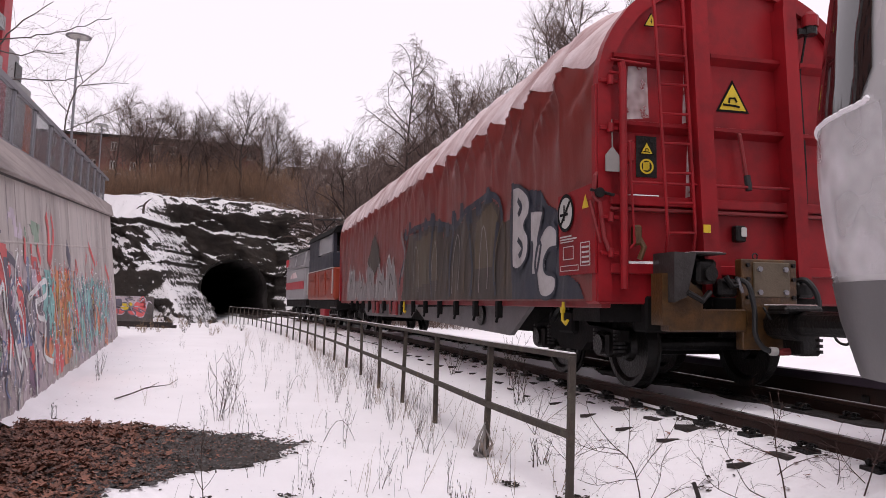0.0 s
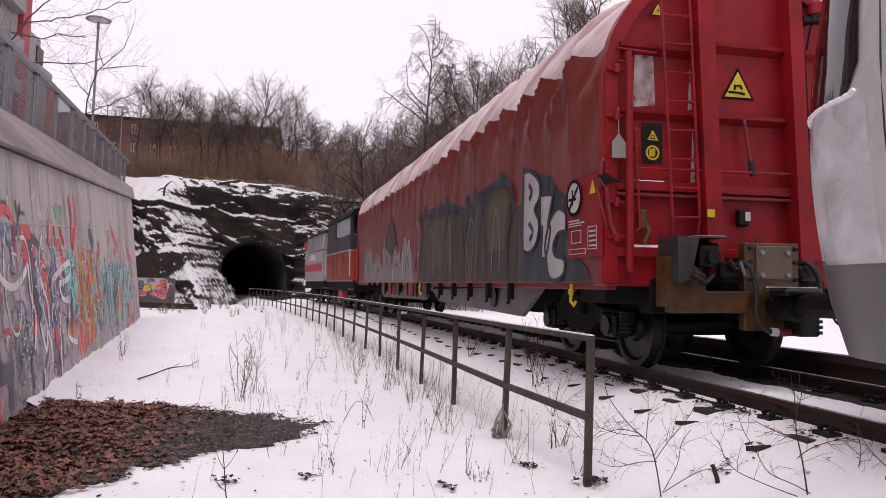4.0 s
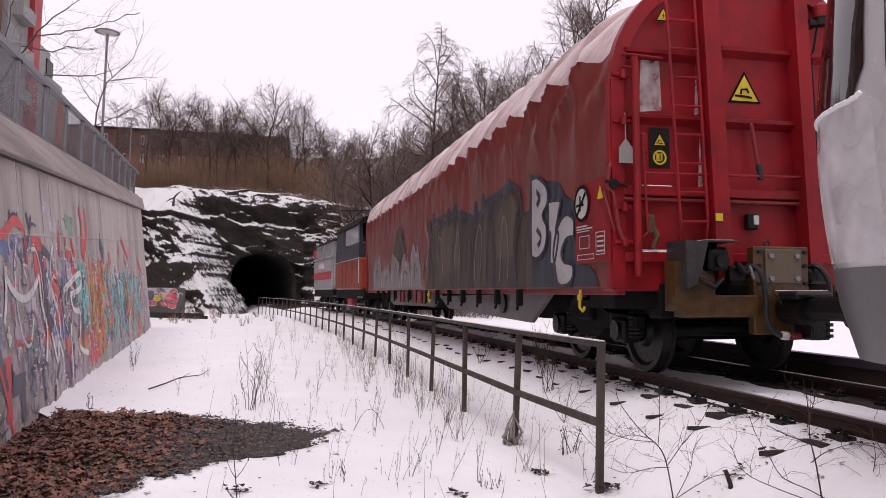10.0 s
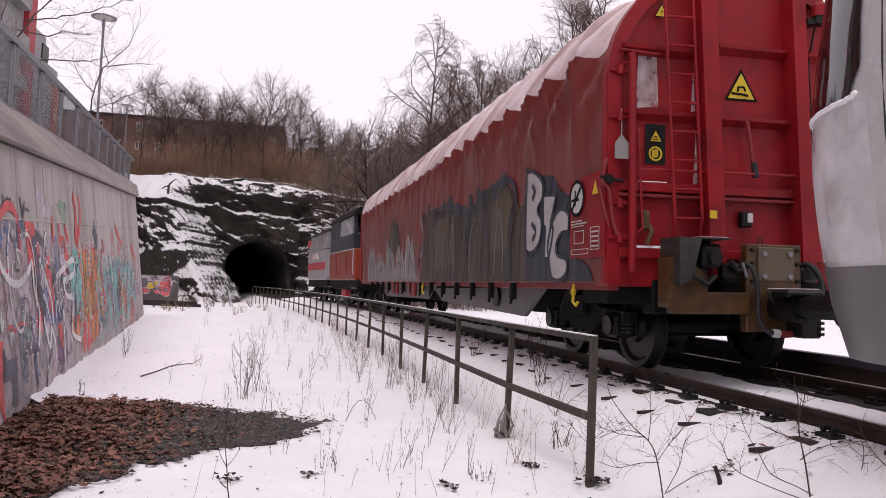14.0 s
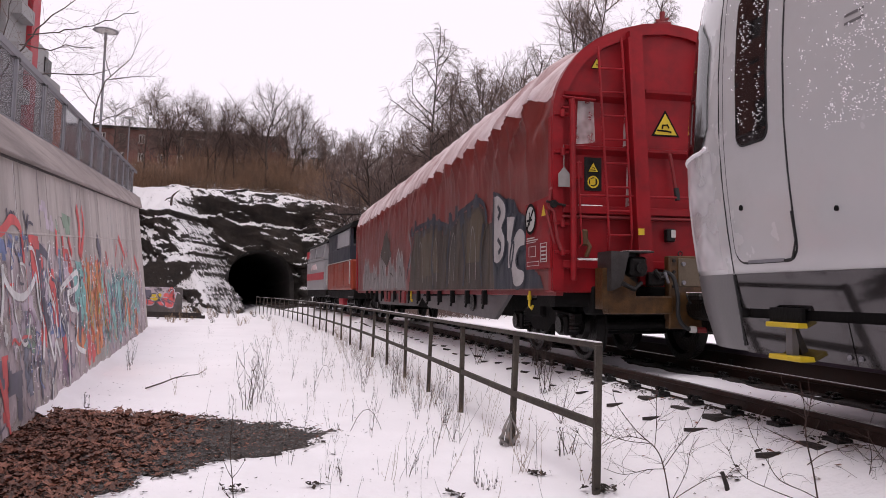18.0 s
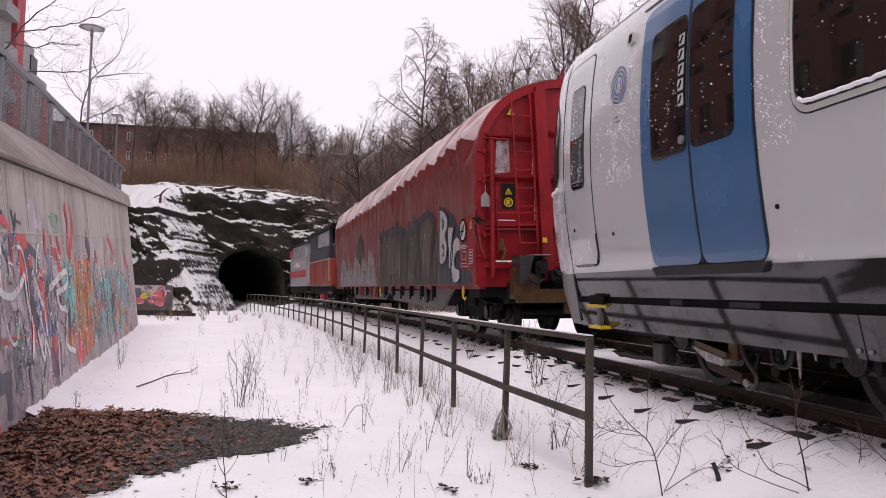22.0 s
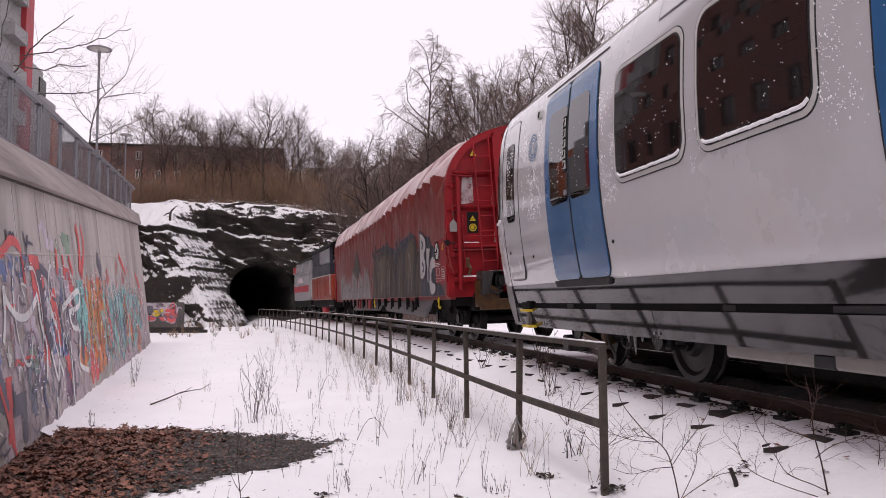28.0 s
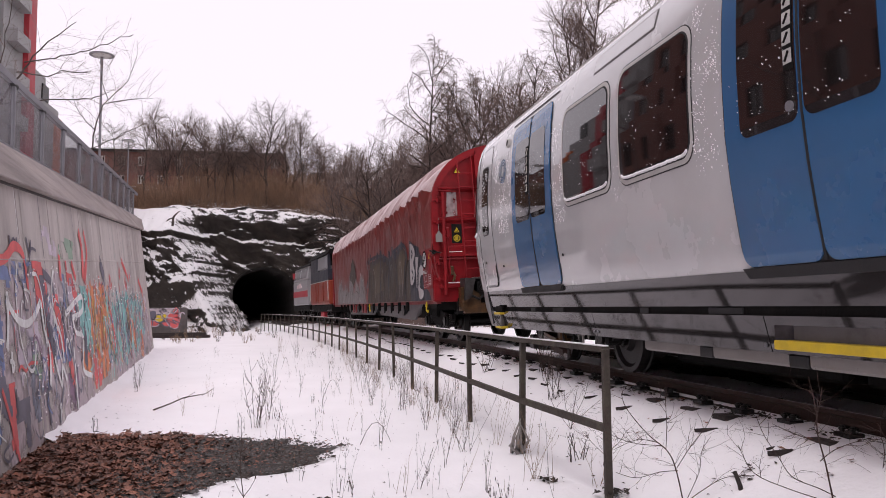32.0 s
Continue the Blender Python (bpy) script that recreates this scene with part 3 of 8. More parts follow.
def face_y(x, z):
    left, right = shoulders(x, z)
    up = max(0.0, z)
    zz = z + 0.45 * fbm(x * 0.35, z * 0.25, 2.0)
    bench = 0.12 * leg(zz, 0, 2.6) + 0.80 * leg(zz, 2.6, 5.6) - 0.10 * leg(zz, 5.6, 6.9) + 2.9 * leg(zz, 6.9, 9.6)
    heap = max(0.0, 3.1 - 0.85 * abs(x + 6.6) - z) * 1.0
    y = TUN_Y + up * 0.03 - left * (9.4 - bench) - right * (7.4 - 0.85 * up)
    y -= 0.0 if z > 6 else heap * smoothstep(-11, -9, x) * (1 - smoothstep(-4.9, -4.2, x))
    mid = (1 - left) * (1 - right)
    zm = z + 0.55 * fbm(x * 0.3, 1.0, 7.0) + 0.05 * (x + 3)
    y += mid * ((0.45 + 0.5 * fbm(x * 0.8, 4.0)) * smoothstep(6.45, 6.75, zm) - 0.35 * smoothstep(6.9, 8.1, zm) + 0.85 * leg(zm, 8.3, 9.6))
    calm = left * smoothstep(0.2, 0.7, z) * (1 - smoothstep(2.5, 3.2, zz)) * (1 - smoothstep(-7.6, -6.8, x))
    amp = 0.30 * mid + (0.75 * left * (1 - 0.85 * smoothstep(6.9, 7.3, zz)) + 0.85 * right) * (1 - 0.85 * calm)
    amp *= 1 - 2.6 * left * (1 - left)
    dip = 0.75 if left > right else 0.45
    slabs = 1.3 * facet(x, z, 2.6, 2.7, dip) + 1.1 * facet(x, z, 1.1, 4.3, dip - 0.2) + 0.9 * facet(x, z, 0.5, 8.1, dip + 0.15)
    ca, sa = cos(dip), sin(dip)
    crest = ridged((x * ca - z * sa) * 0.55, (x * sa + z * ca) * 1.3, 0.7, 3.3)
    return y + amp * (slabs + 0.55 * crest) + 0.16 * amp * fbm(x * 2.4, z * 2.4, 2.0)


def top_z(x):
    return 9.45 + 0.35 * fbm(x * 0.3, 3.0) - 1.1 * smoothstep(-2.0, 3.5, x) - 0.6 * smoothstep(-10, -14, x)


def brow_y(x):
    left, right = shoulders(x, 8.0)
    return TUN_Y + 3.6 - left * 1.0 - right * 4.5


def hill_z(x, y):
    t = max(0.0, y - brow_y(x))
    z = top_z(x) + 0.15 + 0.215 * t + smoothstep(0, 6, t) * (0.5 * fbm(x * 0.12, y * 0.12) + 0.22 * fbm(x * 0.6, y * 0.6))
    return z + max(0.0, x - 4) * 0.12 * smoothstep(62, 90, y)


def arch(k):
    """The edge of the tunnel's mouth, k from 0 at one foot to 1 at the other."""
    if k < 0.25:
        return TUN_X - TUN_W, -1.2 + 2.9 * k / 0.25
    if k > 0.75:
        return TUN_X + TUN_W, -1.2 + 2.9 * (1 - k) / 0.25
    a = pi * (1 - (k - 0.25) / 0.5)
    return TUN_X + TUN_W * cos(a), 1.7 + 2.4 * sin(a)


XS = [-46 + 0.9 * i for i in range(31)] + [-18 + 0.13 * i for i in range(190)] + [6.8 + 0.9 * i for i in range(26)]
NV, NB = 100, 30


def slant(x, z):
    """Columns of the face lean with the edge of the buttress."""
    return x - 0.56 * (z + 0.5) * smoothstep(-22, -8, x) * (1 - smoothstep(-4.4, 4.0, x))


pts, faces, index = [], [], {}
for j in range(NV + NB):
    for i, x in enumerate(XS):
        if j < NV:
            v = j / (NV - 1)
            z = -1.3 + (top_z(x) + 1.3) * v
            xx = slant(x, z)
            p = Vector((xx, face_y(xx, z), z))
        else:
            k = (j - NV + 1) / NB
            zt = top_z(x)
            x0 = slant(x, zt)
            x = x0 + (x - x0) * smoothstep(0, 0.5, k)
            y0 = face_y(x0, zt)
            y = y0 + (150 - y0) * k ** 2.2
            p = Vector((x, y, max(hill_z(x, y), zt) if k > 0.2 else zt + (hill_z(x, y) - zt) * k / 0.2))
        pts.append(p)


def in_mouth(p):
    dx = abs(p.x - TUN_X)
    if not TUN_Y - 2.0 < p.y < 80 or dx > TUN_W:
        return False
    return p.z < 1.7 or (dx / TUN_W) ** 2 + ((p.z - 1.7) / 2.4) ** 2 < 1


nx = len(XS)
for j in range(NV + NB - 1):
    for i in range(nx - 1):
        q = (j * nx + i, j * nx + i + 1, (j + 1) * nx + i + 1, (j + 1) * nx + i)
        if j < NV and any(in_mouth(pts[k]) for k in q):
            continue
        faces.append(q)
hill = thing("rock_hill", "dark rock hill dusted with snow above a tunnel mouth", "rock face", kind="structure")
part("rock_face", G().add(pts, [q for q in faces if max(q) < NV * nx + 4 * nx]), ROCK, hill, "", True)
part("hill_top", G().add(pts, [q for q in faces if max(q) >= NV * nx + 4 * nx]), HILL, hill, "brown hilltop with patches of snow")

# the bore of the tunnel, from a rough lip in the face inwards
rows = []
for y, grow in ((TUN_Y - 0.7, 0.16), (TUN_Y + 0.2, 0.06), (TUN_Y + 1.5, 0.0), (TUN_Y + 6, 0.0), (TUN_Y + 20, 0.0), (TUN_Y + 55, 0.0)):
    row = []
    for i in range(33):
        k = i / 32
        x, z = arch(k)
        q = 1 + grow * 0.5 + 0.05 * fbm(x * 1.3, z * 1.3, y)
        x = TUN_X + (x - TUN_X) * q - CURVE * (y - TUN_Y) * 50
        row.append((x, y + 0.25 * fbm(x, z, 9.0), 2.0 + (z - 2.0) * q))
    rows.append(row)
bore = part("tunnel_bore", G().grid(rows), TUNNEL, hill, "unlit rough rock tunnel")
part("tunnel_end", G().add(rows[-1], [tuple(range(33))]), TUNNEL, hill)

# ---------------------------------------------------------------- buildings
def facade(parent, x, y0, y1, z0, z1, cols, rows, w, h, wallmat, inward=-1, bar=0.07, frame_mat=None, axis=0):
    """A wall with window openings: axis 0 faces along x, axis 1 along y. The windows are set back in it."""
    def put(a, b, lo, hi, d0, d1):
        return (d0, d1, a, b, lo, hi) if axis == 0 else (a, b, d0, d1, lo, hi)

    g = G()
    cw, rh = (y1 - y0) / cols, (z1 - z0) / rows
    d0, d1 = sorted((x, x + inward * 0.35))
    for r in range(rows):
        zb = z0 + r * rh
        lo, hi = zb + (rh - h) * 0.55, zb + (rh - h) * 0.55 + h
        g.box(*put(y0, y1, zb, lo, d0, d1))
        g.box(*put(y0, y1, hi, zb + rh, d0, d1))
        for c in range(cols + 1):
            a = y0 if c == 0 else y0 + c * cw - (cw - w) / 2
            b = y1 if c == cols else y0 + c * cw + (cw - w) / 2
            g.box(*put(a, b, lo, hi, d0, d1))
        for c in range(cols):
            a, b = y0 + c * cw + (cw - w) / 2, y0 + (c + 1) * cw - (cw - w) / 2
            e = x + inward * 0.22
            win = part("window", G().box(*put(a, b, lo, hi, *sorted((e, e + inward * 0.03)))), GLASS, parent)
            fg = G()
            f0, f1 = sorted((x + inward * 0.16, x + inward * 0.215))
            t = bar
            for q in (put(a, b, lo, lo + t, f0, f1), put(a, b, hi - t, hi, f0, f1), put(a, a + t, lo + t, hi - t, f0, f1), put(b - t, b, lo + t, hi - t, f0, f1), put((a + b) / 2 - t / 2, (a + b) / 2 + t / 2, lo + t, hi - t, f0, f1)):
                fg.box(*q)
            part("frame", fg, frame_mat or PALE, win)
    return part("wall", g, wallmat, parent)


flats = thing("apartment_block", "tall brown apartment block with a red and grey end", "apartment block")
facade(flats, -22.2, 8.0, 59.6, 0.0, 42.9, 15, 13, 1.7, 1.9, BRICK, frame_mat=IRON)
part("core", G().box(-38, -22.6, 8, 64.3, -0.9, 42.9), BRICK, flats)
for k, y in enumerate((18.3, 35.5, 52.7)):
    part("stair_strip", G().box(-22.3, -21.8, y - 0.8, y + 0.8, 0, 43.1), BRICK, flats, "projecting brown brick strip")
part("grey_bay", G().box(-22.6, -22.0, 60.2, 64.3, -0.5, 42.9), RENDER, flats, "pale grey rendered bay")
for k in range(13):
    part("balcony", G().box(-22.0, -21.2, 60.8, 63.6, 2.0 + 3.1 * k, 3.0 + 3.1 * k), RENDER, flats, "grey balcony")
part("corner_strip", G().box(-22.8, -21.6, 64.3, 66.0, -0.5, 43.3), REDTRIM, flats, "red corner strip")
part("low_wing", G().box(-34, -22.0, 66.0, 69.8, -0.9, 20.4), RENDER, flats, "pale grey wing")
part("end_wing", G().box(-34, -22.0, 69.8, 73.4, -0.9, 18.4), RENDER, flats)
part("orange_strip", G().box(-22.3, -21.7, 72.2, 73.5, -0.9, 17.6), ORANGE, flats, "orange corner strip")
part("parapet", G().box(-23.4, -21.9, 68.8, 70.4, 18.4, 19.7), IRON, flats)

hall = thing("brick_building", "long low brown brick building among trees on the hill", "brick building")
facade(hall, 108.0, -48.0, -3.2, 16.6, 21.6, 18, 2, 0.85, 1.25, DARKBRICK, inward=1, bar=0.16, axis=1)
part("core", G().box(-48, -3.2, 108.35, 122, 12, 21.6), DARKBRICK, hall)
part("roof", G().prism([(107.6, 21.6), (122.4, 21.6), (122.4, 21.9), (107.6, 21.9)], 0, -48.3, -2.9), IRON, hall, "dark flat roof")

# ---------------------------------------------------------------- street lamps above the wall
def street_lamp(x, y, z0, z1, scale):
    ob = thing("street_lamp", "grey street lamp with a flat round head above the wall", "street lamp", "street lamps", at=pose(x, y, z0))
    h = z1 - z0
    part("pole", G().tube([(0, 0, -1.0), (0, 0, h)], 0.05, 10, True, 0.036), STEEL, ob)
    r = 0.40 * scale
    head = part("head", G().disc((0, 0, h + 0.085), (0, 0, 1), r, 0.03, 28, r * 0.85).disc((0, 0, h + 0.115), (0, 0, 1), r * 0.84, 0.03, 28, r * 0.4).disc((0, 0, h + 0.14), (0, 0, 1), 0.04, 0.04, 10), IRON, ob)
    part("rim", G().disc((0, 0, h + 0.062), (0, 0, 1), r * 1.02, 0.02, 28), STEEL, head)
    part("lens", G().disc((0, 0, h + 0.025), (0, 0, 1), r * 0.55, 0.06, 24, r * 0.8), PALE, ob, "pale frosted lens")
    part("collar", G().tube([(0, 0, h - 0.25), (0, 0, h + 0.02)], 0.05, 10), STEEL, ob)
    return ob


street_lamp(-6.95, 27.6, 4.0, 9.35, 1.0)
street_lamp(-10.9, 50.0, 4.0, 11.05, 0.9)

# ---------------------------------------------------------------- bare trees
def grow(rng, wood, fine, p, d, length, r, level, droop, levels, kids, spread_deg, arm=1.0, least=(0, 0, 0, 0)):
    steps = (7, 5, 3, 1 if least[0] else 2)[level]
    r = max(r, least[level])
    pts = [p.copy()]
    for i in range(steps):
        wob = Vector((rng.gauss(0, 1), rng.gauss(0, 1), rng.gauss(0, 1))) * (0.15 + 0.07 * level)
        d = (d + wob + Vector((0, 0, (0.12 if level < levels - 1 else -droop)))).normalized()
        p = p + d * (length / steps)
        pts.append(p.copy())
    (wood if level < 2 else fine).tube(pts, r, 6 if level == 0 else (4 if level == 1 else 3), False, r * (0.12 if level == 0 else 0.45))
    if level >= levels:
        return
    n = kids[level]
    for k in range(n):
        t = (0.30 if level == 0 else 0.15) + (0.70 if level == 0 else 0.85) * (k + rng.random()) / n
        f = min(t, 0.999) * steps
        i = int(f)
        q = pts[i].lerp(pts[i + 1], f - i)
        ax = (pts[i + 1] - pts[i]).normalized()
        side = Matrix.Rotation(rng.uniform(0, 2 * pi), 3, ax) @ ax.orthogonal().normalized()
        ang = radians(rng.uniform(0.6, 1.25) * spread_deg)
        nd = ax * cos(ang) + side * sin(ang)
        ln = length * (rng.uniform(0.24, 0.46) * arm if level == 0 else rng.uniform(0.34, 0.62)) * (1.25 - 0.8 * t if level == 0 else 1.1 - 0.4 * t)
        grow(rng, wood, fine, q, nd, ln, r * (0.36 if level == 0 else 0.44) * (1.1 - 0.5 * t), level + 1, droop, levels, kids, spread_deg, arm, least)


def tree_model(seed, h, r, droop, kids, spread_deg, label, arm=1.0):
    rng = random.Random(seed)
    wood, fine = G(), G()
    grow(rng, wood, fine, Vector((0, 0, -0.4)), Vector((rng.gauss(0, 0.04), rng.gauss(0, 0.04), 1)), h, r, 0, droop, 3, kids, spread_deg, arm, (0.05, 0.018, 0.0070, 0.0042))
    ob = thing("tree", label, "tree", "bare winter trees")
    part("trunk", wood, BARK, ob, smooth=True)
    part("crown", fine, TWIG, ob, "fine bare twigs")
    return ob


models = [
    tree_model(11, 11.0, 0.105, 0.45, (28, 12, 10), 46, "tall slender birch with bare drooping twigs", 0.66),
    tree_model(12, 8.5, 0.12, -0.06, (20, 11, 9), 56, "bare spreading deciduous tree on the hill", 1.35),
    tree_model(13, 9.5, 0.095, -0.12, (26, 11, 9), 38, "bare upright deciduous tree with dense twigs", 0.95),
    tree_model(14, 7.0, 0.14, 0.0, (15, 11, 10), 64, "bare gnarled tree with a broad crown", 1.7),
    None,
    tree_model(16, 8.2, 0.15, -0.05, (18, 12, 11), 54, "bare oak with a dense rounded brown crown", 1.5),
    tree_model(17, 9.0, 0.12, -0.10, (22, 12, 11), 46, "bare deciduous tree with a thick twiggy crown", 1.15),
]
used = set()


def plant(k, x, y, z, s, turn_deg):
    m = pose(x, y, z, 0, 0, turn_deg) @ Matrix.Scale(1, 4)
    ob = models[k]
    if k in used:
        ob = copy_thing(ob, m)
    used.add(k)
    ob.matrix_basis = m
    ob.scale = (s, s, s)
    return ob


REACH = (9.6, 8.4, 9.4, 6.8, 6.5, 8.2, 9.2)
rng = random.Random(3)
# crowns along the brow of the rock
for x, top, k in ((-18.8, 18.6, 1), (-15.8, 19.4, 1), (-14.0, 19.6, 6), (-13.0, 20.4, 6), (-12.0, 20.2, 5), (-11.0, 20.6, 6), (-10.2, 20.2, 5), (-9.2, 19.8, 6), (-8.2, 19.6, 5), (-7.2, 19.0, 6), (-6.2, 18.6, 5), (-5.2, 19.3, 5), (-3.9, 20.0, 3), (-2.5, 19.6, 3), (-1.5, 18.8, 5), (-0.1, 20.2, 2), (0.8, 17.6, 5), (1.8, 16.6, 6), (3.0, 17.0, 5), (4.2, 17.0, 6), (5.4, 17.2, 5)):
    y = 80 + rng.uniform(-3, 3)
    z = hill_z(x, y)
    plant(k, x, y, z, (top - z) / REACH[k] * (0.93 if k > 4 else 0.97), rng.uniform(0, 360))
for i in range(18):
    x, y = -26 + 33 * rng.random(), 88 + 14 * rng.random()
    plant(rng.choice((1, 5, 6)), x, y, hill_z(x, y), rng.uniform(0.5, 0.75), rng.uniform(0, 360))
# the wooded slope beyond the track
for x, y, top, k in ((7.9, 48, 18.6, 0), (9.6, 50, 16.4, 0), (10.6, 51, 14.6, 6), (11.6, 52, 17.4, 0), (12.6, 51, 15.6, 5), (13.4, 50, 17.0, 2), (14.4, 49, 18.2, 0), (15.6, 52, 17.8, 6), (17.0, 50, 20.6, 2), (18.4, 51, 21.4, 0), (19.6, 50, 22.6, 2), (21.6, 52, 24.4, 6), (23.5, 50, 24.0, 0), (4.6, 64, 12.6, 6), (5.4, 59, 12.2, 5), (6.4, 60, 13.4, 6), (6.8, 63, 13.2, 5), (7.6, 59, 12.6, 6), (8.6, 60, 12.8, 5), (9.6, 57, 12.4, 6), (10.4, 62, 13.4, 5), (11.8, 58, 13.2, 5), (14.2, 57, 14.8, 6), (16.4, 58, 17.0, 5), (18.6, 57, 20.0, 6)):
    z = ground_z(x, y) - 0.2
    plant(k, x, y, z, (top - z) / (11.6, 8.8, 10.6, 7.0, 6.5, 8.6, 9.8)[k], rng.uniform(0, 360))
for i in range(40):
    y = 46 + 46 * rng.random()
    x = 6.0 + (y - 30) * 0.04 + rng.random() * (y - 26) * 0.42
    z = max(ground_z(x, y), -0.7 if y < 66 else hill_z(x, y))
    plant(rng.choice((1, 5, 6, 6)), x, y, z, rng.uniform(0.45, 0.75), rng.uniform(0, 360))


def street_tree(label, foot, limbs, seed, r0, size):
    """A young street tree: a thin stem and a few long limbs with sparse shoots."""
    rng = random.Random(seed)
    ob = thing("tree", label, "tree", "bare street trees")
    wood, fine = G(), G()
    for i, limb in enumerate(limbs):
        pts = [Vector(p) for p in limb]
        if i == 0:
            pts.insert(0, Vector(foot))
        soft = []
        for a, b in zip(pts, pts[1:]):
            for k in range(4):
                soft.append(a.lerp(b, k / 4) + Vector((rng.gauss(0, 0.012), rng.gauss(0, 0.02), rng.gauss(0, 0.012))))
        soft.append(pts[-1])
        r = r0 if i == 0 else r0 * 0.45
        wood.tube(soft, r, 6, False, 0.006)
        for k in range(14 if i else 20):
            f = rng.uniform(0.35 if i == 0 else 0.15, 0.99) * (len(soft) - 1)
            q = soft[int(f)]
            ax = (soft[int(f) + 1] - q).normalized()
            side = Matrix.Rotation(rng.uniform(0, 2 * pi), 3, ax) @ ax.orthogonal().normalized()
            d = (ax * 0.8 + side * 0.7).normalized()
            grow(rng, wood, fine, q, d, rng.uniform(0.4, 1.2) * size, 0.0042 * size, 2, -0.02, 3, (0, 0, 4), 40)
    part("trunk", wood, BARK, ob, smooth=True)
    part("crown", fine, TWIG, ob, "sparse bare shoots")
    return ob


street_tree("young bare street tree leaning out over the railing", (-5.9, 14.3, 2.0), ([(-5.6, 14.2, 3.6), (-4.99, 14.0, 4.51), (-4.73, 14.0, 4.97), (-4.32, 14.0, 5.44), (-3.97, 14.0, 5.72)], [(-4.8, 14, 4.95), (-4.31, 14.1, 5.12), (-3.95, 14.2, 5.25), (-3.5, 14.2, 5.42), (-3.09, 14.3, 5.65)], [(-4.9, 14.0, 4.8), (-4.38, 13.9, 4.72), (-4.11, 13.8, 4.77), (-3.65, 13.7, 4.74)], [(-5.2, 14.1, 4.25), (-4.18, 14.3, 4.44), (-3.82, 14.4, 4.47), (-3.51, 14.4, 4.61)], [(-5.3, 14, 4.3), (-5.1, 14, 5.2), (-5.0, 14, 6.1)]), 5, 0.026, 0.8)
street_tree("young bare street tree beside the street lamp", (-6.85, 26.0, 3.2), ([(-6.77, 26.0, 5.72), (-6.73, 26.0, 6.45), (-6.47, 26.0, 7.29), (-5.73, 26.0, 8.08), (-5.48, 26.0, 8.94)], [(-6.73, 26.0, 6.45), (-7.04, 26.1, 6.79), (-7.31, 26.2, 7.23), (-7.48, 26.2, 7.62)], [(-6.34, 26.0, 7.45), (-6.5, 25.9, 8.02), (-6.48, 25.8, 8.57)], [(-6.42, 26.0, 7.35), (-5.71, 26.2, 7.53), (-5.02, 26.3, 7.64)], [(-6.76, 26.0, 5.85), (-5.83, 25.8, 6.33), (-5.07, 25.7, 6.66)]), 6, 0.036, 1.2)

# ---------------------------------------------------------------- brushwood on the slopes
def brush_points(g, x, y, z, h, rng, stems):
    for k in range(stems):
        a, lean = rng.uniform(0, 2 * pi), rng.uniform(0.08, 0.95)
        p = Vector((x + rng.gauss(0, 0.5), y + rng.gauss(0, 0.5), z - 0.1))
        d = Vector((cos(a) * lean, sin(a) * lean, 1)).normalized()
        ln = h * rng.uniform(0.55, 1.1)
        q, e = p + d * ln * 0.55, p + d * ln + Vector((cos(a) * 0.2, sin(a) * 0.2, 0))
        g.tube([p, q, e], 0.013, 3, False, 0.005)
        for b in range(6):
            f = rng.uniform(0.25, 0.95)
            s = p.lerp(e, f)
            c = rng.uniform(0, 2 * pi)
            g.tube([s, s + Vector((cos(c) * 0.4, sin(c) * 0.4, rng.uniform(0.3, 0.8))) * ln * 0.35], 0.0065, 3, False, 0.0035)


g = G()
rng = random.Random(8)
for i in range(640):
    x = -28 + 35 * rng.random()
    y = brow_y(x) + 1.0 + 22 * rng.random() ** 1.3
    brush_points(g, x, y, hill_z(x, y) - 0.3, rng.uniform(1.8, 4.9) * (1 - 0.45 * smoothstep(1, 5, x)) * (1 - 0.4 * smoothstep(-12, -16, x)), rng, 13)
solid("brushwood", g, BRUSH, "dense brown leafless brushwood on the rock hill", "brushwood", kind="stuff")
g = G()
for i in range(820):
    y = 42 + 50 * rng.random()
    x = 5.0 + (y - 30) * 0.05 + rng.random() * (y - 18) * 0.46
    z = ground_z(x, y) if y < 66 else max(ground_z(x, y), hill_z(x, y))
    brush_points(g, x, y, z - 0.2, rng.uniform(1.8, 4.6), rng, 14)
solid("undergrowth", g, TWIG, "tangled leafless undergrowth on the wooded slope", "undergrowth", kind="stuff")

# ---------------------------------------------------------------- wheelsets and bogies
def wheelset(parent, y, r, gauge=0.7535, mat_w=None):
    """Two wheels on an axle, as one turning part."""
    g = G()
    ws = part("wheelset", G().tube([(-gauge, 0, 0), (gauge, 0, 0)], 0.075, 12), IRON, parent)
    ws.matrix_basis = pose(0, y, r)
    for s in (-1, 1):
        w = G()
        prof = [(0.0, 0.10), (0.09, 0.10), (0.09, 0.16), (0.03, 0.19), (0.02, r - 0.10), (0.055, r - 0.06), (0.055, r), (-0.055, r + 0.004), (-0.065, r + 0.028), (-0.085, r + 0.028), (-0.085, r - 0.06), (-0.02, r - 0.10), (-0.01, 0.19), (-0.09, 0.16), (-0.09, 0.10)]
        n, rows = 40, []
        for k in range(n + 1):
            a = 2 * pi * k / n
            rows.append([(s * (gauge + dx), rr * cos(a), rr * sin(a)) for dx, rr in prof])
        w.grid(rows)
        wheel = part("wheel", w, mat_w or WHEEL, ws, smooth=False)
        hub = G().disc((s * (gauge + 0.07), 0, 0), (1, 0, 0), 0.13, 0.14, 16)
        for k in range(6):
            a = 2 * pi * k / 6
            hub.disc((s * (gauge + 0.145), 0.09 * cos(a), 0.09 * sin(a)), (1, 0, 0), 0.015, 0.02, 6)
        part("hub", hub, IRON, ws)
    return ws


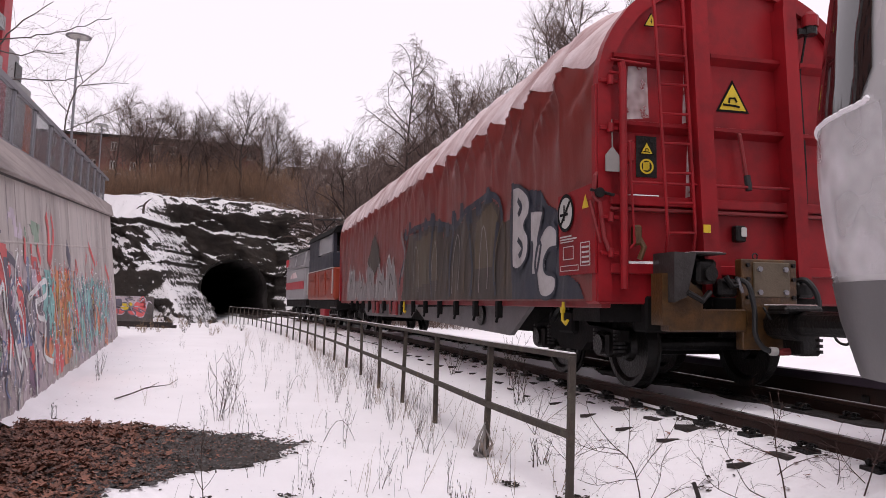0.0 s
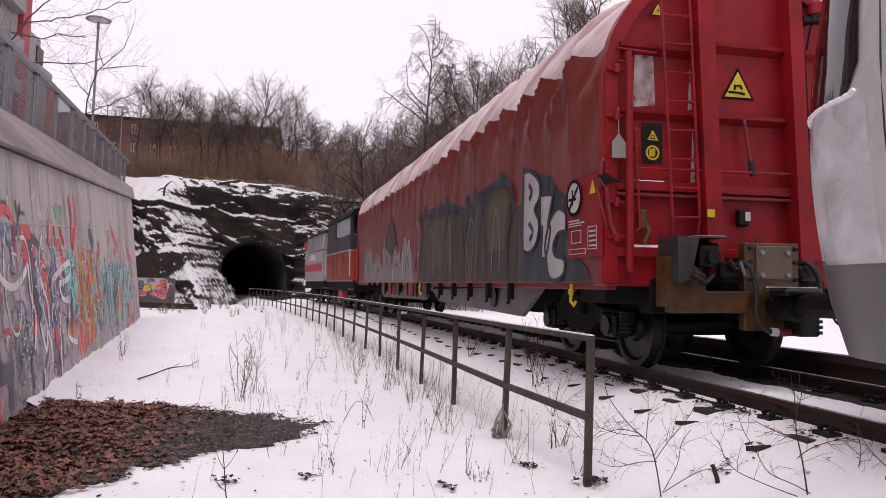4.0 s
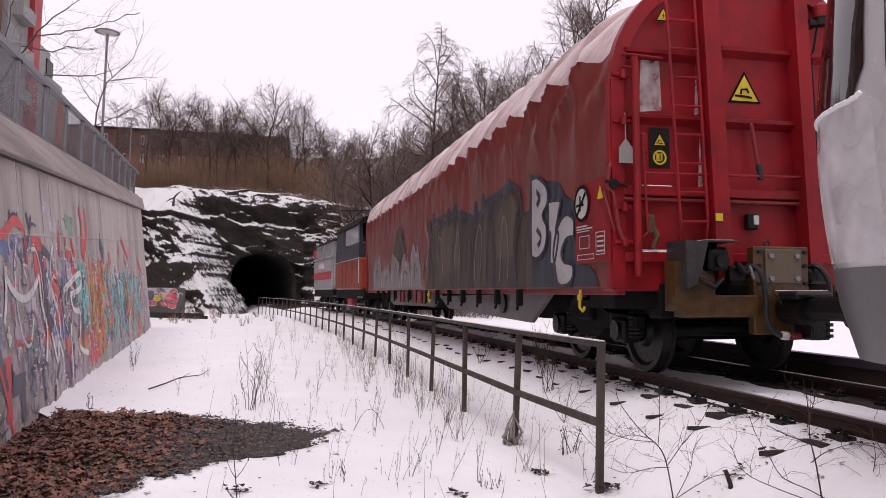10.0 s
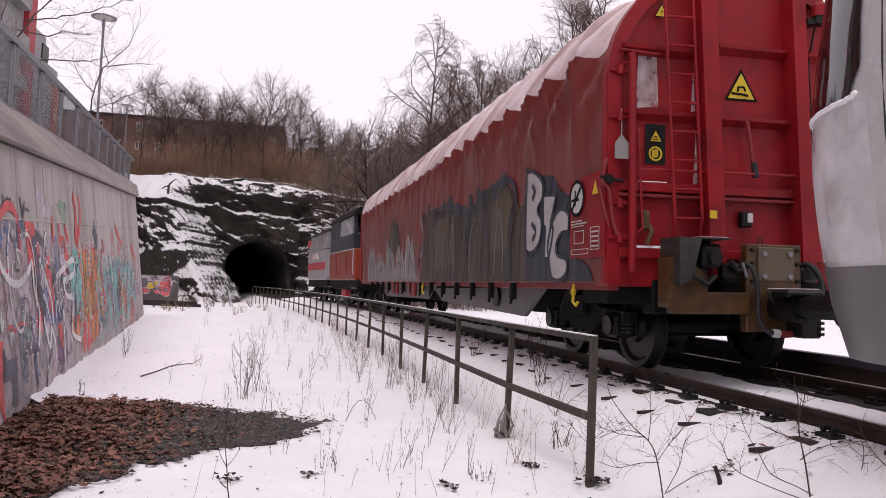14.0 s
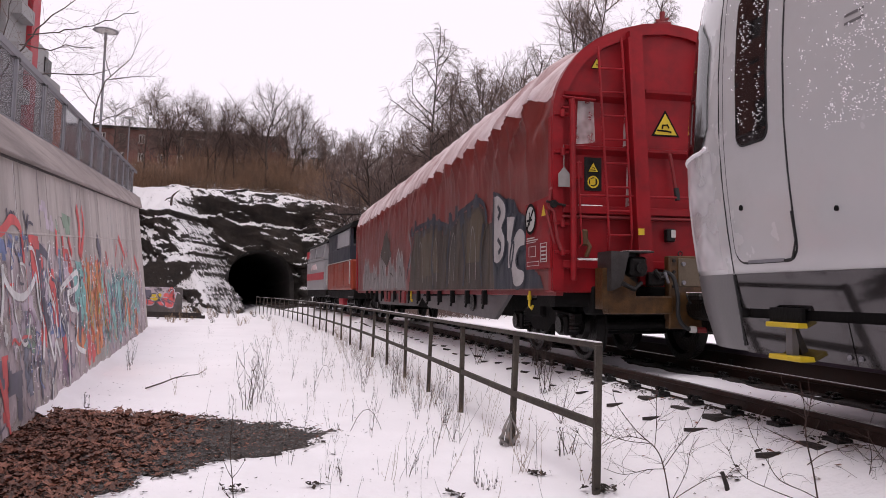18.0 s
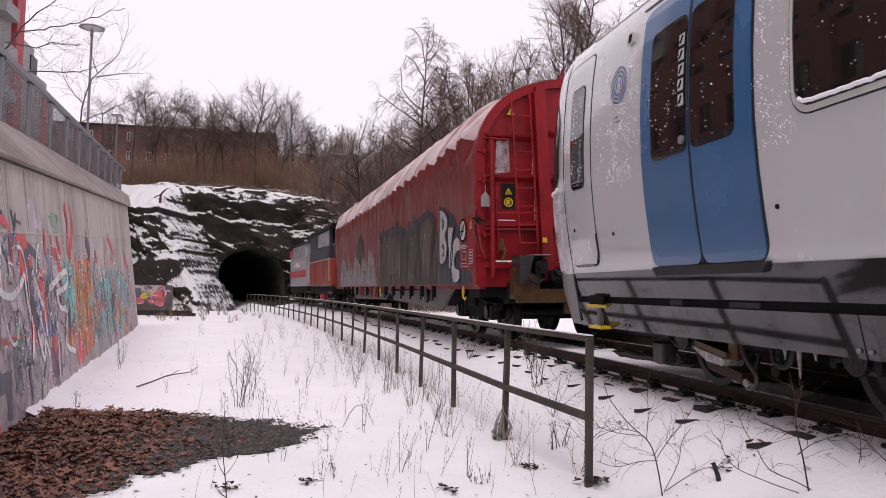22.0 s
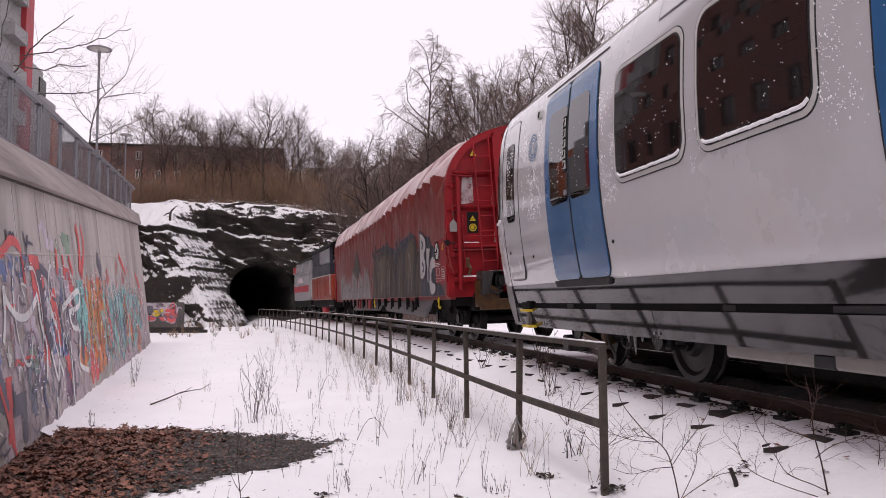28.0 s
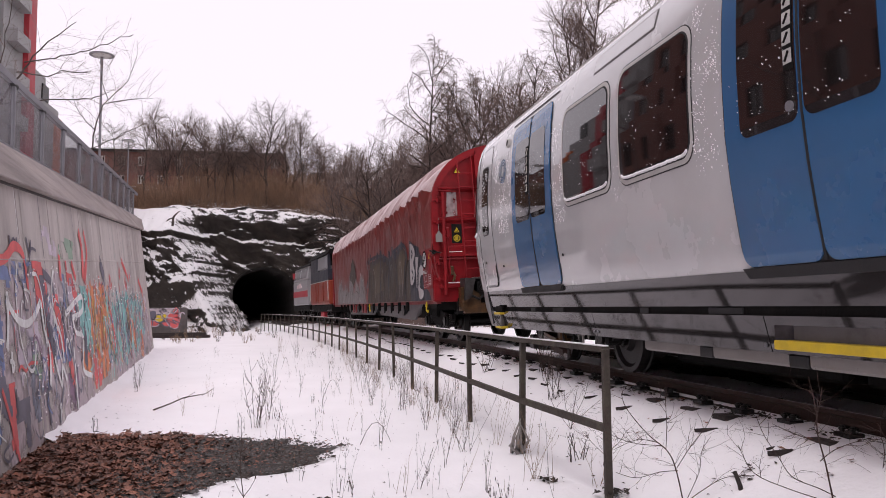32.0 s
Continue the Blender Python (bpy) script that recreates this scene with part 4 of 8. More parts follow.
def bogie_frame(parent, y, half, r, label=""):
    for s in (-1, 1):
        x = s * 1.02
        g = G().prism([(y - half - 0.35, 0.50), (y - half - 0.35, 0.62), (y - half * 0.55, 0.66), (y - 0.25, 0.78), (y + 0.25, 0.78), (y + half * 0.55, 0.66), (y + half + 0.35, 0.62), (y + half + 0.35, 0.50), (y + half * 0.5, 0.46), (y + 0.3, 0.36), (y - 0.3, 0.36), (y - half * 0.5, 0.46)], 0, x - 0.05, x + 0.05)
        bf = part("side_frame", g, BLACK, parent, label)
        for e in (-half, half):
            part("axle_box", G().box(x - 0.11, x + 0.11, y + e - 0.15, y + e + 0.15, 0.33, 0.60, 0.03).disc((x + s * 0.12, y + e, r), (1, 0, 0), 0.11, 0.05, 14), IRON, bf)
            for o in (-0.24, 0.24):
                sp = G()
                for q in range(6):
                    sp.disc((x, y + e + o, 0.40 + q * 0.042), (0, 0, 1), 0.075, 0.026, 12)
                part("coil_spring", sp, IRON, bf)
        part("brake_hanger", G().tube([(x, y - 0.1, 0.75), (x, y - 0.14, 0.40), (x, y - 0.05, 0.22)], 0.03, 6), IRON, bf)
    part("bolster", G().box(-1.15, 1.15, y - 0.22, y + 0.22, 0.55, 0.82, 0.03), BLACK, parent)
    for e in (-half, half):
        part("brake_beam", G().tube([(-0.9, y + e * 0.5, 0.35), (0.9, y + e * 0.5, 0.35)], 0.04, 6), IRON, parent)


# ---------------------------------------------------------------- covered wagon
WL = 19.45
wagon = thing("covered_wagon", "red bogie freight wagon with a snow-topped red tarpaulin hood and graffiti", "freight wagon")
ARCH = [(-1.53, 0.93), (-1.53, 1.6), (-1.53, 2.4), (-1.53, 3.05), (-1.52, 3.25), (-1.46, 3.47), (-1.35, 3.68), (-1.17, 3.91), (-0.93, 4.09), (-0.62, 4.23), (-0.3, 4.32), (0.0, 4.35)]
ARCH = ARCH + [(-x, z) for x, z in reversed(ARCH[:-1])]


def arch_at(k):
    """A point of the arch and its outward way, k from 0 to 1 over all of it."""
    f = k * (len(ARCH) - 1)
    i = min(int(f), len(ARCH) - 2)
    (x0, z0), (x1, z1) = ARCH[i], ARCH[i + 1]
    t = f - i
    d = Vector((x1 - x0, z1 - z0)).normalized()
    return x0 + (x1 - x0) * t, z0 + (z1 - z0) * t, -d.y, d.x


HOOP = 0.80


def tarp_out(y, k, z):
    """How far the tarpaulin stands out: sags between its hoops, hanging folds, a few creases."""
    bay = y / HOOP
    f = bay - math.floor(bay)
    sag = -0.045 * sin(pi * f) * smoothstep(2.2, 3.6, z)
    fold = 0.022 * fbm(y * 2.3 + 0.4 * z, 0.3 * z, 2.0, 3) * smoothstep(3.9, 3.0, z) + 0.03 * fbm(y * 0.6, z * 0.7, 5.0, 2) * smoothstep(4.2, 2.0, z)
    near = exp(-y * 0.45) * smoothstep(1.5, 2.9, z) * smoothstep(4.1, 3.3, z)
    fold += near * (0.035 * (1 - 2 * abs(sin(2.7 * y + 1.1 * (z - 2)))))
    ridge = 1 - abs(noise.noise(Vector((y * 1.1 + 0.9 * z, z * 0.5 - 0.25 * y, 6.0)))) * 2.6
    fold += 0.022 * max(0.0, ridge) * smoothstep(4.0, 3.3, z) * smoothstep(1.2, 2.4, z)
    c = f - round(f)
    d = max(0.0, 3.55 - z)
    w = 0.025 + 0.05 * d
    s = math.floor(bay + 0.5)
    for q, m in ((0.0, 1.0), (0.42 + 0.12 * sin(3.1 * s), 0.75), (-0.40 + 0.15 * sin(1.9 * s), 0.75)):
        fold += 0.026 * m * exp(-abs(c * HOOP - q * d) / w) * exp(-0.75 * d) * smoothstep(0.0, 0.25, d) * (0.6 + 0.6 * exp(-y * 0.15))
    lean = (y + 1.05 * z + 0.25 * fbm(y * 0.5, z * 0.5, 9.0, 2)) / 0.78
    drape = 1 - abs(2 * (lean - math.floor(lean)) - 1)
    fold += 0.17 * drape ** 2.0 * smoothstep(2.5, 3.15, z) * smoothstep(4.3, 3.8, z) * (0.25 + 0.75 * exp(-y * 0.22))
    hang = f - 0.5
    fold += 0.018 * smoothstep(1.4, 3.2, z) * smoothstep(3.8, 3.4, z) * (1 - 2 * abs(hang))
    return 0.02 + (sag + fold) * smoothstep(0.0, 0.7, y) - 0.035 * (1 - smoothstep(0.0, 0.35, y)) * smoothstep(3.0, 3.3, z)


NY, NK = 640, 64
rows = []
for j in range(NY + 1):
    y = 0.05 + (WL - 0.21) * j / NY
    row = []
    for i in range(NK + 1):
        x, z, ox, oz = arch_at(i / NK)
        o = tarp_out(y, i / NK, z)
        row.append((x + ox * o, y, z + oz * o))
    rows.append(row)
tarp = part("tarpaulin", G().grid(rows), TARP, wagon, "creased dull red tarpaulin", True)
rng = random.Random(4)
low = [0.168 + 0.040 * exp(-0.1 * WL * j / NY) + 0.007 * fbm(j * 0.03, 4.0) for j in range(NY + 1)]
rows = []
for j in range(NY + 1):
    y = 0.05 + (WL - 0.21) * j / NY
    bay = y / HOOP + 0.15 * fbm(y * 0.4, 2.2)
    f = bay - math.floor(bay)
    edge = low[j] + 0.014 * abs(2 * f - 1) ** 1.5 + 0.008 * fbm(y * 1.3, 7.0) + 0.005 * fbm(y * 5, 1.0)
    row = []
    for i in range(41):
        k = edge + (1 - edge * 1.0 - 0.30 - edge) * i / 40
        x, z, ox, oz = arch_at(k)
        o = tarp_out(y, k, z) + 0.004 + 0.010 * smoothstep(0, 2, i) + 0.010 * smoothstep(2, 14, i) * smoothstep(40, 34, i)
        row.append((x + ox * o, y, z + oz * o))
    rows.append(row)
part("snow_cap", G().grid(rows), SNOW_THIN, tarp, "scalloped layer of thin snow on the hood", True)

# end wall
end_wall = part("end_wall", G().prism(ARCH, 1, 0.0, 0.06), RED, wagon)
part("end_wall", G().prism(ARCH, 1, WL - 0.06, WL), RED, wagon)
for y0, y1 in ((-0.06, 0.05), (WL - 0.17, WL + 0.04)):
    g = G()
    rows = []
    for i in range(NK + 1):
        x, z, ox, oz = arch_at(i / NK)
        rows.append([(x + ox * a, y, z + oz * a) for y, a in ((y0, -0.10), (y0, 0.045), (y1, 0.045), (y1, -0.10), (y0, -0.10))])
    part("arch_rim", g.grid(rows), RED, wagon)
for x0, x1, top in ((-0.50, -0.33, 4.22), (0.60, 0.75, 4.15)):
    part("end_post", G().prism([(x0 - 0.07, top), (x1 - 0.07, top), (x1 + 0.07, 1.0), (x0 + 0.07, 1.0)], 1, -0.16, 0.0).prism([(x0 - 0.11, top - 0.1), (x0 - 0.07, top - 0.1), (x0 + 0.07, 1.0), (x0 + 0.03, 1.0)], 1, -0.20, 0.0), RED, wagon)
for z in (3.47, 2.70):
    for x0, x1 in ((-1.42, -0.49), (-0.32, 0.60), (0.77, 1.45)):
        zz = z - (0.09 if x0 < -1 and z > 3 else 0)
        part("end_rail", G().prism([(-0.10, zz - 0.015), (-0.11, zz + 0.02), (0.0, zz + 0.05), (0.0, zz - 0.07)], 0, x0, x1), RED, wagon)
for z, h in ((1.93, 0.05), (1.84, 0.018), (1.25, 0.05)):
    part("end_rail", G().box(-1.45, 1.45, -0.085, 0.0, z - h, z + h, 0.01), RED_DARK if h < 0.03 else RED, wagon)
part("grab_bar", G().tube([(-1.25, -0.13, 2.10), (0.62, -0.13, 2.12)], 0.016, 8), RED, wagon)
part("snow_ledge", G().prism([(-0.085, 1.98), (-0.012, 1.98), (-0.012, 2.0), (-0.08, 1.99)], 0, -1.22, -0.92), SNOW, wagon, "snow lying on an end rail")
part("snow_ledge", G().prism([(-0.075, 1.30), (-0.012, 1.30), (-0.012, 1.33), (-0.07, 1.315)], 0, -1.25, -0.85), SNOW, wagon, "snow lying on an end rail")
# pale quads paint a whitish reflection onto the end panels
for a, b, z0, z1 in ((-1.24, -0.98, 2.76, 3.36), (-0.60, -0.50, 2.76, 3.38), (-0.57, -0.47, 1.99, 2.62)):
    part("frost_patch", G().add([(a, -0.004, z0), (b, -0.004, z0 + 0.03), (b - 0.02, -0.004, z1 - 0.05), (a + 0.03, -0.004, z1)], [(0, 1, 2, 3)]), PANEL_SHEEN, wagon, "pale patch painted as a blurred reflection")
# ladder
ladder = part("ladder", G().tube([(-1.0, -0.14, 3.98), (-0.995, -0.16, 3.85), (-0.875, -0.17, 1.60), (-0.86, -0.08, 1.30)], 0.017, 8), RED, wagon)
part("stile", G().tube([(-0.68, -0.14, 4.12), (-0.675, -0.16, 3.98), (-0.565, -0.17, 1.62), (-0.55, -0.08, 1.32)], 0.017, 8), RED, ladder)
for k in range(8):
    z = 3.70 - 0.299 * k
    t = (3.85 - z) / 2.25
    part("rung", G().tube([(-0.995 + 0.12 * t, -0.165, z), (-0.67 + 0.105 * t, -0.165, z + 0.01)], 0.014, 6), RED, ladder)
# corner gear
part("corner_tube", G().tube([(-1.35, -0.12, 3.30), (-1.335, -0.12, 3.22), (-1.325, -0.12, 1.05)], 0.040, 10), RED, wagon)
part("corner_arm", G().tube([(-1.46, -0.10, 3.33), (-1.02, -0.10, 3.31)], 0.016, 8).tube([(-1.47, -0.10, 3.20), (-1.36, -0.11, 3.19)], 0.014, 6), RED, wagon)
part("lock_rod", G().tube([(-1.24, -0.12, 2.52), (-1.27, -0.13, 2.50), (-1.22, -0.13, 1.50), (-1.26, -0.12, 1.45)], 0.013, 6), RED, wagon)
part("lock_case", G().box(-1.30, -1.20, -0.13, -0.03, 2.30, 2.52, 0.02), RED, wagon)
for z in (3.12, 2.64, 1.75, 1.40):
    part("hinge", G().box(-1.56, -1.36, -0.09, -0.05, z - 0.02, z + 0.02, 0.008).disc((-1.46, -0.10, z), (0, 0, 1), 0.03, 0.09, 10), RED, wagon)
hook_gear = part("tension_lever", G().tube([(-1.54, -0.02, 2.22), (-1.60, -0.05, 2.16), (-1.62, -0.05, 1.96), (-1.56, -0.06, 1.90), (-1.52, -0.08, 1.55), (-1.48, -0.10, 1.42)], 0.022, 8), RED_DARK, wagon)
part("pivot", G().disc((-1.57, -0.05, 1.99), (0, 1, 0), 0.05, 0.10, 12).tube([(-1.66, -0.06, 2.02), (-1.42, -0.10, 1.97)], 0.016, 6), IRON, hook_gear)
part("lever_arm", G().tube([(-1.64, 0.0, 1.92), (-1.60, -0.04, 1.70), (-1.55, -0.05, 1.50)], 0.018, 6), RED_DARK, hook_gear)
part("label_tag", G().prism([(-1.52, 2.20), (-1.37, 2.20), (-1.37, 2.36), (-1.445, 2.45), (-1.52, 2.36)], 1, -0.115, -0.105).tube([(-1.445, -0.11, 2.44), (-1.445, -0.10, 2.72)], 0.006, 5), CASE, wagon, "pale grey hanging label tag")
part("valve", G().box(-1.22, -1.14, -0.15, -0.04, 1.48, 1.68, 0.02).tube([(-1.18, -0.10, 1.60), (-1.12, -0.14, 1.46), (-1.16, -0.12, 1.34)], 0.03, 8), OCHRE, wagon, "brass coloured valve")
part("socket_box", G().box(-0.04, 0.08, -0.10, 0.0, 1.55, 1.72, 0.015), IRON, wagon)
part("socket_lid", G().box(0.01, 0.075, -0.115, -0.10, 1.60, 1.70, 0.008), PALE, wagon, "pale grey lid")
part("yellow_tag", G().box(-0.50, -0.42, -0.215, -0.205, 1.62, 1.70), YELLOW, wagon)
part("brake_handle", G().tube([(0.0, -0.06, 2.72), (0.02, -0.09, 2.66), (0.09, -0.11, 2.14)], 0.022, 8), RED_DARK, wagon)
part("handle_grip", G().tube([(0.085, -0.11, 2.24), (0.10, -0.12, 2.08)], 0.035, 8), RUBBER, wagon)
lampb = part("tail_lamp", G().disc((0.86, -0.16, 3.93), (0, 0, 1), 0.085, 0.12, 18).disc((0.86, -0.16, 4.01), (0, 0, 1), 0.085, 0.05, 18, 0.04), RED, wagon, "round red tail lamp on a bracket")
part("lamp_base", G().disc((0.86, -0.16, 3.83), (0, 0, 1), 0.07, 0.09, 18).box(0.70, 0.82, -0.18, -0.02, 3.78, 3.84), IRON, lampb)
part("lamp_cable", G().tube([(0.84, -0.12, 3.80), (0.80, -0.06, 3.4), (0.85, -0.06, 2.4), (0.84, -0.08, 1.3)], 0.012, 5), IRON, wagon)
part("top_fitting", G().box(-0.10, 0.10, -0.02, 0.14, 4.36, 4.44, 0.01).tube([(0.0, 0.05, 4.42), (0.0, 0.04, 4.58)], 0.035, 8).tube([(-0.08, 0.05, 4.46), (0.09, 0.05, 4.50)], 0.02, 6), RED_DARK, wagon)


def sign_triangle(parent, cx, z0, w, y, label, mark=True):
    h = w * 0.87
    t = part("warning_sign", G().prism([(cx - w / 2, z0), (cx + w / 2, z0), (cx, z0 + h)], 1, y - 0.004, y), BLACK, parent, label)
    k = 0.80
    c = z0 + h / 3
    part("yellow_field", G().prism([(cx - w / 2 * k, c - h / 3 * k), (cx + w / 2 * k, c - h / 3 * k), (cx, c + 2 * h / 3 * k)], 1, y - 0.007, y - 0.0045), YELLOW, t)
    if mark:
        part("hook_symbol", G().tube([(cx - 0.30 * w, y - 0.008, z0 + 0.22 * h), (cx + 0.06 * w, y - 0.008, z0 + 0.20 * h), (cx + 0.20 * w, y - 0.008, z0 + 0.17 * h)], w * 0.035, 4).tube([(cx - 0.12 * w, y - 0.008, z0 + 0.28 * h), (cx - 0.10 * w, y - 0.008, z0 + 0.42 * h), (cx + 0.06 * w, y - 0.008, z0 + 0.44 * h), (cx + 0.12 * w, y - 0.008, z0 + 0.32 * h)], w * 0.035, 4), BLACK, t)
    else:
        part("flash_symbol", G().prism([(cx + 0.04 * w, z0 + 0.62 * h), (cx - 0.08 * w, z0 + 0.34 * h), (cx, z0 + 0.36 * h), (cx - 0.03 * w, z0 + 0.12 * h), (cx + 0.08 * w, z0 + 0.42 * h), (cx, z0 + 0.40 * h)], 1, y - 0.010, y - 0.0075), BLACK, t)
    return t


sign_triangle(wagon, 0.0, 2.92, 0.40, -0.004, "yellow triangular warning sign")
sign_triangle(wagon, -0.98, 3.72, 0.17, -0.062, "small yellow triangular warning sign", False)
plate = part("warning_plate", G().box(-1.13, -0.90, -0.012, -0.004, 2.18, 2.60), IRON, wagon, "dark plate with two warning symbols")
sign_triangle(plate, -1.015, 2.41, 0.16, -0.014, "")
ring = G()
rows = []
for i in range(25):
    a = 2 * pi * i / 24
    rows.append([(-1.015 + r * cos(a), -0.0165, 2.29 + r * sin(a)) for r in (0.058, 0.078)])
part("round_sign", ring.grid(rows).box(-1.055, -1.0, -0.018, -0.0145, 2.25, 2.33).box(-1.02, -0.985, -0.018, -0.0145, 2.26, 2.335), YELLOW, plate)

# body frame, underframe and running gear
for s in (-1, 1):
    part("side_sill", G().box(s * 1.46 - 0.05, s * 1.46 + 0.05, 0.0, WL, 0.86, 0.96, 0.01), RED_DARK, wagon)
part("floor_frame", G().box(-1.40, 1.40, 0.02, WL - 0.02, 0.93, 1.02), BLACK, wagon)
for x0, x1 in ((-1.55, -0.45), (0.75, 1.55)):
    part("end_sill", G().box(x0, x1, -0.02, 0.30, 0.90, 1.22, 0.02), RED, wagon)
part("corner_skirt", G().box(-1.585, -1.54, -0.03, 0.07, 0.92, 3.1, 0.01), RED, wagon)
part("end_beam", G().box(-1.50, 1.50, 0.06, 0.7, 0.72, 0.93), BLACK, wagon)
part("headstock", G().box(-1.05, 1.05, -0.04, 0.22, 0.62, 0.98, 0.02), BLACK, wagon)
for s in (-1,):
    truss = G().prism([(2.30, 0.88), (8.9, 0.80), (8.1, 0.56), (3.1, 0.46)], 0, -1.34, -1.28)
    part("truss_panel", truss, GREYSTEEL, wagon, "grey steel underframe panel")
    part("truss_panel", G().prism([(8.9, 0.86), (16.2, 0.86), (15.2, 0.52), (9.6, 0.56)], 0, -1.32, -1.27), GREYSTEEL, wagon)
part("centre_beam", G().prism([(3.6, 0.9), (15.9, 0.9), (14.5, 0.45), (5.0, 0.45)], 0, -0.35, 0.35), BLACK, wagon)
for k in range(14):
    y = 3.0 + 1.05 * k
    part("tarp_catch", G().box(-1.58, -1.50, y - 0.05, y + 0.05, 0.70, 0.93, 0.01).tube([(-1.55, y, 0.74), (-1.56, y + 0.05, 0.64)], 0.02, 6), BLACK, wagon)
part("air_tank", G().tube([(-0.95, 4.6, 0.68), (-0.95, 5.9, 0.68)], 0.16, 16), GREYSTEEL, wagon)
part("brake_wheel", G().disc((-1.38, 4.3, 0.72), (1, 0, 0), 0.16, 0.03, 24), IRON, wagon)
for y in (0.86, 9.1):
    part("lashing_hook", G().tube([(-1.54, y, 0.92), (-1.55, y, 0.72), (-1.53, y - 0.04, 0.68), (-1.53, y - 0.09, 0.72)], 0.018, 8).box(-1.565, -1.53, y - 0.03, y + 0.03, 0.80, 0.86), YELLOW, wagon, "yellow lashing hook")
part("red_bracket", G().box(-1.56, -1.50, 9.9, 10.7, 0.62, 0.92, 0.02), RED_DARK, wagon)
part("red_bracket", G().box(-1.56, -1.50, 12.2, 13.0, 0.62, 0.92, 0.02), RED_DARK, wagon)
bogie_frame(wagon, 1.70, 0.90, 0.46)
bogie_frame(wagon, WL - 1.75, 0.90, 0.46)
wagon_sets = [wheelset(wagon, y, 0.46, mat_w=IRON) for y in (0.80, 2.60, WL - 2.65, WL - 0.85)]
WAGON_Y = (0.80, 2.60, WL - 2.65, WL - 0.85)

GRIME = mat("grimy_steel", (0.042, 0.038, 0.037), 0.45, 0.2, 0.35, 4.0, 0.2, 40.0, dirt=(0.016, 0.012, 0.010), amount=0.5, dscale=5.0)
OLDPLATE = mat("old_plate", (0.115, 0.088, 0.058), 0.6, 0.1, 0.3, 4.0, 0.2, 40.0, dirt=(0.06, 0.045, 0.03), amount=0.45, dscale=4.0)
# coupling gear on the end of the wagon
gear = part("coupler_frame", G().box(-0.98, -0.12, -0.36, -0.18, 0.64, 0.86, 0.015).prism([(-1.06, 0.70), (-0.62, 0.70), (-0.62, 1.02), (-0.86, 1.20), (-1.06, 1.20)], 1, -0.365, -0.16), OCHRE, wagon, "rusty ochre coupling frame")
box_ = part("buffer_box", G().prism([(-1.00, 0.92), (-0.86, 0.98), (-0.76, 1.39), (-1.00, 1.40)], 1, -0.48, -0.10).box(-0.76, -0.44, -0.13, -0.10, 1.0, 1.40).box(-0.78, -0.43, -0.48, -0.13, 1.385, 1.405, 0.006), GRIME, gear, "grey steel bracket with a slanted side plate")
part("air_valve", G().box(-0.72, -0.50, -0.44, -0.16, 1.10, 1.34, 0.03).disc((-0.60, -0.46, 1.20), (0, 1, 0), 0.07, 0.06, 14).tube([(-0.86, -0.47, 1.02), (-0.70, -0.48, 0.94), (-0.58, -0.42, 1.02)], 0.03, 8), IRON, box_)
part("bracket_snow", G().box(-0.76, -0.46, -0.46, -0.18, 1.405, 1.412, 0.002), SNOW_THIN, box_, "dusting of snow on the bracket")
part("coupler_plate", G().box(-0.16, 0.48, -0.34, -0.22, 0.46, 1.36, 0.012), OCHRE, gear, "bolted ochre plate")
part("cover_plate", G().box(-0.04, 0.38, -0.365, -0.34, 0.98, 1.33, 0.01), OLDPLATE, gear)
for x in (-0.10, 0.43):
    for z in (0.98, 1.16, 1.30):
        part("bolt", G().disc((x, -0.35, z), (0, 1, 0), 0.022, 0.03, 6), IRON, gear)
for x in (0.02, 0.32):
    for z in (1.03, 1.26):
        part("bolt", G().disc((x, -0.375, z), (0, 1, 0), 0.028, 0.03, 6), STEEL, gear)
part("lifting_eye", G().tube([(0.02 + 0.03 * cos(a * 0.6), -0.30, 1.39 + 0.03 * sin(a * 0.6)) for a in range(11)], 0.008, 5), IRON, gear)
part("coupler_head", G().tube([(0.22, -0.34, 0.72), (0.20, -0.75, 0.73)], 0.15, 12, True, 0.17).tube([(0.20, -0.75, 0.73), (0.14, -1.75, 0.74)], 0.115, 12).box(-0.02, 0.40, -0.80, -0.50, 0.82, 0.90, 0.03), IRON, gear)
part("coupler_bar", G().tube([(0.16, -0.9, 0.80), (0.13, -1.8, 0.80)], 0.05, 10), IRON, gear)

# ---------------------------------------------------------------- paint on the wagon's side
def side_point(y, z, out=0.0):
    k = 0.0
    for i in range(3):
        (x0, z0), (x1, z1) = ARCH[i], ARCH[i + 1]
        if z0 <= z <= z1:
            k = (i + (z - z0) / (z1 - z0)) / (len(ARCH) - 1)
    x, zz, ox, oz = arch_at(max(k, 0))
    return (x + ox * (tarp_out(y, k, z) + out), y, z)


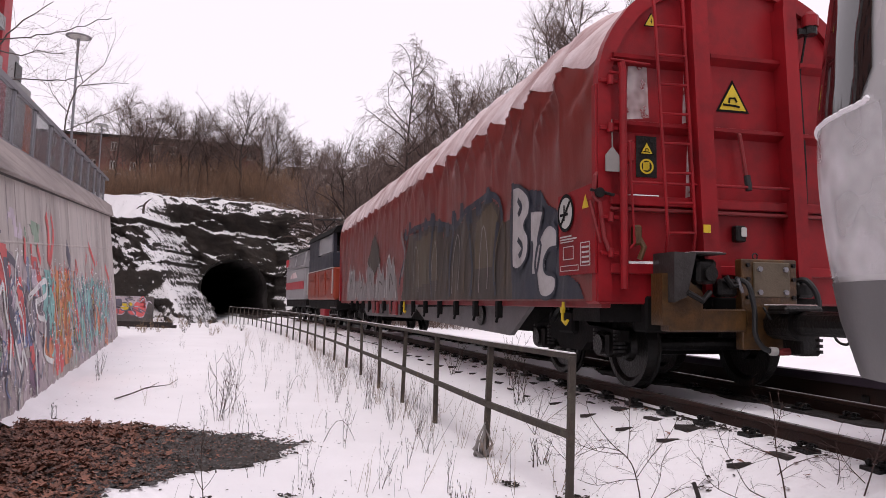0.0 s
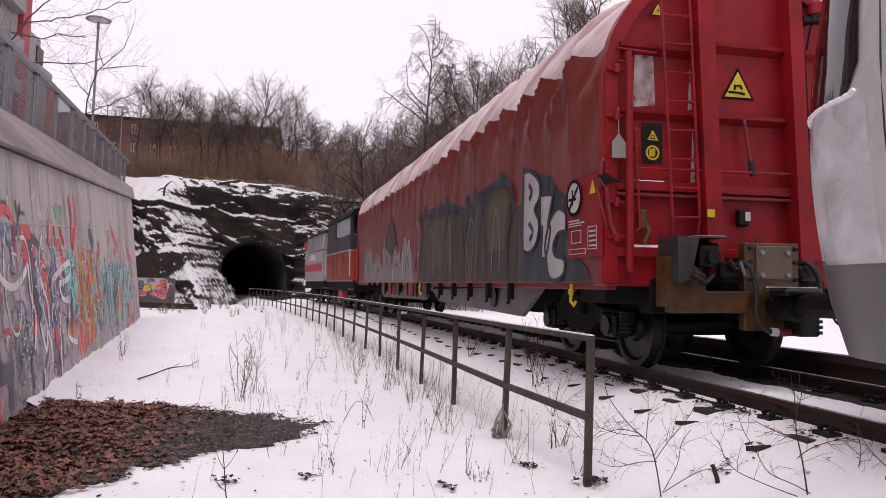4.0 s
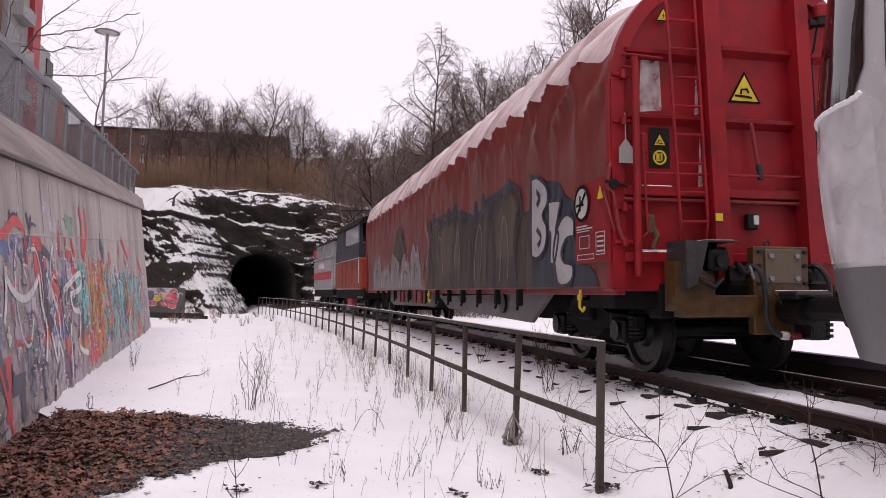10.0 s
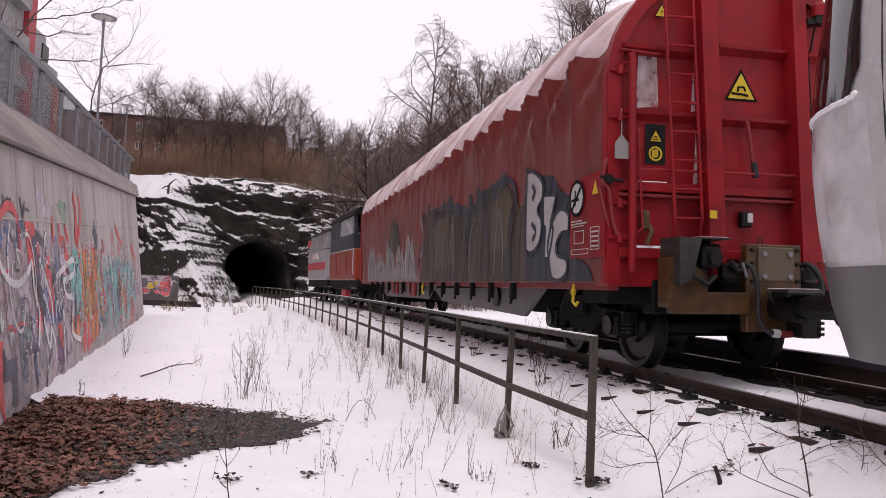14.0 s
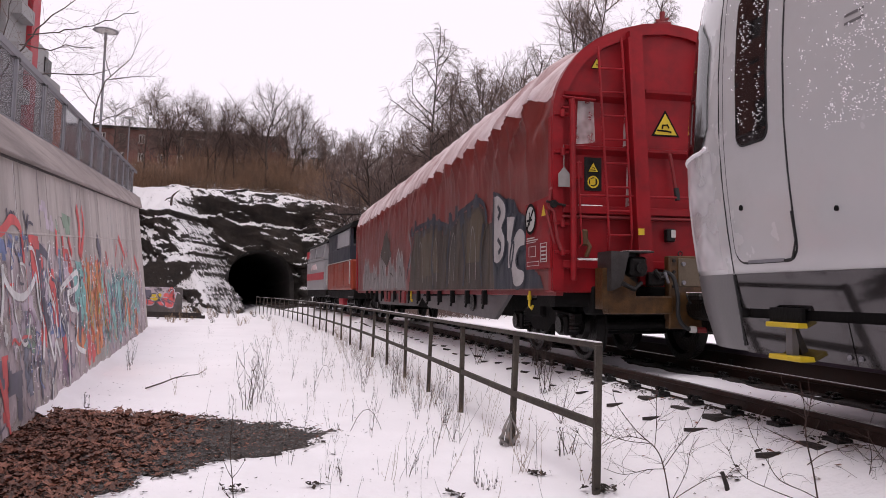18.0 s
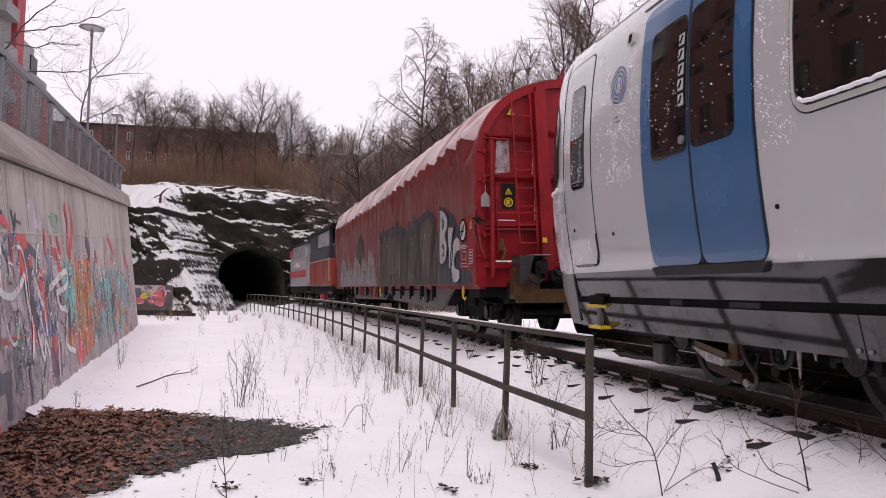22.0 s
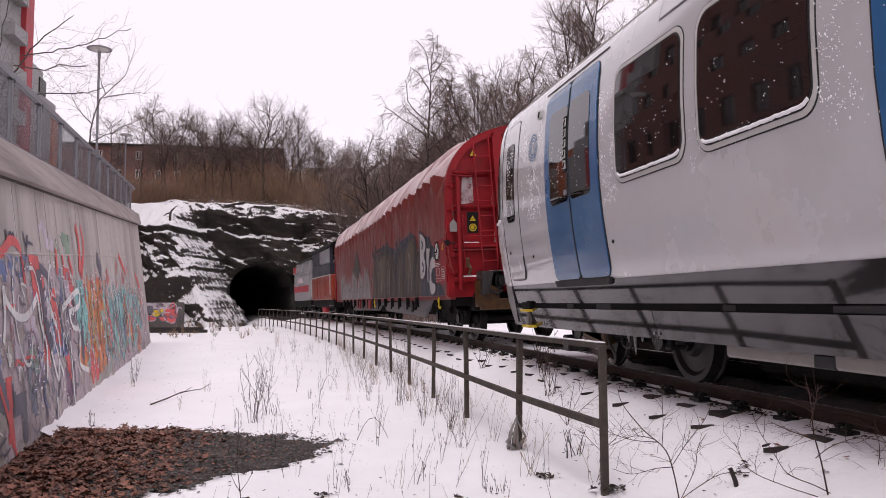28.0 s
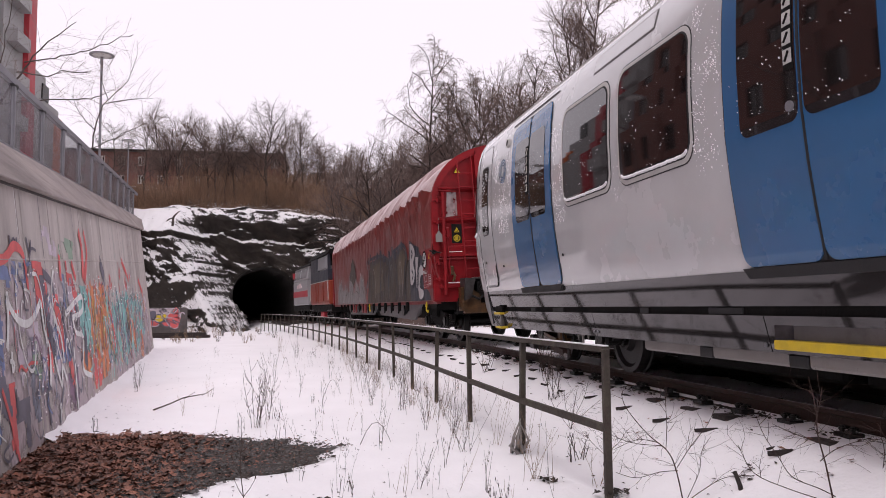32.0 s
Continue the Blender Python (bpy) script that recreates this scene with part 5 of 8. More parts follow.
def fill_shape(outline, out, step=0.10, wall_fn=None, rough=0.0):
    """A flat patch of paint lying on a curved side: a fine lattice cut to an outline of (y, z)."""
    wall_fn = wall_fn or side_point
    ys, zs = [p[0] for p in outline], [p[1] for p in outline]

    def inside(y, z):
        if rough:
            y, z = y + rough * fbm(y * 1.3, z * 1.8, 2.0), z + rough * fbm(y * 1.3, z * 1.8, 7.0)
        c = False
        for (a, b), (e, f) in zip(outline, outline[1:] + outline[:1]):
            if (b > z) != (f > z) and y < (e - a) * (z - b) / (f - b) + a:
                c = not c
        return c

    g, seen = G(), {}
    ny, nz = int((max(ys) - min(ys)) / step) + 1, int((max(zs) - min(zs)) / step) + 1

    def vert(i, j):
        if (i, j) not in seen:
            y, z = min(ys) + i * step, min(zs) + j * step
            seen[i, j] = len(g.v)
            g.v.append(tuple(wall_fn(y, z, out)))
        return seen[i, j]

    for i in range(ny):
        for j in range(nz):
            if inside(min(ys) + (i + 0.5) * step, min(zs) + (j + 0.5) * step):
                g.f.append((vert(i, j), vert(i + 1, j), vert(i + 1, j + 1), vert(i, j + 1)))
    return g


def smooth(pts, n=4):
    """A soft curve through points."""
    pts = [Vector(p) for p in pts]
    out = []
    for i in range(len(pts) - 1):
        p0, p1, p2, p3 = pts[max(i - 1, 0)], pts[i], pts[i + 1], pts[min(i + 2, len(pts) - 1)]
        for k in range(n):
            t = k / n
            out.append(0.5 * (2 * p1 + (p2 - p0) * t + (2 * p0 - 5 * p1 + 4 * p2 - p3) * t * t + (3 * p1 - p0 - 3 * p2 + p3) * t ** 3))
    return out + [pts[-1]]


def stroke(pts, w, out, wall_fn, seg=0.10, taper=1.0):
    """A painted line of a given width along (u, z) points, lying on a wall."""
    line = []
    pts = [tuple(p) for p in smooth(pts)] if len(pts) > 2 else pts
    for (a, b), (c, e) in zip(pts, pts[1:]):
        n = max(1, int(hypot(c - a, e - b) / seg))
        line += [(a + (c - a) * i / n, b + (e - b) * i / n) for i in range(n)]
    line.append(pts[-1])
    rows = []
    for i, (u, z) in enumerate(line):
        a, b = line[max(i - 1, 0)], line[min(i + 1, len(line) - 1)]
        d = hypot(b[0] - a[0], b[1] - a[1]) or 1
        nu, nz = -(b[1] - a[1]) / d, (b[0] - a[0]) / d
        ww = w * (1 - (1 - taper) * i / max(1, len(line) - 1)) * (1 + 0.12 * fbm(u * 6, z * 6, 1.0, 2))
        rows.append([wall_fn(u + nu * q * ww, z + nz * q * ww, out) for q in (-0.5, 0.5)])
    return G().grid(rows)


PAINT_DARK = mat("faded_dark_paint", (0.040, 0.029, 0.022), 0.6, 0, 0.4, 1.5, 0.1, 30.0, dirt=(0.085, 0.062, 0.042), amount=0.5, dscale=1.8, stretch=(1, 1, 0.4))
PAINT_NAVY = mat("navy_paint", (0.017, 0.022, 0.036), 0.5, 0, 0.3, 2.0, 0.1, 30.0, dirt=(0.060, 0.066, 0.075), amount=0.35, dscale=3.0)
PAINT_WHITE = mat("grey_white_paint", (0.42, 0.40, 0.40), 0.5, 0, 0.12, 2.0, 0.1, 30.0, dirt=(0.24, 0.22, 0.21), amount=0.4, dscale=3.0)
PAINT_GREY = mat("silver_paint", (0.22, 0.20, 0.20), 0.5, 0, 0.25, 2.0, 0.1, 30.0, dirt=(0.12, 0.09, 0.09), amount=0.5, dscale=2.0)
PAINT_OLIVE = mat("olive_paint", (0.085, 0.062, 0.036), 0.6, 0, 0.3, 2.0, 0.1, 30.0, dirt=(0.05, 0.04, 0.035), amount=0.5, dscale=2.0, stretch=(1, 1, 0.4))
part("graffiti_field", fill_shape([(9.3, 0.95), (8.9, 1.75), (8.5, 2.24), (6.5, 2.30), (5.2, 2.10), (4.5, 2.24), (4.0, 2.31), (3.3, 2.37), (2.95, 2.2), (2.9, 2.0), (2.5, 2.0), (2.3, 0.95)], 0.005, 0.045), PAINT_DARK, tarp, "dark faded graffiti field")
part("graffiti_outline", fill_shape([(2.4, 0.95), (2.52, 2.0), (2.42, 2.46), (1.83, 2.28), (1.45, 2.22), (1.2, 2.02), (0.95, 1.93), (0.9, 1.3), (0.4, 1.10), (0.3, 0.95)], 0.007, 0.022), PAINT_NAVY, tarp, "dark blue graffiti outline")
part("graffiti_field", fill_shape([(4.1, 1.4), (3.9, 2.08), (3.25, 2.30), (3.0, 2.07), (3.2, 1.4)], 0.009, 0.03), PAINT_OLIVE, tarp)
part("graffiti_field", fill_shape([(7.9, 1.2), (7.9, 2.1), (6.4, 2.2), (6.2, 1.3)], 0.009, 0.045), PAINT_OLIVE, tarp)
for pts in ([(9.5, 1.2), (9.0, 1.8), (8.6, 2.28), (7.6, 2.36), (6.5, 2.33), (5.2, 2.12)], [(5.2, 2.12), (4.5, 2.30), (4.0, 2.37), (3.3, 2.42), (2.92, 2.25), (2.88, 1.95)], [(4.4, 2.2), (4.2, 1.5), (4.25, 1.0)], [(5.3, 2.1), (5.5, 1.5), (5.4, 1.0)], [(3.0, 2.0), (3.15, 1.4), (3.1, 1.0)], [(6.6, 2.3), (6.8, 1.6), (6.7, 1.0)]):
    part("graffiti_outline", stroke(pts, 0.09, 0.013, side_point), PAINT_NAVY, tarp)
part("graffiti_letter", stroke([(9.25, 2.40), (8.95, 1.85), (9.2, 1.45)], 0.10, 0.014, side_point), PAINT_GREY, tarp)
rng = random.Random(21)
for k in range(13):
    y = 8.9 - k * 0.46
    top = 2.30 + 0.10 * sin(k * 1.7) - (0.12 if 4.8 < y < 5.8 else 0)
    part("graffiti_outline", fill_shape([(y - 0.15, top - 0.1), (y + 0.15, top - 0.1), (y + 0.10, top + 0.12), (y - 0.08, top + 0.14)], 0.010, 0.04), PAINT_NAVY, tarp)
for k in range(9):
    y = 8.9 - k * 0.72
    pts = [(y, 1.05), (y - 0.05, 1.5 + 0.2 * rng.random()), (y - 0.3, 2.0), (y - 0.45, 1.6), (y - 0.40, 1.1)]
    part("graffiti_stroke", stroke(pts, 0.03, 0.014, side_point), PAINT_GREY if k % 2 else PAINT_OLIVE, tarp)
# three fat letters
for outline in (
    [(2.36, 2.38), (2.09, 2.36), (1.80, 2.19), (1.80, 1.98), (1.97, 1.86), (1.80, 1.70), (1.86, 1.45), (2.16, 1.32), (2.36, 1.37)],
    [(1.76, 2.02), (1.34, 1.98), (1.36, 1.86), (1.48, 1.62), (1.40, 1.58), (1.56, 1.25), (1.70, 1.25), (1.62, 1.60), (1.72, 1.64)],
    [(0.96, 1.52), (0.97, 1.73), (1.22, 1.80), (1.44, 1.64), (1.58, 1.37), (1.55, 1.20), (1.48, 1.00), (1.25, 0.96), (1.05, 1.04), (1.04, 1.20), (1.30, 1.26), (1.33, 1.38), (1.20, 1.50)],
):
    part("graffiti_letter", fill_shape(outline, 0.016, 0.022), PAINT_WHITE, tarp, "fat grey-white graffiti letter")
    part("graffiti_outline", stroke(outline + outline[:1], 0.05, 0.020, side_point, 0.05), PAINT_NAVY, tarp)
for pts in ([(2.16, 2.20), (2.05, 2.10), (2.14, 2.00)], [(2.16, 1.70), (2.02, 1.58), (2.14, 1.48)]):
    part("graffiti_outline", stroke(pts, 0.07, 0.020, side_point), PAINT_NAVY, tarp)
part("graffiti_field", fill_shape([(17.7, 0.95), (17.5, 1.45), (14, 1.40), (10.0, 1.45), (9.7, 0.95)], 0.004, 0.08, None, 0.15), PAINT_GREY, tarp)
for y, h, w in ((16.6, 2.05, 1.5), (14.9, 1.75, 1.3), (13.3, 2.1, 1.4), (11.8, 1.85, 1.2), (10.5, 2.0, 1.1)):
    peak = [(y + w * 0.5, 1.0), (y + w * 0.42, h - 0.35), (y + w * 0.15, h), (y - 0.05, h - 0.30), (y - w * 0.30, h - 0.10), (y - w * 0.5, 1.0)]
    part("graffiti_letter", fill_shape(peak, 0.008, 0.06), PAINT_GREY, tarp, "pointed silver graffiti letter")
    part("graffiti_stroke", stroke(peak, 0.05, 0.014, side_point), PAINT_WHITE, tarp)
    part("graffiti_stroke", stroke([(y + w * 0.2, 1.15), (y + w * 0.1, h - 0.45), (y - w * 0.15, 1.3)], 0.04, 0.014, side_point), PAINT_DARK, tarp)
part("soot_stain", fill_shape([(13.8, 1.95), (12.7, 2.64), (12.2, 2.4), (11.8, 1.9), (12.6, 1.6)], 0.015, 0.06), PAINT_DARK, tarp)
# data panel
panel = part("data_panel", G().add([side_point(y, z, o) for o in (0.03, 0.05) for y, z in ((-0.04, 1.20), (0.82, 1.20), (0.82, 2.06), (-0.04, 2.10))], [(0, 1, 2, 3), (4, 7, 6, 5), (0, 4, 5, 1), (1, 5, 6, 2), (2, 6, 7, 3), (3, 7, 4, 0)]), RED, wagon, "red panel with a prohibition sign and data")


panel_x = min(v.co.x for v in panel.data.vertices) - 0.003
for r0, r1, m_, d in ((0.0, 0.20, PALE, 0.0), (0.165, 0.205, BLACK, 0.002)):
    rows = [[(panel_x - d, 0.62 + r * cos(2 * pi * i / 28), 1.86 + r * sin(2 * pi * i / 28)) for r in (r0, r1)] for i in range(29)]
    part("round_sign", G().grid(rows), m_, panel)
part("sign_bar", G().add([(panel_x - 0.004, 0.62 + a, 1.86 + b) for a, b in ((-0.13, 0.10), (-0.10, 0.13), (0.13, -0.10), (0.10, -0.13))], [(0, 1, 2, 3)]), BLACK, panel)
part("sign_bar", G().box(panel_x - 0.0045, panel_x - 0.002, 0.56, 0.76, 1.83, 1.86).box(panel_x - 0.0045, panel_x - 0.002, 0.64, 0.67, 1.78, 1.95), BLACK, panel)
part("small_triangle", G().prism([(0.06, 1.86), (0.21, 1.86), (0.135, 2.0)], 0, panel_x - 0.003, panel_x), YELLOW, panel)
for y0, y1, z0, z1 in ((0.47, 0.76, 1.60, 1.615), (0.34, 0.76, 1.57, 1.585), (0.42, 0.76, 1.545, 1.555)):
    part("text_bar", G().box(panel_x - 0.003, panel_x, y0, y1, z0, z1), PALE, panel)
for y0, y1, z0, z1 in ((0.42, 0.68, 1.36, 1.50), (0.03, 0.25, 1.28, 1.52), (0.30, 0.75, 1.24, 1.30)):
    t = 0.008
    part("text_frame", G().box(panel_x - 0.003, panel_x, y0, y1, z0, z0 + t).box(panel_x - 0.003, panel_x, y0, y1, z1 - t, z1).box(panel_x - 0.003, panel_x, y0, y0 + t, z0 + t, z1 - t).box(panel_x - 0.003, panel_x, y1 - t, y1, z0 + t, z1 - t), PALE, panel)
for k in range(4):
    part("text_bar", G().box(panel_x - 0.003, panel_x, 0.06, 0.22, 1.31 + 0.050 * k, 1.328 + 0.050 * k), PALE, panel)


# hoses of the coupling gear
for pts, r in (([(-0.20, -0.30, 1.16), (-0.15, -0.42, 1.10), (-0.10, -0.44, 0.86), (-0.10, -0.45, 0.62), (-0.02, -0.48, 0.48), (0.14, -0.50, 0.45)], 0.027), ([(0.14, -0.50, 0.45), (0.27, -0.56, 0.47), (0.31, -0.62, 0.66), (0.32, -0.62, 0.84), (0.42, -0.60, 0.90)], 0.024), ([(0.55, -0.20, 1.14), (0.60, -0.32, 1.16), (0.66, -0.40, 1.02), (0.66, -0.42, 0.86)], 0.030), ([(0.06, -0.37, 0.88), (0.08, -0.48, 0.74), (0.18, -0.58, 0.62), (0.30, -0.60, 0.60)], 0.013), ([(0.42, -0.72, 0.66), (0.42, -0.85, 0.68), (0.36, -1.0, 0.58), (0.28, -1.2, 0.56), (0.22, -1.35, 0.63)], 0.012)):
    part("air_hose", G().tube(smooth(pts, 6), r, 8), RUBBER, gear, "black rubber air hose")
part("hose_joint", G().tube([(0.03, -0.49, 0.46), (0.10, -0.50, 0.455)], 0.042, 8), PALE, gear)
part("hose_joint", G().tube([(0.12, -0.50, 0.45), (0.22, -0.535, 0.455)], 0.036, 8), RED_DARK, gear, "red hose coupling")
hg = G().box(0.22, 0.44, -0.70, -0.42, 0.42, 0.64, 0.02)
for k in range(4):
    hg.disc((0.42, -0.66, 0.46 + 0.055 * k), (0, 0, 1), 0.06, 0.03, 10)
part("coupler_spring", hg, IRON, gear)
part("valve_gear", G().box(-0.42, -0.20, -0.34, -0.20, 0.98, 1.16, 0.03).tube([(-0.36, -0.36, 1.18), (-0.30, -0.38, 1.08), (-0.22, -0.36, 1.10)], 0.03, 8), IRON, gear)
part("valve_gear", G().box(0.52, 0.74, -0.30, -0.12, 0.98, 1.14, 0.03), IRON, gear)
part("cock_handle", G().tube([(-0.24, -0.38, 1.16), (-0.20, -0.40, 1.02)], 0.018, 6), STEEL, gear)
part("cock_handle", G().tube([(0.60, -0.34, 1.16), (0.66, -0.37, 1.06)], 0.018, 6), STEEL, gear)
part("coupler_snow", G().box(0.02, 0.36, -0.76, -0.42, 0.900, 0.912, 0.004), SNOW_THIN, gear, "dusting of snow on the coupler")


# ---------------------------------------------------------------- metro car
car = thing("metro_car", "white metro car with blue doors, grey skirts and snow-specked windows", "metro car")
CARL = 17.6
SIDE = [(1.04, 1.365), (1.15, 1.385), (1.40, 1.42), (1.70, 1.455), (2.05, 1.48), (2.50, 1.48), (2.85, 1.46), (3.10, 1.435), (3.30, 1.405), (3.48, 1.35), (3.62, 1.265), (3.73, 1.14), (3.82, 0.95), (3.89, 0.68), (3.93, 0.36), (3.945, 0.0)]
NOSE_Y, TIP_Y = -2.10, -0.86


def half_width(z):
    for (z0, x0), (z1, x1) in zip(SIDE, SIDE[1:]):
        if z <= z1:
            t = max(0.0, (z - z0) / (z1 - z0))
            return x0 + (x1 - x0) * t
    return 0.0


def tip(z):
    """How far forward the nose reaches at a height."""
    return TIP_Y + 0.25 - 0.03 * smoothstep(1.6, 1.0, z) - 0.28 * smoothstep(1.7, 3.2, z) - 0.75 * smoothstep(3.4, 3.945, z)


def skin(y, z, out=0.0):
    """A point of the near side of the body."""
    return Vector((-(half_width(z) + out), y, z))


prof = [(z, x) for z, x in SIDE]
rows = []
for j in range(16):
    y = -CARL + (NOSE_Y + CARL) * j / 15
    rows.append([(-x, y, z) for z, x in prof] + [(x, y, z) for z, x in reversed(prof[:-1])])
for j in range(1, 15):
    a = pi / 2 * j / 14
    row = []
    for z, x in prof:
        k = cos(a) ** 0.75
        row.append((-x * k, NOSE_Y + (tip(z) - NOSE_Y) * sin(a) ** 0.9, z))
    rows.append(row + [(-x, y, z) for x, y, z in reversed(row[:-1])])
body = part("body", G().grid(rows), WHITE, car, "", True)
part("rear_wall", G().add([(x, -CARL, z) for x, y, z in rows[0]], [tuple(range(len(rows[0])))]), WHITE, car)
part("floor", G().box(-1.36, 1.36, -CARL, -2.2, 0.98, 1.05), BLACK, car)


def skin_patch(y0, y1, z0, z1, r, out, deep=0.03, fn=None, slant=0.0):
    """A round-cornered panel lying on the body's curved side."""
    fn = fn or skin
    zs = [z0 + r * (1 - cos(pi / 2 * i / 6)) for i in range(7)] if r else [z0]
    mid = [z0 + r + (z1 - z0 - 2 * r) * i / 12 for i in range(1, 12)]
    zs = zs + mid + [z1 - r * (1 - cos(pi / 2 * (6 - i) / 6)) for i in range(7)] if r else [z0 + (z1 - z0) * i / 12 for i in range(13)]
    left, right = [], []
    for z in zs:
        d = min(z - z0, z1 - z)
        c = r - sqrt(max(0.0, r * r - (r - d) ** 2)) if r and d < r else 0.0
        left.append((y0 + c + slant * (z - z0), z))
        right.append((y1 - c + slant * (z - z0), z))
    g = G()
    rows = []
    for (a, z), (b, _) in zip(left, right):
        rows.append([fn(a, z, out - deep), fn(a, z, out)] + [fn(a + (b - a) * i / 6, z, out) for i in range(1, 6)] + [fn(b, z, out), fn(b, z, out - deep)])
    g.grid(rows)
    g.add(rows[0], [tuple(range(9))])
    g.add(rows[-1], [tuple(range(9))])
    return g


def speckle(parent, y0, y1, z0, z1, n, seed, out=0.012, fall=1.0, big=1.0):
    """Snowflakes stuck to the side."""
    rng = random.Random(seed)
    g = G()
    for _ in range(n):
        for _ in range(6):
            y, z = rng.uniform(y0, y1), z0 + (z1 - z0) * rng.random() ** fall
            y = (y0 + y1) / 2 + (y - (y0 + y1) / 2) * rng.uniform(0.8, 1.12)
            if fbm(y * 5, z * 4, seed * 3.7) > rng.uniform(-0.05, 0.4):
                break
        s = big * (0.55 + 1.3 * rng.random() ** 3)
        w, h = rng.uniform(0.0016, 0.0045) * s, rng.uniform(0.002, 0.0075) * s
        y += 0.05 * fbm(y * 9, z * 9, seed * 1.0)
        c, t = skin(y, z, out), rng.uniform(-0.4, 0.4)
        pts = [c + Vector((0, a * w + t * b * h, b * h)) for a, b in ((-1, -0.6), (0.4, -1), (1, 0.3), (0.1, 1))] + [c + Vector((-0.008, 0, 0))]
        g.add(pts, [(0, 1, 4), (1, 2, 4), (2, 3, 4), (3, 0, 4)])
    return tagged(part("snow_specks", g, SNOW, parent, "specks of snow stuck to the side"), kind="stuff")


def window(y0, y1, seed):
    part("outer_seal", skin_patch(y0 - 0.066, y1 + 0.066, 1.954, 3.136, 0.18, 0.004, 0.02), RUBBER, car)
    fr = part("window_frame", skin_patch(y0 - 0.055, y1 + 0.055, 1.965, 3.125, 0.17, 0.008, 0.02), PALE, car, "light window surround")
    part("seal", skin_patch(y0 - 0.018, y1 + 0.018, 2.005, 3.085, 0.15, 0.012, 0.01), RUBBER, fr)
    part("pane", skin_patch(y0, y1, 2.02, 3.07, 0.14, 0.016, 0.01), GLASS, fr, "dark window pane")
    sill = [(y0 + 0.03 + (y1 - y0 - 0.06) * i / 30, 2.030 + 0.008 * fbm(i * 0.7, seed) + 0.035 * (abs(i - 15) / 15) ** 14) for i in range(31)]
    part("sill_snow", G().tube([skin(a, b, 0.014) for a, b in sill], 0.015, 6), SNOW, fr, "line of snow on the window sill")
    speckle(fr, y0 + 0.05, y1 - 0.05, 2.05, 2.95, 55, seed, 0.017, 1.9, 0.75)


for k, (a, b) in enumerate(((-7.62, -6.33), (-9.26, -7.93), (-13.4, -12.05), (-15.0, -13.7))):
    window(a, b, 40 + k)


def door(y0, y1, seed):
    """A pair of blue plug doors in a dark frame."""
    d = part("door_frame", skin_patch(y0 - 0.025, y1 + 0.025, 1.055, 3.395, 0.16, 0.006, 0.02), RUBBER, car, "dark door surround")
    mid = (y0 + y1) / 2
    for a, b in ((y0, mid - 0.012), (mid + 0.012, y1)):
        leaf = part("door_leaf", skin_patch(a, b, 1.07, 3.38, 0.10, 0.016, 0.02), BLUE, d, "blue sliding door leaf")
    for a, b in ((y0 + 0.20, mid - 0.030), (mid + 0.030, y1 - 0.20)):
        part("door_window", skin_patch(a, b, 1.98, 3.12, 0.09, 0.021, 0.01), GLASS, d, "dark door window")
    part("edge_rubber", G().tube([skin(mid, z, 0.014) for z in (1.08, 1.4, 1.7, 2.05, 2.5, 2.85, 3.1, 3.3)], 0.012, 6), RUBBER, d)
    part("door_button", G().disc(skin(mid + 0.10, 2.08, 0.028), (1, 0, 0), 0.035, 0.02, 20), STEEL, d, "round steel door button")
    st = part("notice_strip", skin_patch(mid + 0.045, mid + 0.145, 2.32, 2.98, 0.0, 0.025, 0.003), BLACK, d)
    for q in range(5):
        z = 2.36 + 0.125 * q
        part("pictogram", skin_patch(mid + 0.052, mid + 0.138, z, z + 0.095, 0.0, 0.029, 0.003), PALE, st, "small white pictogram")
        part("pictogram_mark", G().tube([skin(mid + 0.115, z + 0.018, 0.031), skin(mid + 0.092, z + 0.05, 0.031), skin(mid + 0.075, z + 0.078, 0.031)], 0.009, 4), BLACK, st)
    part("threshold", G().prism([(y0 + 0.06, 0.985), (y0 - 0.02, 1.062), (y1 + 0.02, 1.062), (y1 - 0.06, 0.985)], 0, -1.402, -1.36), RUBBER, d, "dark door step plate")
    part("gutter", G().tube([skin(y0 - 0.15, 3.455, 0.004), skin(y1 + 0.12, 3.455, 0.004)], 0.010, 6), GREYSTEEL, d, "drip rail over the door")
    speckle(d, y0 + 0.25, y1 - 0.16, 2.02, 2.8, 90, seed, 0.023, 1.4, 0.9)
    return d


door(-5.85, -4.15, 61)
door(-11.56, -9.80, 62)

# crew door at the cab
cab = part("cab_door_gap", skin_patch(-2.935, -2.167, 1.112, 3.418, 0.13, 0.004, 0.02), RUBBER, car, "dark gap round the crew door")
part("crew_door", skin_patch(-2.920, -2.182, 1.128, 3.402, 0.12, 0.008, 0.02), WHITE, cab, "white crew door")
part("crew_window_seal", skin_patch(-2.755, -2.355, 1.965, 3.105, 0.09, 0.012, 0.01), RUBBER, cab)
part("crew_window", skin_patch(-2.74, -2.37, 1.98, 3.09, 0.08, 0.016, 0.01), GLASS, cab, "tall dark crew-door window")
part("lock", G().disc(skin(-2.34, 1.53, 0.010), (1, 0, 0), 0.022, 0.012, 10), BLACK, cab)
part("step_plate", skin_patch(-2.78, -2.34, 1.118, 1.140, 0.0, 0.014, 0.02), STEEL, cab)
part("handrail", G().tube([skin(-2.925, 1.45, 0.012), skin(-2.93, 1.25, 0.012), skin(-2.87, 1.135, 0.012), skin(-2.78, 1.125, 0.012)], 0.008, 6), RUBBER, cab)
speckle(cab, -2.73, -2.38, 2.0, 3.05, 230, 63, 0.018, 1.2)
speckle(body, -3.1, -2.2, 2.1, 3.2, 60, 64, 0.010)
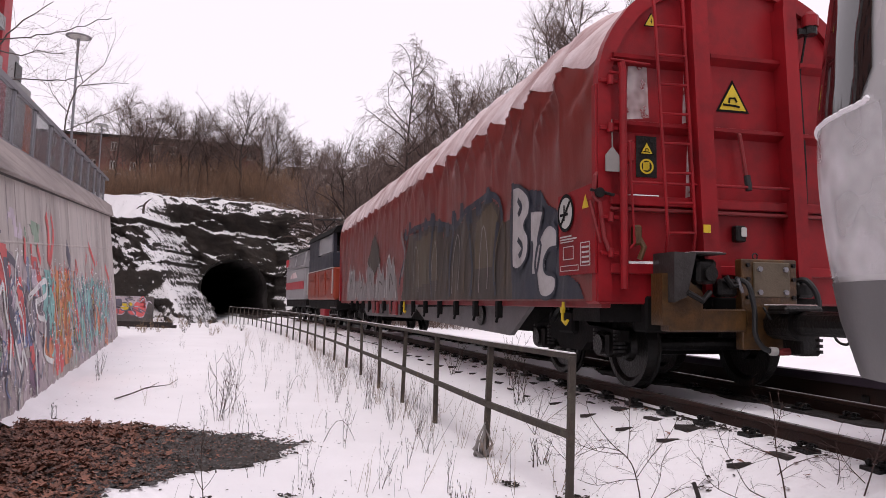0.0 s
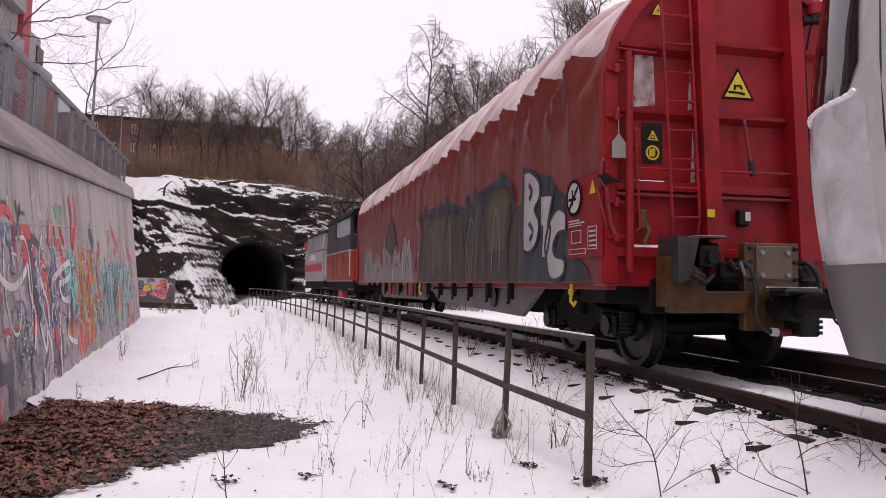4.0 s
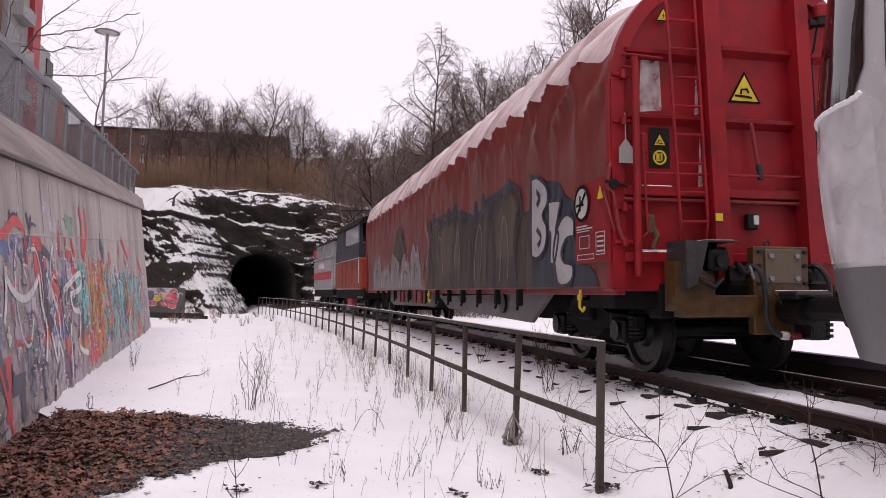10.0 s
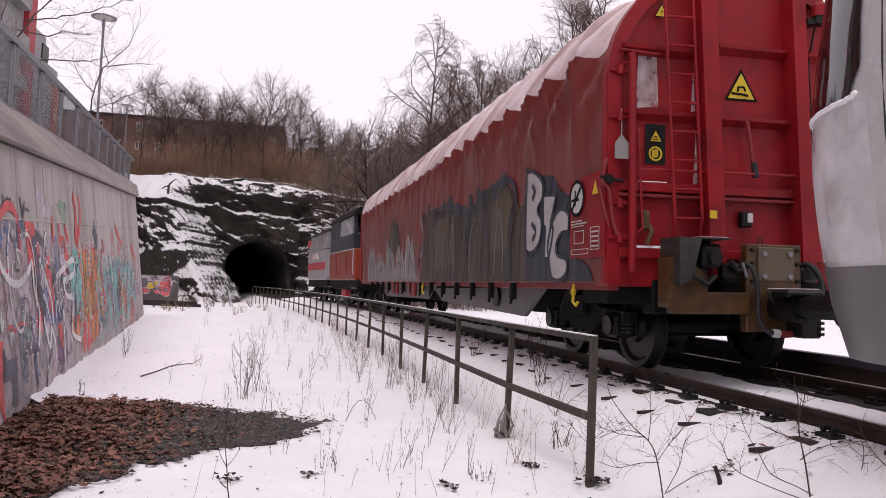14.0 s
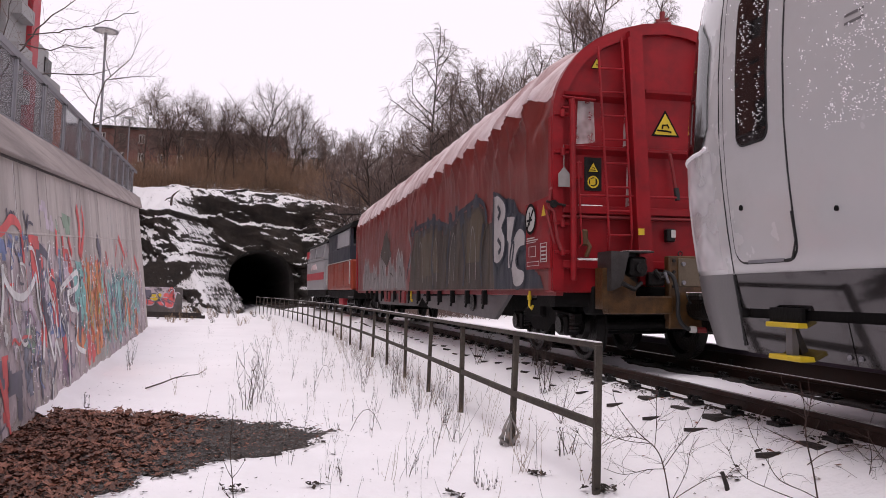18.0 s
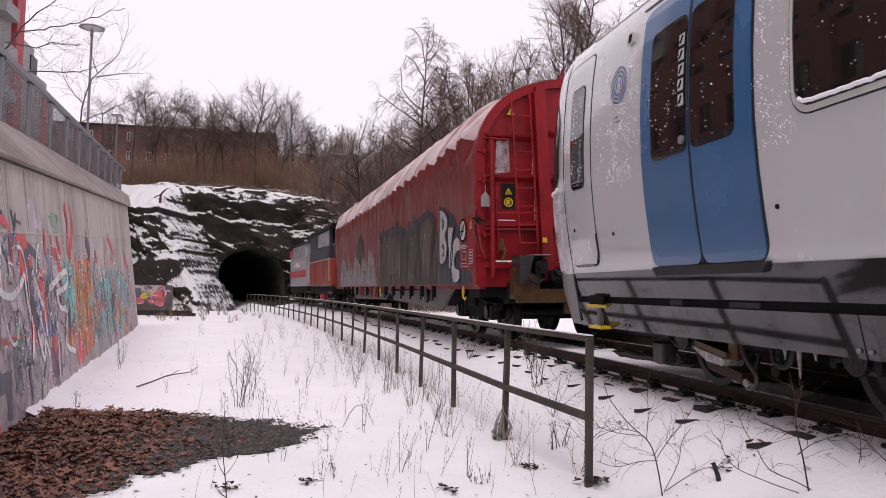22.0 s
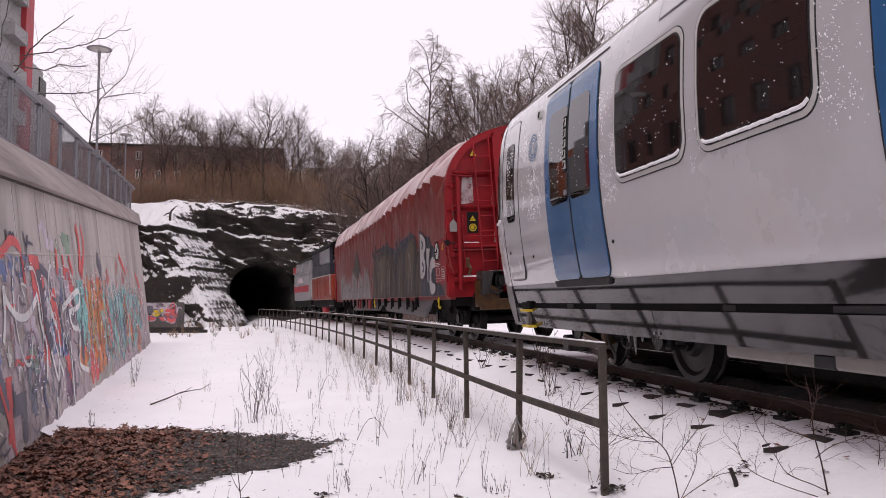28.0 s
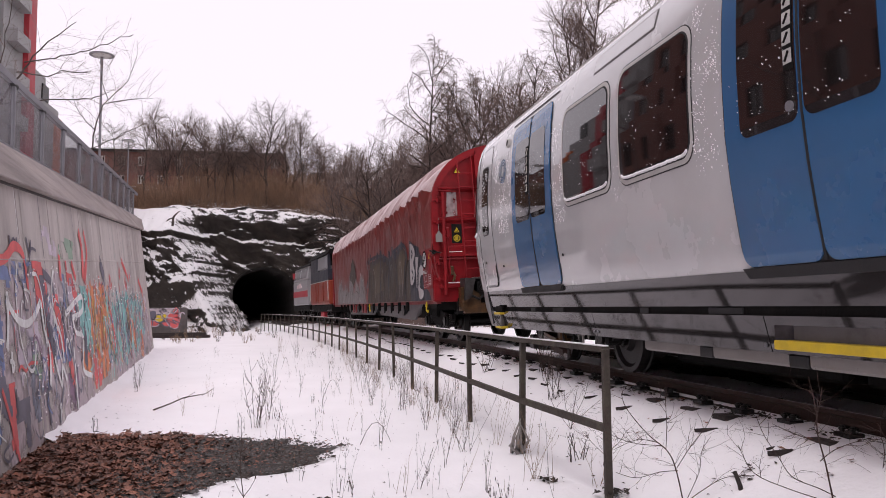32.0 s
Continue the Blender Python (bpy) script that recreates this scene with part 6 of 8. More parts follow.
part("nose_joint", G().tube([skin(-2.105, z, 0.001) for z in (1.05, 1.4, 1.8, 2.2, 2.6, 3.0, 3.3, 3.5)], 0.007, 5), RUBBER, body)
part("nose_joint", G().tube([(-1.378, -2.118, 1.04), (-1.335, -2.118, 0.80), (-1.29, -2.118, 0.50)], 0.010, 5), RUBBER, body)
speckle(body, -4.05, -3.12, 1.9, 3.1, 900, 65, 0.004, 0.8, 1.1)
speckle(body, -6.28, -5.90, 1.8, 3.0, 380, 66, 0.004, 0.9, 1.15)
speckle(body, -9.75, -9.32, 1.8, 3.2, 420, 67, 0.004, 0.8, 1.2)
speckle(body, -7.9, -7.66, 1.8, 2.3, 30, 68, 0.004)
for y in (-3.36, -6.02):
    part("bolt_hole", G().disc(skin(y, 1.42, 0.004), (1, 0, 0), 0.018, 0.012, 10), BLACK, body)
part("camera_pod", skin_patch(-3.92, -3.80, 3.19, 3.31, 0.03, 0.03, 0.03), PALE, body)
part("pod_lens", skin_patch(-3.89, -3.83, 3.21, 3.29, 0.01, 0.034, 0.01), BLACK, body)
for y0, y1 in ((-8.62, -7.18), (-14.4, -13.0)):
    vf = part("roof_vent_frame", skin_patch(y0, y1, 3.30, 3.50, 0.02, 0.006, 0.02), GREYSTEEL, body)
    part("roof_vent", skin_patch(y0 + 0.02, y1 - 0.02, 3.318, 3.482, 0.015, 0.010, 0.02), WHITE, vf)
part("gutter", G().tube([skin(-CARL + 0.1, 3.62, 0.0), skin(-2.6, 3.62, -0.004)], 0.010, 6), PALE, body, "long drip rail")
for r0, r1 in ((0.085, 0.105), (0.125, 0.145), (0.165, 0.185)):
    rows = []
    for i in range(33):
        a = 2 * pi * i / 32
        rows.append([skin(-3.62 + r * cos(a), 2.86 + r * sin(a), 0.005) for r in (r0, r1)])
    part("round_emblem", G().grid(rows), BLUE, body, "pale blue round emblem")
part("round_emblem", stroke([(-3.66, 2.83), (-3.66, 2.91)], 0.02, 0.005, skin).add(*(lambda q: (q.v, q.f))(stroke([(-3.59, 2.83), (-3.57, 2.88), (-3.60, 2.91)], 0.02, 0.005, skin))), BLUE, body)
for k in range(2):
    part("text_bar", skin_patch(-3.70, -3.54, 2.54 - 0.05 * k, 2.555 - 0.05 * k, 0.0, 0.005, 0.003), GREYSTEEL, body)

# wrap-round windscreen on the nose
def nose_point(a, z, out=0.0):
    k = cos(a) ** 0.75 if cos(a) > 0 else 0
    x = half_width(z) * k + out * cos(a)
    return Vector((-x, NOSE_Y + (tip(z) - NOSE_Y) * sin(a) ** 0.9 + out * sin(a), z))


rows = []
for j in range(13):
    z = 2.03 + 1.10 * j / 12
    lo = 0.060 + 0.05 * (1 - smoothstep(0, 2, j)) + 0.10 * smoothstep(9, 12, j)
    rows.append([nose_point(pi / 2 * (lo + (1 - lo) * (i / 14) ** 1.4), z, 0.012) for i in range(15)])
mirror = [[Vector((-p.x, p.y, p.z)) for p in r] for r in rows]
part("windscreen", G().grid(rows).grid(mirror), GLASS, body, "dark wrap-round windscreen", True)
# pale overlay lifts the brightness of the nose, its patches serving as frost
rows = []
for j in range(9):
    z = 1.08 + 0.94 * j / 8
    rows.append([nose_point(pi / 2 * (0.04 + 0.96 * i / 16), z, 0.006) for i in range(17)])
part("nose_frost", G().grid(rows), NOSE_BRIGHT, body, "patchy pale coat for the nose's brightness and specks of frost", True)
part("screen_sill_snow", G().tube([nose_point(pi / 2 * (0.075 + 0.8 * (i / 59) ** 1.3), 2.035 + 0.03 * exp(-i * 0.35) + 0.012 * fbm(i * 0.8, 2.0), 0.006) for i in range(60)], 0.017, 6), SNOW, body, "snow along the windscreen's lower edge")

# skirts
def skirt(name, y0, y1, z0, z1, x0, x1, material, label=""):
    return part(name, G().prism([(-x0, z0), (-x1, z1), (-x1 + 0.03, z1), (-x0 + 0.03, z0)], 1, y0, y1), material, car, label)


ys = [-2.12, -3.32, -6.62, -9.886, -13.6, -CARL]
skirt("upper_skirt", -CARL, -2.121, 0.785, 1.045, 1.318, 1.375, SKIRT, "grey upper skirt panel")
for n, (a, b) in enumerate(zip(ys, ys[1:])):
    if n == 3:
        # pressed recess over the platform step
        for y0, y1, z0, z1 in ((b + 0.006, -11.66, 0.45, 0.717), (-9.985, a - 0.006, 0.45, 0.717), (-11.66, -9.985, 0.652, 0.717), (-11.66, -9.985, 0.45, 0.482)):
            xa, xb = (1.27 + 0.06 * (z - 0.45) / 0.267 for z in (z0, z1))
            skirt("lower_skirt", y0, y1, z0, z1, xa, xb, SKIRT, "grey lower skirt panel round the step recess")
        part("recess_cheek", G().prism([(-1.312, -9.986), (-1.24, -10.10), (-1.235, -10.09), (-1.30, -9.986)], 2, 0.482, 0.652), SKIRT, car)
    else:
        skirt("lower_skirt", b + 0.006, a - 0.006, 0.45, 0.717, 1.27, 1.33, SKIRT, "grey lower skirt panel")
for y in ys[1:-1]:
    for q in (-0.05, 0.05):
        part("screw", G().disc((-1.290, y + q, 0.50), (1, 0, 0), 0.017, 0.008, 12).disc((-1.296, y + q, 0.50), (1, 0, 0), 0.007, 0.010, 8), STEEL, car)
rows = []
for j in range(13):
    a = pi / 2 * j / 12
    rows.append([(-xw * cos(a) ** 0.75 if j < 12 else 0, NOSE_Y + (ty - NOSE_Y) * sin(a) ** 0.9, z) for z, xw, ty in ((0.455, 1.25, TIP_Y + 0.06), (0.60, 1.29, TIP_Y + 0.10), (0.80, 1.34, TIP_Y + 0.17), (1.045, 1.37, TIP_Y + 0.225))])
part("nose_skirt", G().grid(rows).grid([[(-x, y, z) for x, y, z in r] for r in rows]), COWL, car, "curved grey nose skirt", True)
part("equipment_bay", G().box(-1.20, 1.20, -9.98, -7.65, 0.345, 0.68, 0.02), CASE, car, "pale equipment case")
part("equipment_bay", G().box(-1.20, 1.20, -15.5, -10.18, 0.345, 0.68, 0.02), CASE, car)
for y in (-8.85, -10.08):
    part("case_foot", G().box(-1.21, -1.16, y - 0.105, y + 0.105, 0.345, 0.44, 0.01), RUBBER, car)
for y0, y1, z in ((-9.8, -7.2, 0.17), (-13.0, -10.0, 0.17), (-7.1, -3.5, 0.30), (-17.4, -13.2, 0.30)):
    part("underfloor_case", G().box(-0.62, 0.95, y0, y1, z, 0.62, 0.03), BLACK, car, "black underfloor equipment")
for a, b in zip(ys, ys[1:]):
    part("far_skirt", G().box(1.27, 1.33, b, a, 0.40, 1.04), SKIRT, car)
part("far_gear", G().box(0.90, 1.12, -17.2, -2.9, 0.10, 0.52, 0.02), BLACK, car, "dark gear along the far side")
# black filler box puts the shade into the gap between the skirts
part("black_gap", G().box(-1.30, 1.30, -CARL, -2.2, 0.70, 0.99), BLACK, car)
part("underframe", G().box(-1.10, 1.10, -CARL + 0.2, -2.3, 0.62, 0.72), BLACK, car)
step = part("cab_step", G().box(-1.40, -1.28, -2.91, -2.55, 0.665, 0.70, 0.006).box(-1.38, -1.26, -2.91, -2.55, 0.44, 0.475, 0.006), YELLOW, car, "yellow edged cab step")
part("step_bracket", G().box(-1.34, -1.29, -2.77, -2.70, 0.475, 0.665), GREYSTEEL, step)
# no hollow here: a solid black box gives the recess its shade
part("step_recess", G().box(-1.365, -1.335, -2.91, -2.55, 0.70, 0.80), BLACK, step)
part("step_recess_back", G().box(-1.24, -1.22, -11.66, -10.0, 0.46, 0.70), GREYSTEEL, car, "grimy back of the step recess")
part("long_step", G().box(-1.318, -1.235, -11.62, -9.975, 0.478, 0.545, 0.006), YELLOW, car, "yellow platform step under the door")
bogie_frame(car, -5.30, 1.08, 0.43)
bogie_frame(car, -CARL + 3.1, 1.08, 0.43)
CAR_Y = (-4.22, -6.38, -CARL + 2.02, -CARL + 4.18)
car_sets = [wheelset(car, y, 0.43) for y in CAR_Y]
shoe = part("sander", G().tube([(-1.02, -3.62, 0.62), (-0.98, -3.66, 0.34), (-0.92, -3.74, 0.16)], 0.03, 8).box(-1.12, -0.98, -3.76, -3.54, 0.15, 0.36, 0.02), GRIME, car, "grey sander box before the wheel")
part("cable", G().tube(smooth([(-1.08, -3.9, 0.55), (-1.12, -3.95, 0.40), (-1.12, -4.1, 0.36), (-1.10, -4.2, 0.5)]), 0.016, 6), RUBBER, shoe)
ICE = mat("icy_crust", (0.34, 0.31, 0.30), 0.25, 0, 0.3, 20.0, 0.8, 60.0, dirt=(0.16, 0.13, 0.12), amount=0.45, dscale=14.0)
collector = part("collector_gear", G().prism([(-4.50, 0.43), (-4.98, 0.36), (-4.98, 0.31), (-4.50, 0.38)], 0, -1.20, -0.98).box(-1.16, -1.06, -5.06, -4.94, 0.30, 0.52, 0.015), OCHRE, car, "ochre collector gear on the bogie")
part("ice_crust", G().prism([(-4.48, 0.38), (-4.72, 0.345), (-4.98, 0.305), (-4.95, 0.25), (-4.70, 0.27), (-4.52, 0.35)], 0, -1.21, -1.03), ICE, collector, "crust of ice on the collector gear")
part("ice_crust", G().tube(smooth([(-1.13, -4.95, 0.20), (-1.14, -5.03, 0.15), (-1.14, -5.12, 0.155), (-1.13, -5.2, 0.11)]), 0.028, 7), ICE, collector)
part("shoe_beam", G().prism([(-4.62, 0.30), (-5.15, 0.21), (-5.15, 0.13), (-4.66, 0.20)], 0, -1.17, -1.06), RAILSTEEL, collector)
part("hook", G().tube(smooth([(-1.14, -5.12, 0.55), (-1.15, -5.14, 0.38), (-1.15, -5.22, 0.29), (-1.15, -5.31, 0.21), (-1.15, -5.29, 0.12), (-1.15, -5.20, 0.10)]), 0.017, 8), GRIME, collector, "curved grey steel hook")
for y, h in ((-5.62, 0.10), (-5.78, 0.22), (-5.95, 0.08)):
    part("icicle", G().tube([(-1.12, y, 0.46), (-1.12, y - 0.01, 0.46 - h)], 0.022, 6, True, 0.005), ICE, collector)
part("brake_hose", G().tube(smooth([(-1.10, -5.45, 0.55), (-1.13, -5.5, 0.34), (-1.12, -5.66, 0.32), (-1.10, -5.72, 0.5)]), 0.02, 6), RUBBER, collector)
part("spring_case", G().box(-1.12, -0.95, -5.55, -5.05, 0.40, 0.58, 0.03), IRON, collector)
for y0, y1 in ((-4.5, -4.28), (-5.62, -5.22), (-8.0, -7.82), (-9.6, -9.1)):
    part("gap_fitting", G().box(-1.312, -1.29, y0, y1, 0.72, 0.775, 0.006), RUBBER, car, "dark fitting in the gap between the skirts")
part("nose_coupler", G().tube([(0.10, -1.2, 0.74), (0.10, -0.35, 0.74)], 0.11, 12), IRON, car)

# ---------------------------------------------------------------- locomotives ahead of the wagon
loco = thing("shunting_locomotive", "orange locomotive with a dark blue cab, coupled ahead of the wagon", "locomotive")
part("hood", G().box(-1.42, 1.42, 0.5, 7.3, 0.98, 2.17, 0.06), LOCO_ORANGE, loco, "orange body side")
part("cab_body", G().box(-1.44, 1.44, 0.7, 7.0, 2.17, 2.72, 0.02), LOCO_BLUE, loco)
for x in (-1.42, 1.30):
    for y0, y1 in ((0.7, 1.0), (4.4, 7.0)):
        part("cab_pillar", G().box(x, x + 0.12, y0, y1, 2.72, 3.45), LOCO_BLUE, loco)
for y0, y1 in ((1.0, 4.4),):
    part("cab_window", G().box(-1.40, -1.37, y0, y1, 2.76, 3.41), CABGLASS, loco, "cab side window with the pale sky put in its colour")
part("cab_window", G().box(-1.2, 1.2, 0.72, 0.76, 2.74, 3.43), GLASS, loco)
part("cab_roof", G().prism([(-1.5, 3.43), (1.5, 3.43), (1.35, 3.66), (0.7, 3.80), (-0.7, 3.80), (-1.35, 3.66)], 1, 0.4, 7.2), BLACK, loco, "dark cab roof")
part("white_band", G().box(-1.45, -1.41, 0.55, 7.25, 2.14, 2.17), PALE, loco)
for y0, y1 in ((0.9, 2.2), (2.4, 3.9), (5.1, 6.9)):
    part("side_panel", G().box(-1.445, -1.418, y0, y1, 1.15, 2.08, 0.01), LOCO_ORANGE, loco)
    for q in range(5):
        part("louvre", G().box(-1.46, -1.44, y0 + 0.15, y1 - 0.15, 1.72 + 0.06 * q, 1.745 + 0.06 * q), LOCO_ORANGE, loco)
part("step", G().box(-1.50, -1.30, 0.35, 0.75, 0.42, 0.46).box(-1.50, -1.30, 0.35, 0.75, 0.68, 0.72).box(-1.50, -1.30, 6.9, 7.3, 0.42, 0.46).box(-1.50, -1.30, 6.9, 7.3, 0.68, 0.72), GREYSTEEL, loco, "grey steel foot step")
part("frame", G().box(-1.35, 1.35, 0.2, 7.5, 0.62, 0.98, 0.03), BLACK, loco)
part("door", G().box(-1.435, -1.415, 4.2, 4.9, 1.1, 2.12, 0.005), LOCO_ORANGE, loco)
part("handrail", G().tube([(-1.47, 0.6, 1.2), (-1.47, 0.6, 2.1)], 0.02, 6).tube([(-1.47, 7.2, 1.2), (-1.47, 7.2, 2.1)], 0.02, 6), PALE, loco)
part("buffer", G().disc((-0.87, -0.1, 1.0), (0, 1, 0), 0.2, 0.08, 20).tube([(-0.87, -0.1, 1.0), (-0.87, 0.4, 1.0)], 0.09, 10), IRON, loco)
part("buffer", G().disc((0.87, -0.1, 1.0), (0, 1, 0), 0.2, 0.08, 20).tube([(0.87, -0.1, 1.0), (0.87, 0.4, 1.0)], 0.09, 10), IRON, loco)
part("battery_box", G().box(-1.30, -1.0, 3.3, 4.4, 0.35, 0.70, 0.03), REDTRIM, loco)
bogie_frame(loco, 2.0, 0.9, 0.46)
bogie_frame(loco, 5.7, 0.9, 0.46)
LOCO_Y = (1.1, 2.9, 4.8, 6.6)
loco_sets = [wheelset(loco, y, 0.46) for y in LOCO_Y]

motor = thing("motor_wagon", "silver motor wagon with a red side stripe leading the train", "locomotive")
part("body", G().box(-1.42, 1.42, 0.4, 6.6, 1.0, 2.50, 0.06), LOCO_SILVER, motor, "silver body side")
part("red_stripe", G().box(-1.442, -1.415, 0.5, 6.5, 1.50, 1.86), REDTRIM, motor, "red stripe along the side")
part("upper_body", G().prism([(-1.42, 2.50), (1.42, 2.50), (1.28, 3.30), (-1.28, 3.30)], 1, 0.4, 6.5), LOCO_SILVER, motor)
for y0, y1 in ((0.8, 3.3), (3.6, 6.2)):
    part("side_window", G().add([(-1.428, y0, 2.62), (-1.428, y1, 2.62), (-1.325, y1, 3.20), (-1.325, y0, 3.20), (-1.398, y0, 2.62), (-1.398, y1, 2.62), (-1.295, y1, 3.20), (-1.295, y0, 3.20)], [(0, 1, 2, 3), (7, 6, 5, 4), (0, 4, 5, 1), (1, 5, 6, 2), (2, 6, 7, 3), (3, 7, 4, 0)]), CABGLASS, motor, "side window with the sky's reflection put in its colour")
part("side_snow", G().prism([(2.6, 2.05), (5.0, 2.05), (4.4, 2.30), (3.2, 2.34)], 0, -1.436, -1.42), SNOW_THIN, motor, "snow stuck to the side")
part("nose_panel", G().box(-1.30, 1.30, 6.6, 6.75, 1.05, 2.45, 0.06), LOCO_SILVER, motor)
part("door", G().box(-1.435, -1.415, 5.2, 5.9, 1.06, 2.44, 0.005), LOCO_SILVER, motor)
part("roof", G().prism([(-1.33, 3.28), (1.33, 3.28), (1.1, 3.48), (0.5, 3.58), (-0.5, 3.58), (-1.1, 3.48)], 1, 0.2, 6.8), BLACK, motor, "dark roof")
part("marker_lamp", G().box(-1.46, -1.30, 6.3, 6.6, 2.72, 3.10, 0.02), REDTRIM, motor, "red marker lamp")
part("pantograph", G().tube([(-0.4, 2.0, 3.6), (0.3, 3.4, 4.2), (-0.3, 2.2, 4.9)], 0.03, 6).tube([(-0.7, 2.2, 4.9), (0.7, 2.2, 4.95)], 0.03, 6).tube([(0.4, 2.0, 3.6), (-0.3, 3.4, 4.2), (0.3, 2.2, 4.9)], 0.03, 6), IRON, motor, "raised dark roof gear")
part("frame", G().box(-1.35, 1.35, 0.2, 6.8, 0.64, 1.0, 0.03), BLACK, motor)
bogie_frame(motor, 1.8, 0.8, 0.46)
bogie_frame(motor, 5.2, 0.8, 0.46)
MOTOR_Y = (1.0, 2.6, 4.4, 6.0)
motor_sets = [wheelset(motor, y, 0.46) for y in MOTOR_Y]

# ---------------------------------------------------------------- sleepers and fastenings
sm = G().box(-1.10, 1.28, -0.115, 0.115, -0.16, 0.0, 0.012).mesh("sleeper")
sm.materials.append(SLEEPER)
clip = G()
for s in (-1, 1):
    clip.box(*sorted((s * 0.075, s * 0.20)), -0.085, 0.085, -0.03, 0.012, 0.006)
    for q in (-0.05, 0.05):
        clip.tube([(s * 0.09, q, 0.03), (s * 0.13, q, 0.045), (s * 0.155, q * 1.3, 0.012)], 0.015, 6).tube([(s * 0.15, q, 0.0), (s * 0.15, q, 0.055)], 0.017, 6).disc((s * 0.15, q, 0.035), (0, 0, 1), 0.028, 0.016, 6)
cm = clip.mesh("rail_clip")
cm.materials.append(IRON)
em = G().prism([(-0.15, 0.016), (-0.06, -0.022), (0.03, -0.035), (0.11, -0.03), (0.13, 0.0), (0.06, 0.014), (-0.05, 0.018)], 2, -0.03, 0.012).mesh("splintered_end")
em.materials.append(SLEEPER)
rng = random.Random(17)
for y, size, turn_ in ((5.10, 0.85, -8), (5.27, 0.35, 20), (6.15, 0.75, -25), (6.94, 0.75, -5), (7.76, 0.8, -2), (8.72, 0.6, 5)):
    p = beside(y, -1.30, 0)
    share("splintered_end", em, track, Matrix.Translation((p.x, p.y, ground_z(p.x, p.y))) @ pose(0, 0, 0.008, 4, -5, turn_) @ Matrix.Scale(size, 4))
sy = 1.01
while sy < 66:
    f = rail_frame(sy, 0) @ pose(rng.uniform(-0.02, 0.02), 0, -0.215 + rng.uniform(-0.006, 0.012), rng.uniform(-2, 2), rng.uniform(-1.2, 1.2), rng.uniform(-1.5, 1.5))
    share("sleeper", sm, track, f)
    if sy < 34:
        for lat in (-0.7535, 0.7535):
            share("rail_clip", cm, track, rail_frame(sy, lat) @ pose(0, 0, -0.13))
    if 9.2 < sy < 30:
        p = beside(sy, -1.30 + rng.uniform(-0.06, 0.06), 0)
        share("splintered_end", em, track, Matrix.Translation((p.x, p.y, ground_z(p.x, p.y))) @ pose(0, 0, 0.006, rng.uniform(-10, 10), rng.uniform(-10, 10), rng.uniform(-25, 10)) @ Matrix.Scale(rng.uniform(0.45, 0.8), 4))
    sy += 0.66

# ---------------------------------------------------------------- graffiti on the wall
def paint(name, col, var=0.25):
    col = tuple(min(0.75, 1.75 * c + 0.03) for c in col)
    return mat(name, col, 0.7, 0, var, 3.0, 0.15, 30.0, dirt=tuple(0.6 * c + 0.06 for c in col), amount=0.4, dscale=2.2)


W_WHITE, W_DARK, W_RED, W_NAVY = paint("white_spray", (0.55, 0.53, 0.56)), paint("black_spray", (0.055, 0.05, 0.07)), paint("red_spray", (0.36, 0.055, 0.055)), paint("navy_spray", (0.075, 0.07, 0.095))
W_ORANGE, W_TEAL, W_LILAC, W_BLUE, W_GREEN, W_PALE = paint("orange_spray", (0.40, 0.14, 0.06), 0.4), paint("teal_spray", (0.14, 0.30, 0.29), 0.35), paint("lilac_spray", (0.285, 0.238, 0.255), 0.3), paint("blue_spray", (0.10, 0.13, 0.25), 0.35), paint("green_spray", (0.17, 0.24, 0.18)), paint("pale_violet_spray", (0.33, 0.285, 0.33))
for m_, hole in ((W_LILAC, 2.2), (W_TEAL, 3.0), (W_ORANGE, 3.0), (W_PALE, 2.0), (W_GREEN, 2.0), (W_BLUE, 2.5)):
    see_through(m_, 0.12, hole, 0.36, 0.50)


def wall_paint(u, z, out=0.0):
    return on_wall(u, z, out + wall_turn(u))


def field(outline, material, out, label="", step=0.07):
    return part("graffiti_field", fill_shape(outline, out, step, wall_paint, 0.35 if step >= 0.07 else 0.04), material, wall, label)


def line(pts, w, material, out=0.012, taper=1.0):
    return part("graffiti_stroke", stroke(pts, w, out, wall_paint, 0.08, taper), material, wall)


field([(2.0, 1.05), (8.1, 0.96), (11.0, 1.25), (13.2, 1.0), (13.6, -0.2), (13.3, -0.66), (2.0, -0.66)], W_LILAC, 0.002, "lilac grey sprayed field", 0.12)
field([(16.6, 1.05), (27.0, 1.15), (27.6, -0.4), (25.2, -0.69), (16.6, -0.69)], W_LILAC, 0.002, "", 0.12)
field([(17.1, 1.05), (24.6, 1.15), (25.0, 0.1), (22.5, -0.25), (18.8, -0.5), (17.0, 0.0)], W_TEAL, 0.004, "teal sprayed field")
field([(13.6, 1.15), (16.9, 1.2), (16.7, -0.1), (14.1, -0.45), (13.7, 0.0)], W_ORANGE, 0.004, "orange sprayed field")
field([(13.5, 0.0), (14.6, -0.15), (14.3, -0.53), (13.5, -0.5)], W_RED, 0.006)
field([(7.2, 0.3), (7.8, 0.16), (8.06, -0.09), (8.77, -0.14), (8.59, -0.6), (8.40, -0.55), (8.5, -0.35), (7.95, -0.32), (7.5, -0.1)], W_NAVY, 0.006, "dark angular sprayed block", 0.04)
field([(7.4, 1.25), (9.2, 1.22), (9.14, 0.98), (7.4, 0.98)], W_BLUE, 0.006)
field([(10.33, 1.66), (11.35, 1.75), (11.27, 1.45), (10.26, 1.39)], W_PALE, 0.003)
field([(11.4, 1.69), (12.76, 1.76), (12.59, 1.5), (11.35, 1.44)], W_GREEN, 0.003)
